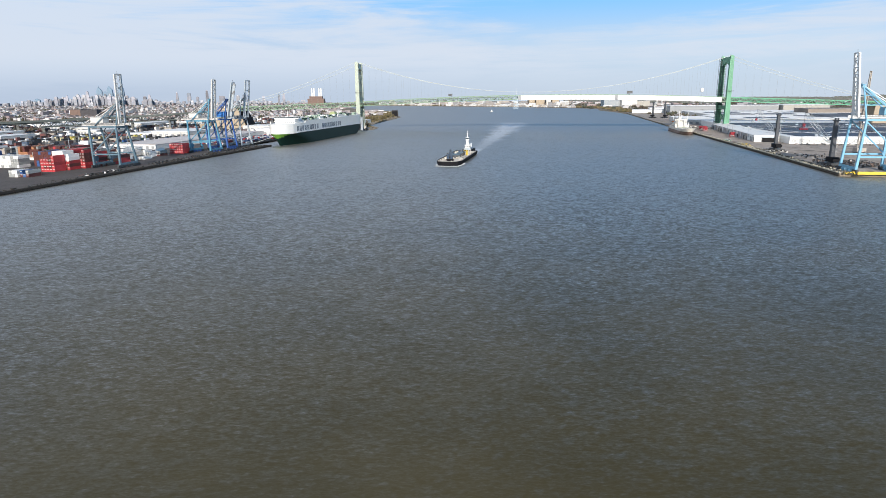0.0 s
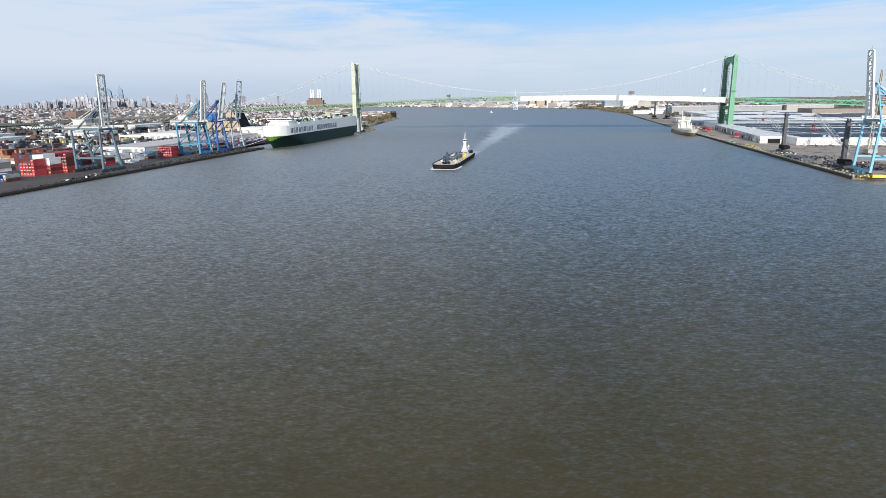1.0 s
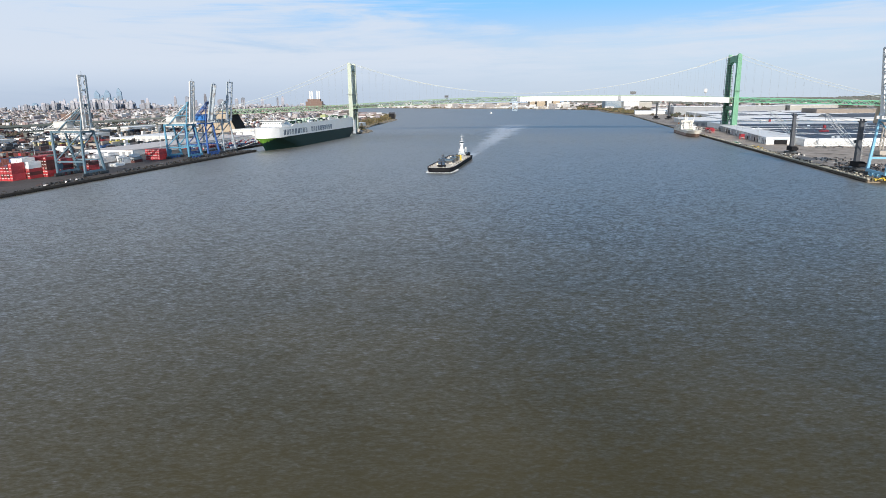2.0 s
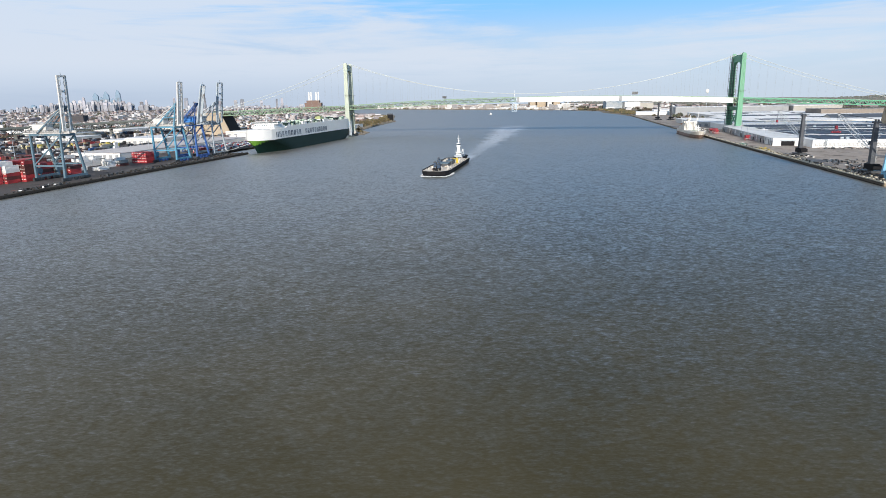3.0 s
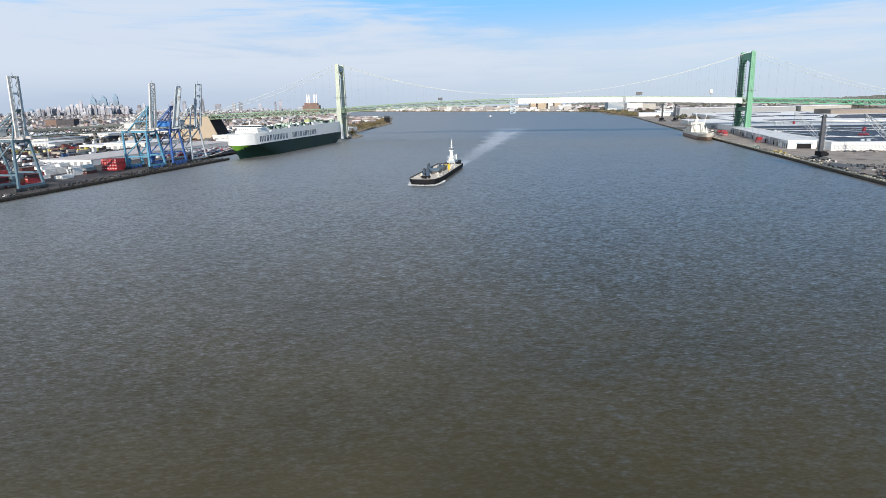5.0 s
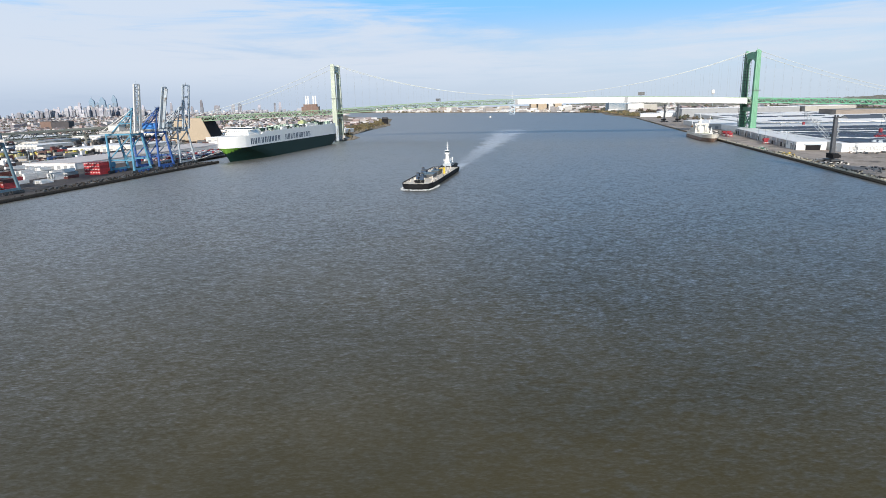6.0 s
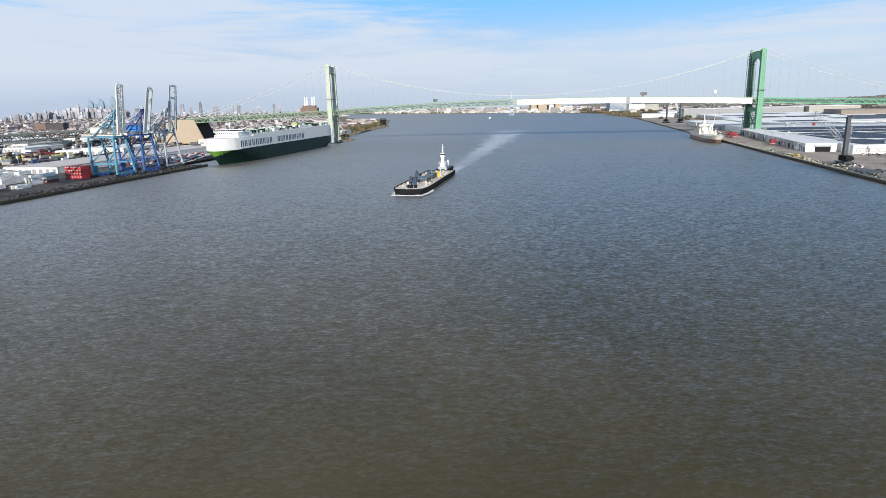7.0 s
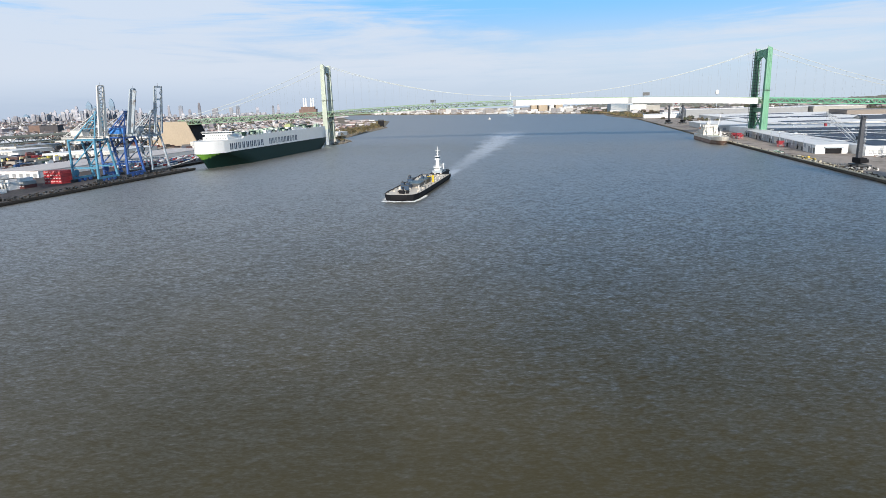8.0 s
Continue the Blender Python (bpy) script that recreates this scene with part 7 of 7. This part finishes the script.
scatter("yard_goods", 1700, near_yard, lambda r: (r.uniform(6, 16), r.uniform(2.5, 6), r.uniform(2, 5)), M_YARD, "rows of trailers and stored goods in the yards", "stored goods", 22)


def yard_mid(rnd):
    u, v = rnd.uniform(-260, 330), 150 + 300 * rnd.random() ** 1.4
    return (*west(u, round(v / 13) * 13), TURN_W + rnd.choice((0, 0, 0, math.pi / 2)))


scatter("yard_goods", 520, yard_mid, lambda r: (r.uniform(6, 14), 2.6, r.choice((2.6, 2.6, 5.2, 3.2))), M_YARD, "trailers and containers standing in the back yard", "stored goods", 23)


def viaduct_yard(rnd):
    u, v = rnd.uniform(40, 700), 340 + 420 * rnd.random()
    return (*west(u, round(v / 15) * 15), TURN_W + rnd.choice((0, 0, 0, math.pi / 2)))


scatter("yard_goods", 850, viaduct_yard, lambda r: (r.uniform(5, 15), r.uniform(2.4, 4), r.choice((2.2, 2.6, 2.6, 3.4, 5.2))), M_YARD, "trailers, boxes and vehicles standing under the viaduct", "stored goods", 28)


def yard_plant(rnd):
    u0, v0 = rnd.choice(((228, 271), (194, 313), (196, 352)))
    return (*west(u0 + rnd.gauss(0, 14), v0 + rnd.gauss(0, 9)), TURN_W + rnd.uniform(-0.3, 0.3))


scatter("yard_plant", 70, yard_plant, lambda r: (r.uniform(3, 7), r.uniform(2, 3), r.uniform(2, 4.5)), M_PLANT, "yellow yard tractors and plant parked in rows", "plant", 29, gable=0.3)


def parked(rnd):
    u, v = round(rnd.uniform(120, 330) / 5.5) * 5.5, round(rnd.uniform(48, 100) / 2.7) * 2.7
    return (*west(u, v), TURN_W)


scatter("parked_cars", 420, parked, lambda r: (4.4, 1.8, r.uniform(1.3, 1.8)), M_CAR, "rows of parked new cars on the terminal", "cars", 24, gable=0.7)


def east_town(rnd):
    y = 1500 + 3300 * rnd.random()
    x = 700 + rnd.random() * (y * 0.95)
    if x < 640 + max(0, 2500 - y) * -0.1:
        return None
    return x, y, math.atan2(EAST_Q.y, EAST_Q.x)


scatter("east_buildings", 900, east_town, lambda r: (r.uniform(15, 80), r.uniform(12, 45), r.uniform(4, 9)), M_CITY, "scattered low industrial buildings and houses", "houses", 25, 0.0, M_FLATROOF, EAST_GROUND)


def far_bank(rnd):
    x = rnd.uniform(-420, 560)
    y = np.interp(x, [-463, -249, -58, 111, 265, 403, 515, 604], [3820, 3600, 3405, 3230, 3070, 2925, 2760, 2490]) + 22 + 900 * rnd.random() ** 2.2
    return x + (y - 2900) * 0.05, y, 0.7


scatter("far_bank_buildings", 620, far_bank, lambda r: (r.uniform(10, 55), r.uniform(8, 26), r.uniform(3, 9) if r.random() < 0.93 else r.uniform(12, 24)), M_PALE, "small pale buildings on the far river bank", "houses", 26, 0.2, M_FLATROOF, EAST_GROUND)


def under_viaduct(rnd):
    k = rnd.random()
    q = Vector((-400 - 420 * k, 1205 - 150 * k)) + Vector((rnd.uniform(-60, 60), rnd.uniform(50, 190)))
    return q.x, q.y


for u, v, w, d in ((560, 560, 60, 120), (500, 690, 60, 140), (640, 470, 60, 100), (300, 430, 36, 70), (390, 520, 44, 90), (230, 560, 40, 60), (450, 640, 50, 70), (150, 460, 34, 60)):
    warehouse("depot_building", wpose(u, v), w, d, 6.5, M_DIRTYWHITE, M_ROOF, "low white-roofed depot building in the yards", bays=6)


def point_goods(rnd):
    y = rnd.uniform(1800, 2500)
    edge = np.interp(y, [1800, 1850, 2350, 2750], [-128, -140, -175, -370])
    return edge - 14 - rnd.random() * 320, round(y / 30) * 30, 0.2


scatter("storage_rows", 130, point_goods, lambda r: (r.uniform(10, 30), r.uniform(4, 9), r.uniform(2, 5)), M_CITY, "low brown and grey storage rows on the point", "storage sheds", 27)


def behind_point(rnd):
    y = rnd.uniform(2450, 3500)
    return -400 - (y - 2450) * 0.07 - rnd.random() * 320, round(y / 25) * 25, 0.3


scatter("storage_rows", 230, behind_point, lambda r: (r.uniform(10, 34), r.uniform(6, 12), r.uniform(2, 6)), M_CITY, "low brown and pale sheds behind the point", "storage sheds", 30, 0.3, M_FLATROOF)


# ---- skyline ----
BAND = []
for band_mat in (M_TOWERDARK, M_TOWERSTONE):
    bm = bmesh.new()
    box(bm, 0, 1, -0.25, -0.01, 0, 1)
    BAND.append(mesh_of("window_strip", bm, band_mat))


def skyscraper(x, top, w, y, kind, label, spire=0.0):
    """A tower with a base, a shaft that steps back once or twice, a crown and, on some, a spire."""
    t = thing("skyscraper", label, "skyscraper", pose(x, y, GROUND, 0, 0, 15), "distant skyline")
    h = top - GROUND
    mt = {"glass": M_TOWERGLASS, "stone": M_TOWERSTONE, "dark": M_TOWERDARK, "pale": M_TOWERPALE}[kind]
    w = w * 0.74
    steps = [(0.0, 0.0), (0.55, 0.07), (0.84, 0.16)] if h > 76 and kind == "stone" else [(0.0, 0.0), (0.8, 0.04)]
    sh = h * (0.8 if kind == "glass" else 0.95)
    bm = bmesh.new()
    for k, (f, inset) in enumerate(steps):
        z1 = sh * (steps[k + 1][0] if k + 1 < len(steps) else 1.0)
        q = w * inset
        box(bm, q, w - q, q, w * 0.8 - q, sh * f, z1)
    part("shaft", bm, mt, t)
    q = w * steps[-1][1]
    bm = bmesh.new()
    if kind == "glass":
        solid(bm, [(q, q, sh), (w - q, q, sh), (w - q, w * 0.8 - q, sh), (q, w * 0.8 - q, sh)],
              [(w * 0.36, w * 0.3, h), (w * 0.46, w * 0.3, h), (w * 0.46, w * 0.42, h), (w * 0.36, w * 0.42, h)])
    else:
        box(bm, w * 0.28, w * 0.7, w * 0.22, w * 0.6, sh, h)
    part("crown", bm, mt, t)
    if spire:
        bm = bmesh.new()
        beam(bm, (w * 0.5, w * 0.4, h - 1), (w * 0.5, w * 0.4, h + spire), 2.2, 2.2, 0.6, 0.6)
        part("spire", bm, mt, t)
    n = 2 + int(w / 12)
    bay = w / n
    for k in range(n):
        piece("window_strip", BAND[kind == "dark"], t, pose((k + 0.29) * bay, 0, 2) @ Matrix.Diagonal((bay * 0.42, 1, sh * steps[1][0] - 4, 1)))


rs = random.Random(5)
SKY = [(-3041, 40, 40), (-2958, 57, 48), (-2883, 51, 36), (-2783, 53, 56), (-2701, 66, 32), (-2658, 84, 32), (-2595, 82, 36), (-2532, 104, 32), (-2500, 80, 46),
       (-2466, 67, 40), (-2425, 70, 32), (-2262, 73, 32), (-2212, 56, 36), (-2142, 78, 28), (-2102, 50, 40), (-1937, 91, 24), (-1851, 50, 32), (-1826, 88, 36)]
SKY += [(-1770, 60, 24), (-1686, 104, 28), (-1623, 64, 55), (-1472, 67, 32), (-1431, 74, 36), (-1286, 62, 28), (-1174, 71, 20), (-1150, 78, 28)]
for i, (x, top, w) in enumerate(SKY):
    kind = "glass" if i == 1 else rs.choice(("stone", "stone", "dark", "pale"))
    skyscraper(x, top, w, 4690 + rs.uniform(-60, 60), kind, {"glass": "distant blue glass office tower", "stone": "distant stone tower block tinted for haze", "dark": "distant grey tower block tinted for haze", "pale": "distant whitish tower block"}[kind])
for x, top, w, spire in ((-2500, 134, 52, 16), (-2456, 104, 44, 0), (-2425, 140, 54, 0), (-2376, 92, 48, 0), (-2336, 152, 46, 0)):
    skyscraper(x, top, w, 4720, "glass", "distant tall blue glass skyscraper with a tapered crown", spire)
for i in range(270):
    x = rs.uniform(-3300, -950) if i < 140 else rs.gauss(-2400, 380)
    lift = 56 * math.exp(-((x + 2400) / 450) ** 2) * rs.uniform(0.1, 1.1)
    skyscraper(x, rs.uniform(14, 31) + lift, rs.uniform(13, 34), 4600 + rs.uniform(-300, 120), rs.choice(("stone", "stone", "dark", "pale", "pale")), "distant mid-rise city block")

warehouse("brown_building", pose(-1090, 1900, GROUND, 0, 0, 10), 30, 40, 25, M_BROWNWALL, M_DARKROOF, "big brown brick building", bays=3, doors=False)
warehouse("dark_building", pose(-1054, 1890, GROUND, 0, 0, 10), 44, 40, 24, M_DARKBRICK, M_DARKROOF, "big soot-dark brick building", bays=4, doors=False)
pw = thing("power_station", "dark brick power station with four white chimneys", "power station", pose(-722, 3500, GROUND))
bm = bmesh.new()
box(bm, 0, 88, 0, 40, 0, 42)
box(bm, 10, 78, 5, 35, 42, 54)
part("boiler_house", bm, M_BROWNWALL, pw)
for x in (22, 34, 60, 72):
    bm = bmesh.new()
    lathe(bm, [(4.5, 54), (3.6, 96), (3.9, 97)], 12, x, 20)
    part("chimney", bm, M_WHITE, pw, "tall white chimney")


# ---- point of land, trees, small boat ----
def make_tree(seed, height):
    rnd = random.Random(seed)
    t = thing("tree", "bare brownish autumn tree on the river bank", "tree", group="shore trees")
    bm = bmesh.new()
    trunk = [(0, 0, -0.3), (0.1, 0, height * 0.25), (rnd.uniform(-0.4, 0.4), rnd.uniform(-0.4, 0.4), height * 0.55)]
    for (a, b), (w0, w1) in zip(zip(trunk, trunk[1:]), ((0.5, 0.38), (0.38, 0.22))):
        beam(bm, a, b, w0, w0, w1, w1)
    tips = []
    for k in range(7):
        an = k * 2.4 + rnd.random()
        z0 = height * rnd.uniform(0.22, 0.52)
        tip = (math.cos(an) * height * rnd.uniform(0.2, 0.36), math.sin(an) * height * rnd.uniform(0.2, 0.36), z0 + height * rnd.uniform(0.2, 0.42))
        beam(bm, (0, 0, z0), tip, 0.22, 0.22, 0.07, 0.07)
        tips.append(tip)
    part("trunk", bm, M_BARK, t)
    bm = bmesh.new()
    for tip in tips + [(0, 0, height * 0.85)]:
        for q in range(26):
            c = Vector(tip) + Vector([rnd.gauss(0, height * 0.09) for _ in range(3)])
            s = rnd.uniform(0.25, 0.6)
            n = Vector([rnd.gauss(0, 1) for _ in range(3)]).normalized()
            a = n.orthogonal().normalized() * s
            b = n.cross(a)
            v = [bm.verts.new(c + p) for p in (a, b * 0.7 + n * s * 0.3, -a, -b * 0.7 + n * s * 0.3)]
            bm.faces.new((v[0], v[1], v[2]))
            bm.faces.new((v[0], v[2], v[3]))
    part("crown", bm, M_LEAF, t)
    return t


kinds = [make_tree(s, h) for s, h in ((1, 8.0), (2, 10.5), (3, 6.5))]
rt = random.Random(9)
spots = []
for i in range(64):
    y = rt.uniform(1215, 1790)
    edge = np.interp(y, [1195, 1285, 1480, 1770], [-125, -152, -140, -120])
    spots.append((edge - 6 - rt.random() ** 1.6 * 55, y))
for k, t in enumerate(kinds):
    t.matrix_basis = pose(spots[k][0], spots[k][1], GROUND)
for i, (x, y) in enumerate(spots[3:]):
    copy_thing(kinds[i % 3], pose(x, y, GROUND, 0, 0, rt.uniform(0, 360)))


def clumps(name, n, spot, size, material, label, category, seed, base=lambda x, y: GROUND):
    """Far bushes and woods: many ragged tufts in one mesh."""
    rnd = random.Random(seed)
    V, F = [], []
    for i in range(n):
        p = spot(rnd)
        if p is None:
            continue
        r, h = size(rnd)
        g = base(p[0], p[1])
        for q in range(5):
            an = rnd.uniform(0, math.tau)
            cx, cy = p[0] + rnd.gauss(0, r * 0.5), p[1] + rnd.gauss(0, r * 0.5)
            rr, hh = r * rnd.uniform(0.35, 0.7), h * rnd.uniform(0.55, 1.0)
            k = len(V)
            for a in range(5):
                th = an + a * math.tau / 5
                V.append((cx + rr * math.cos(th) * rnd.uniform(0.7, 1.2), cy + rr * math.sin(th) * rnd.uniform(0.7, 1.2), g - 0.2 + hh * rnd.uniform(0.15, 0.5)))
            V.append((cx + rnd.gauss(0, rr * 0.2), cy + rnd.gauss(0, rr * 0.2), g + hh))
            V.append((cx, cy, g - 0.3))
            for a in range(5):
                F.append((k + a, k + (a + 1) % 5, k + 5))
                F.append((k + (a + 1) % 5, k + a, k + 6))
    me = bpy.data.meshes.new(name)
    me.from_pydata(V, [], F)
    me.materials.append(material)
    return tagged(new(name, me), label, category, kind="stuff")


def point_bush(rnd):
    y = rnd.uniform(1200, 2300)
    edge = np.interp(y, [1195, 1285, 1480, 1770, 1850, 2350], [-125, -152, -140, -120, -136, -168])
    return edge - 2 - rnd.random() ** 1.5 * 70, y


clumps("shore_bushes", 520, point_bush, lambda r: (r.uniform(2, 4), r.uniform(1.5, 4.5)), M_LEAF, "brown autumn scrub on the point", "bushes", 31)


def wood_east(rnd):
    y = rnd.uniform(3300, 4850)
    return 900 + rnd.random() * (y * 0.9 - 300), y


def ridge_z(x, y):
    """Height of the ground inland of the east bank, which swells to a low ridge."""
    k = max(0.0, min(1.0, (y - 3700) / 900)) * max(0.0, min(1.0, (x - 700) / 900))
    return EAST_GROUND + k * (11 + 5 * math.sin(x * 0.0021) + 4 * math.sin(x * 0.0057 + 1) + x * 0.0012)


bm = bmesh.new()
grid = [[bm.verts.new((700 + i * 100, 3700 + j * 100, ridge_z(700 + i * 100, 3700 + j * 100) - 0.2)) for i in range(44)] for j in range(13)]
for a, b in zip(grid, grid[1:]):
    for i in range(43):
        bm.faces.new((a[i], a[i + 1], b[i + 1], b[i]))
one_mesh("ground_ridge", bm, M_LAND, "low wooded ridge inland of the river", "ground", kind="structure")


# horizon woods, with the air's haze in their paler colour
clumps("far_woods", 5200, wood_east, lambda r: (r.uniform(8, 18), r.uniform(6, 11)), M_FARWOOD, "winter woods along the horizon, paled for haze", "woods", 32, ridge_z)


def wood_mid(rnd):
    y = rnd.uniform(1300, 3300)
    x = rnd.uniform(560, 560 + y)
    return x, y


clumps("far_woods", 700, wood_mid, lambda r: (r.uniform(6, 14), r.uniform(6, 13)), M_WOOD, "bare trees between the industrial buildings", "woods", 33, lambda x, y: EAST_GROUND)


def wood_bank(rnd):
    k = rnd.random()
    y = 1960 + 2700 * k
    x = np.interp(y, [1950, 2254, 2467, 2754, 2925, 3230, 3600, 4660], [547, 561, 610, 518, 408, 116, -240, -1200]) + 8 + rnd.random() * 60
    return x, y


def wood_belt(rnd):
    """A belt of trees behind the warehouses, parallel to the bridge's approach."""
    k = rnd.random()
    return 930 + 330 * k + rnd.uniform(-60, 60) + 260 * rnd.random(), 2140 - 420 * k + 420 * rnd.random()


clumps("tree_belt", 520, wood_belt, lambda r: (r.uniform(8, 16), r.uniform(6, 11)), M_WOOD, "dark bare trees behind the warehouses", "trees", 37, lambda x, y: EAST_GROUND)
clumps("bank_trees", 420, wood_bank, lambda r: (r.uniform(5, 10), r.uniform(4, 10)), M_LEAF, "scrubby trees along the far bank", "bushes", 34, lambda x, y: EAST_GROUND)


def wood_west(rnd):
    y = rnd.uniform(1700, 4800)
    x = -300 - rnd.random() * y * 0.9
    if x > -360 - max(0, y - 1950) * 0.13:
        return None
    return x, y


clumps("city_trees", 2200, wood_west, lambda r: (r.uniform(5, 11), r.uniform(6, 13)), M_WOOD, "bare street trees among the houses", "trees", 35)

clumps("yard_trees", 22, under_viaduct, lambda r: (r.uniform(4, 9), r.uniform(5, 10)), M_WOOD, "dark bare trees under the viaduct", "trees", 36)

# rip-rap on the point and the tower foot
rr = random.Random(12)
V, F = [], []
for i in range(900):
    y = rr.uniform(1125, 1800)
    edge = np.interp(y, [1125, 1140, 1195, 1285, 1480, 1770, 1800], [-134, -128, -122, -152, -140, -118, -124])
    x, z = edge + rr.uniform(-3, 4.5), rr.uniform(-0.6, 1.0)
    z += max(0, (edge - x)) * 0.9
    s = rr.uniform(0.8, 2.4)
    k = len(V)
    for a in range(5):
        th = a * math.tau / 5 + rr.random()
        V.append((x + s * math.cos(th), y + s * math.sin(th), z + rr.uniform(-0.5, 0.6) * s * 0.5))
    V += [(x, y, z + s * 0.7), (x, y, z - s)]
    for a in range(5):
        F += [(k + a, k + (a + 1) % 5, k + 5), (k + (a + 1) % 5, k + a, k + 6)]
me = bpy.data.meshes.new("shore_rocks")
me.from_pydata(V, [], F)
me.materials.append(M_ROCK)
tagged(new("shore_rocks", me), "dark broken rocks along the water's edge", "rocks", kind="stuff")

ps = thing("pier_shed", "dark weathered shed on the point of land", "shed", pose(-134, 1765, GROUND, 0, 0, 10))
bm = bmesh.new()
box(bm, 0, 14, 0, 12, 0, 15)
box(bm, 2, 5, -0.15, -0.003, 0, 4)
part("wall", bm, M_BLACK, ps)
bm = bmesh.new()
solid(bm, [(-0.5, -0.5, 15), (14.5, -0.5, 15), (14.5, 12.5, 15), (-0.5, 12.5, 15)], [(-0.5, 5.9, 18.5), (14.5, 5.9, 18.5), (14.5, 6.1, 18.5), (-0.5, 6.1, 18.5)])
part("roof", bm, M_DARKROOF, ps)

bt = thing("motor_boat", "small white motor boat out on the river", "boat", pose(172, 2240, 0, 0, 0, 200))
bm = bmesh.new()
solid(bm, [(-2, -6, -0.3), (2, -6, -0.3), (2.2, 3, -0.3), (0.2, 8, -0.3), (-0.2, 8, -0.3), (-2.2, 3, -0.3)], [(-2.4, -6, 2), (2.4, -6, 2), (2.6, 3, 2.2), (0.3, 9.5, 2.6), (-0.3, 9.5, 2.6), (-2.6, 3, 2.2)])
part("hull", bm, M_WHITE, bt)
bm = bmesh.new()
solid(bm, [(-1.9, -3, 2.1), (1.9, -3, 2.1), (1.9, 3.4, 2.1), (-1.9, 3.4, 2.1)], [(-1.6, -2.4, 5), (1.6, -2.4, 5), (1.6, 2, 5), (-1.6, 2, 5)])
beam(bm, (0, 0, 5), (0, 0, 8.5), 0.3)
part("cabin", bm, M_WHITE, bt)
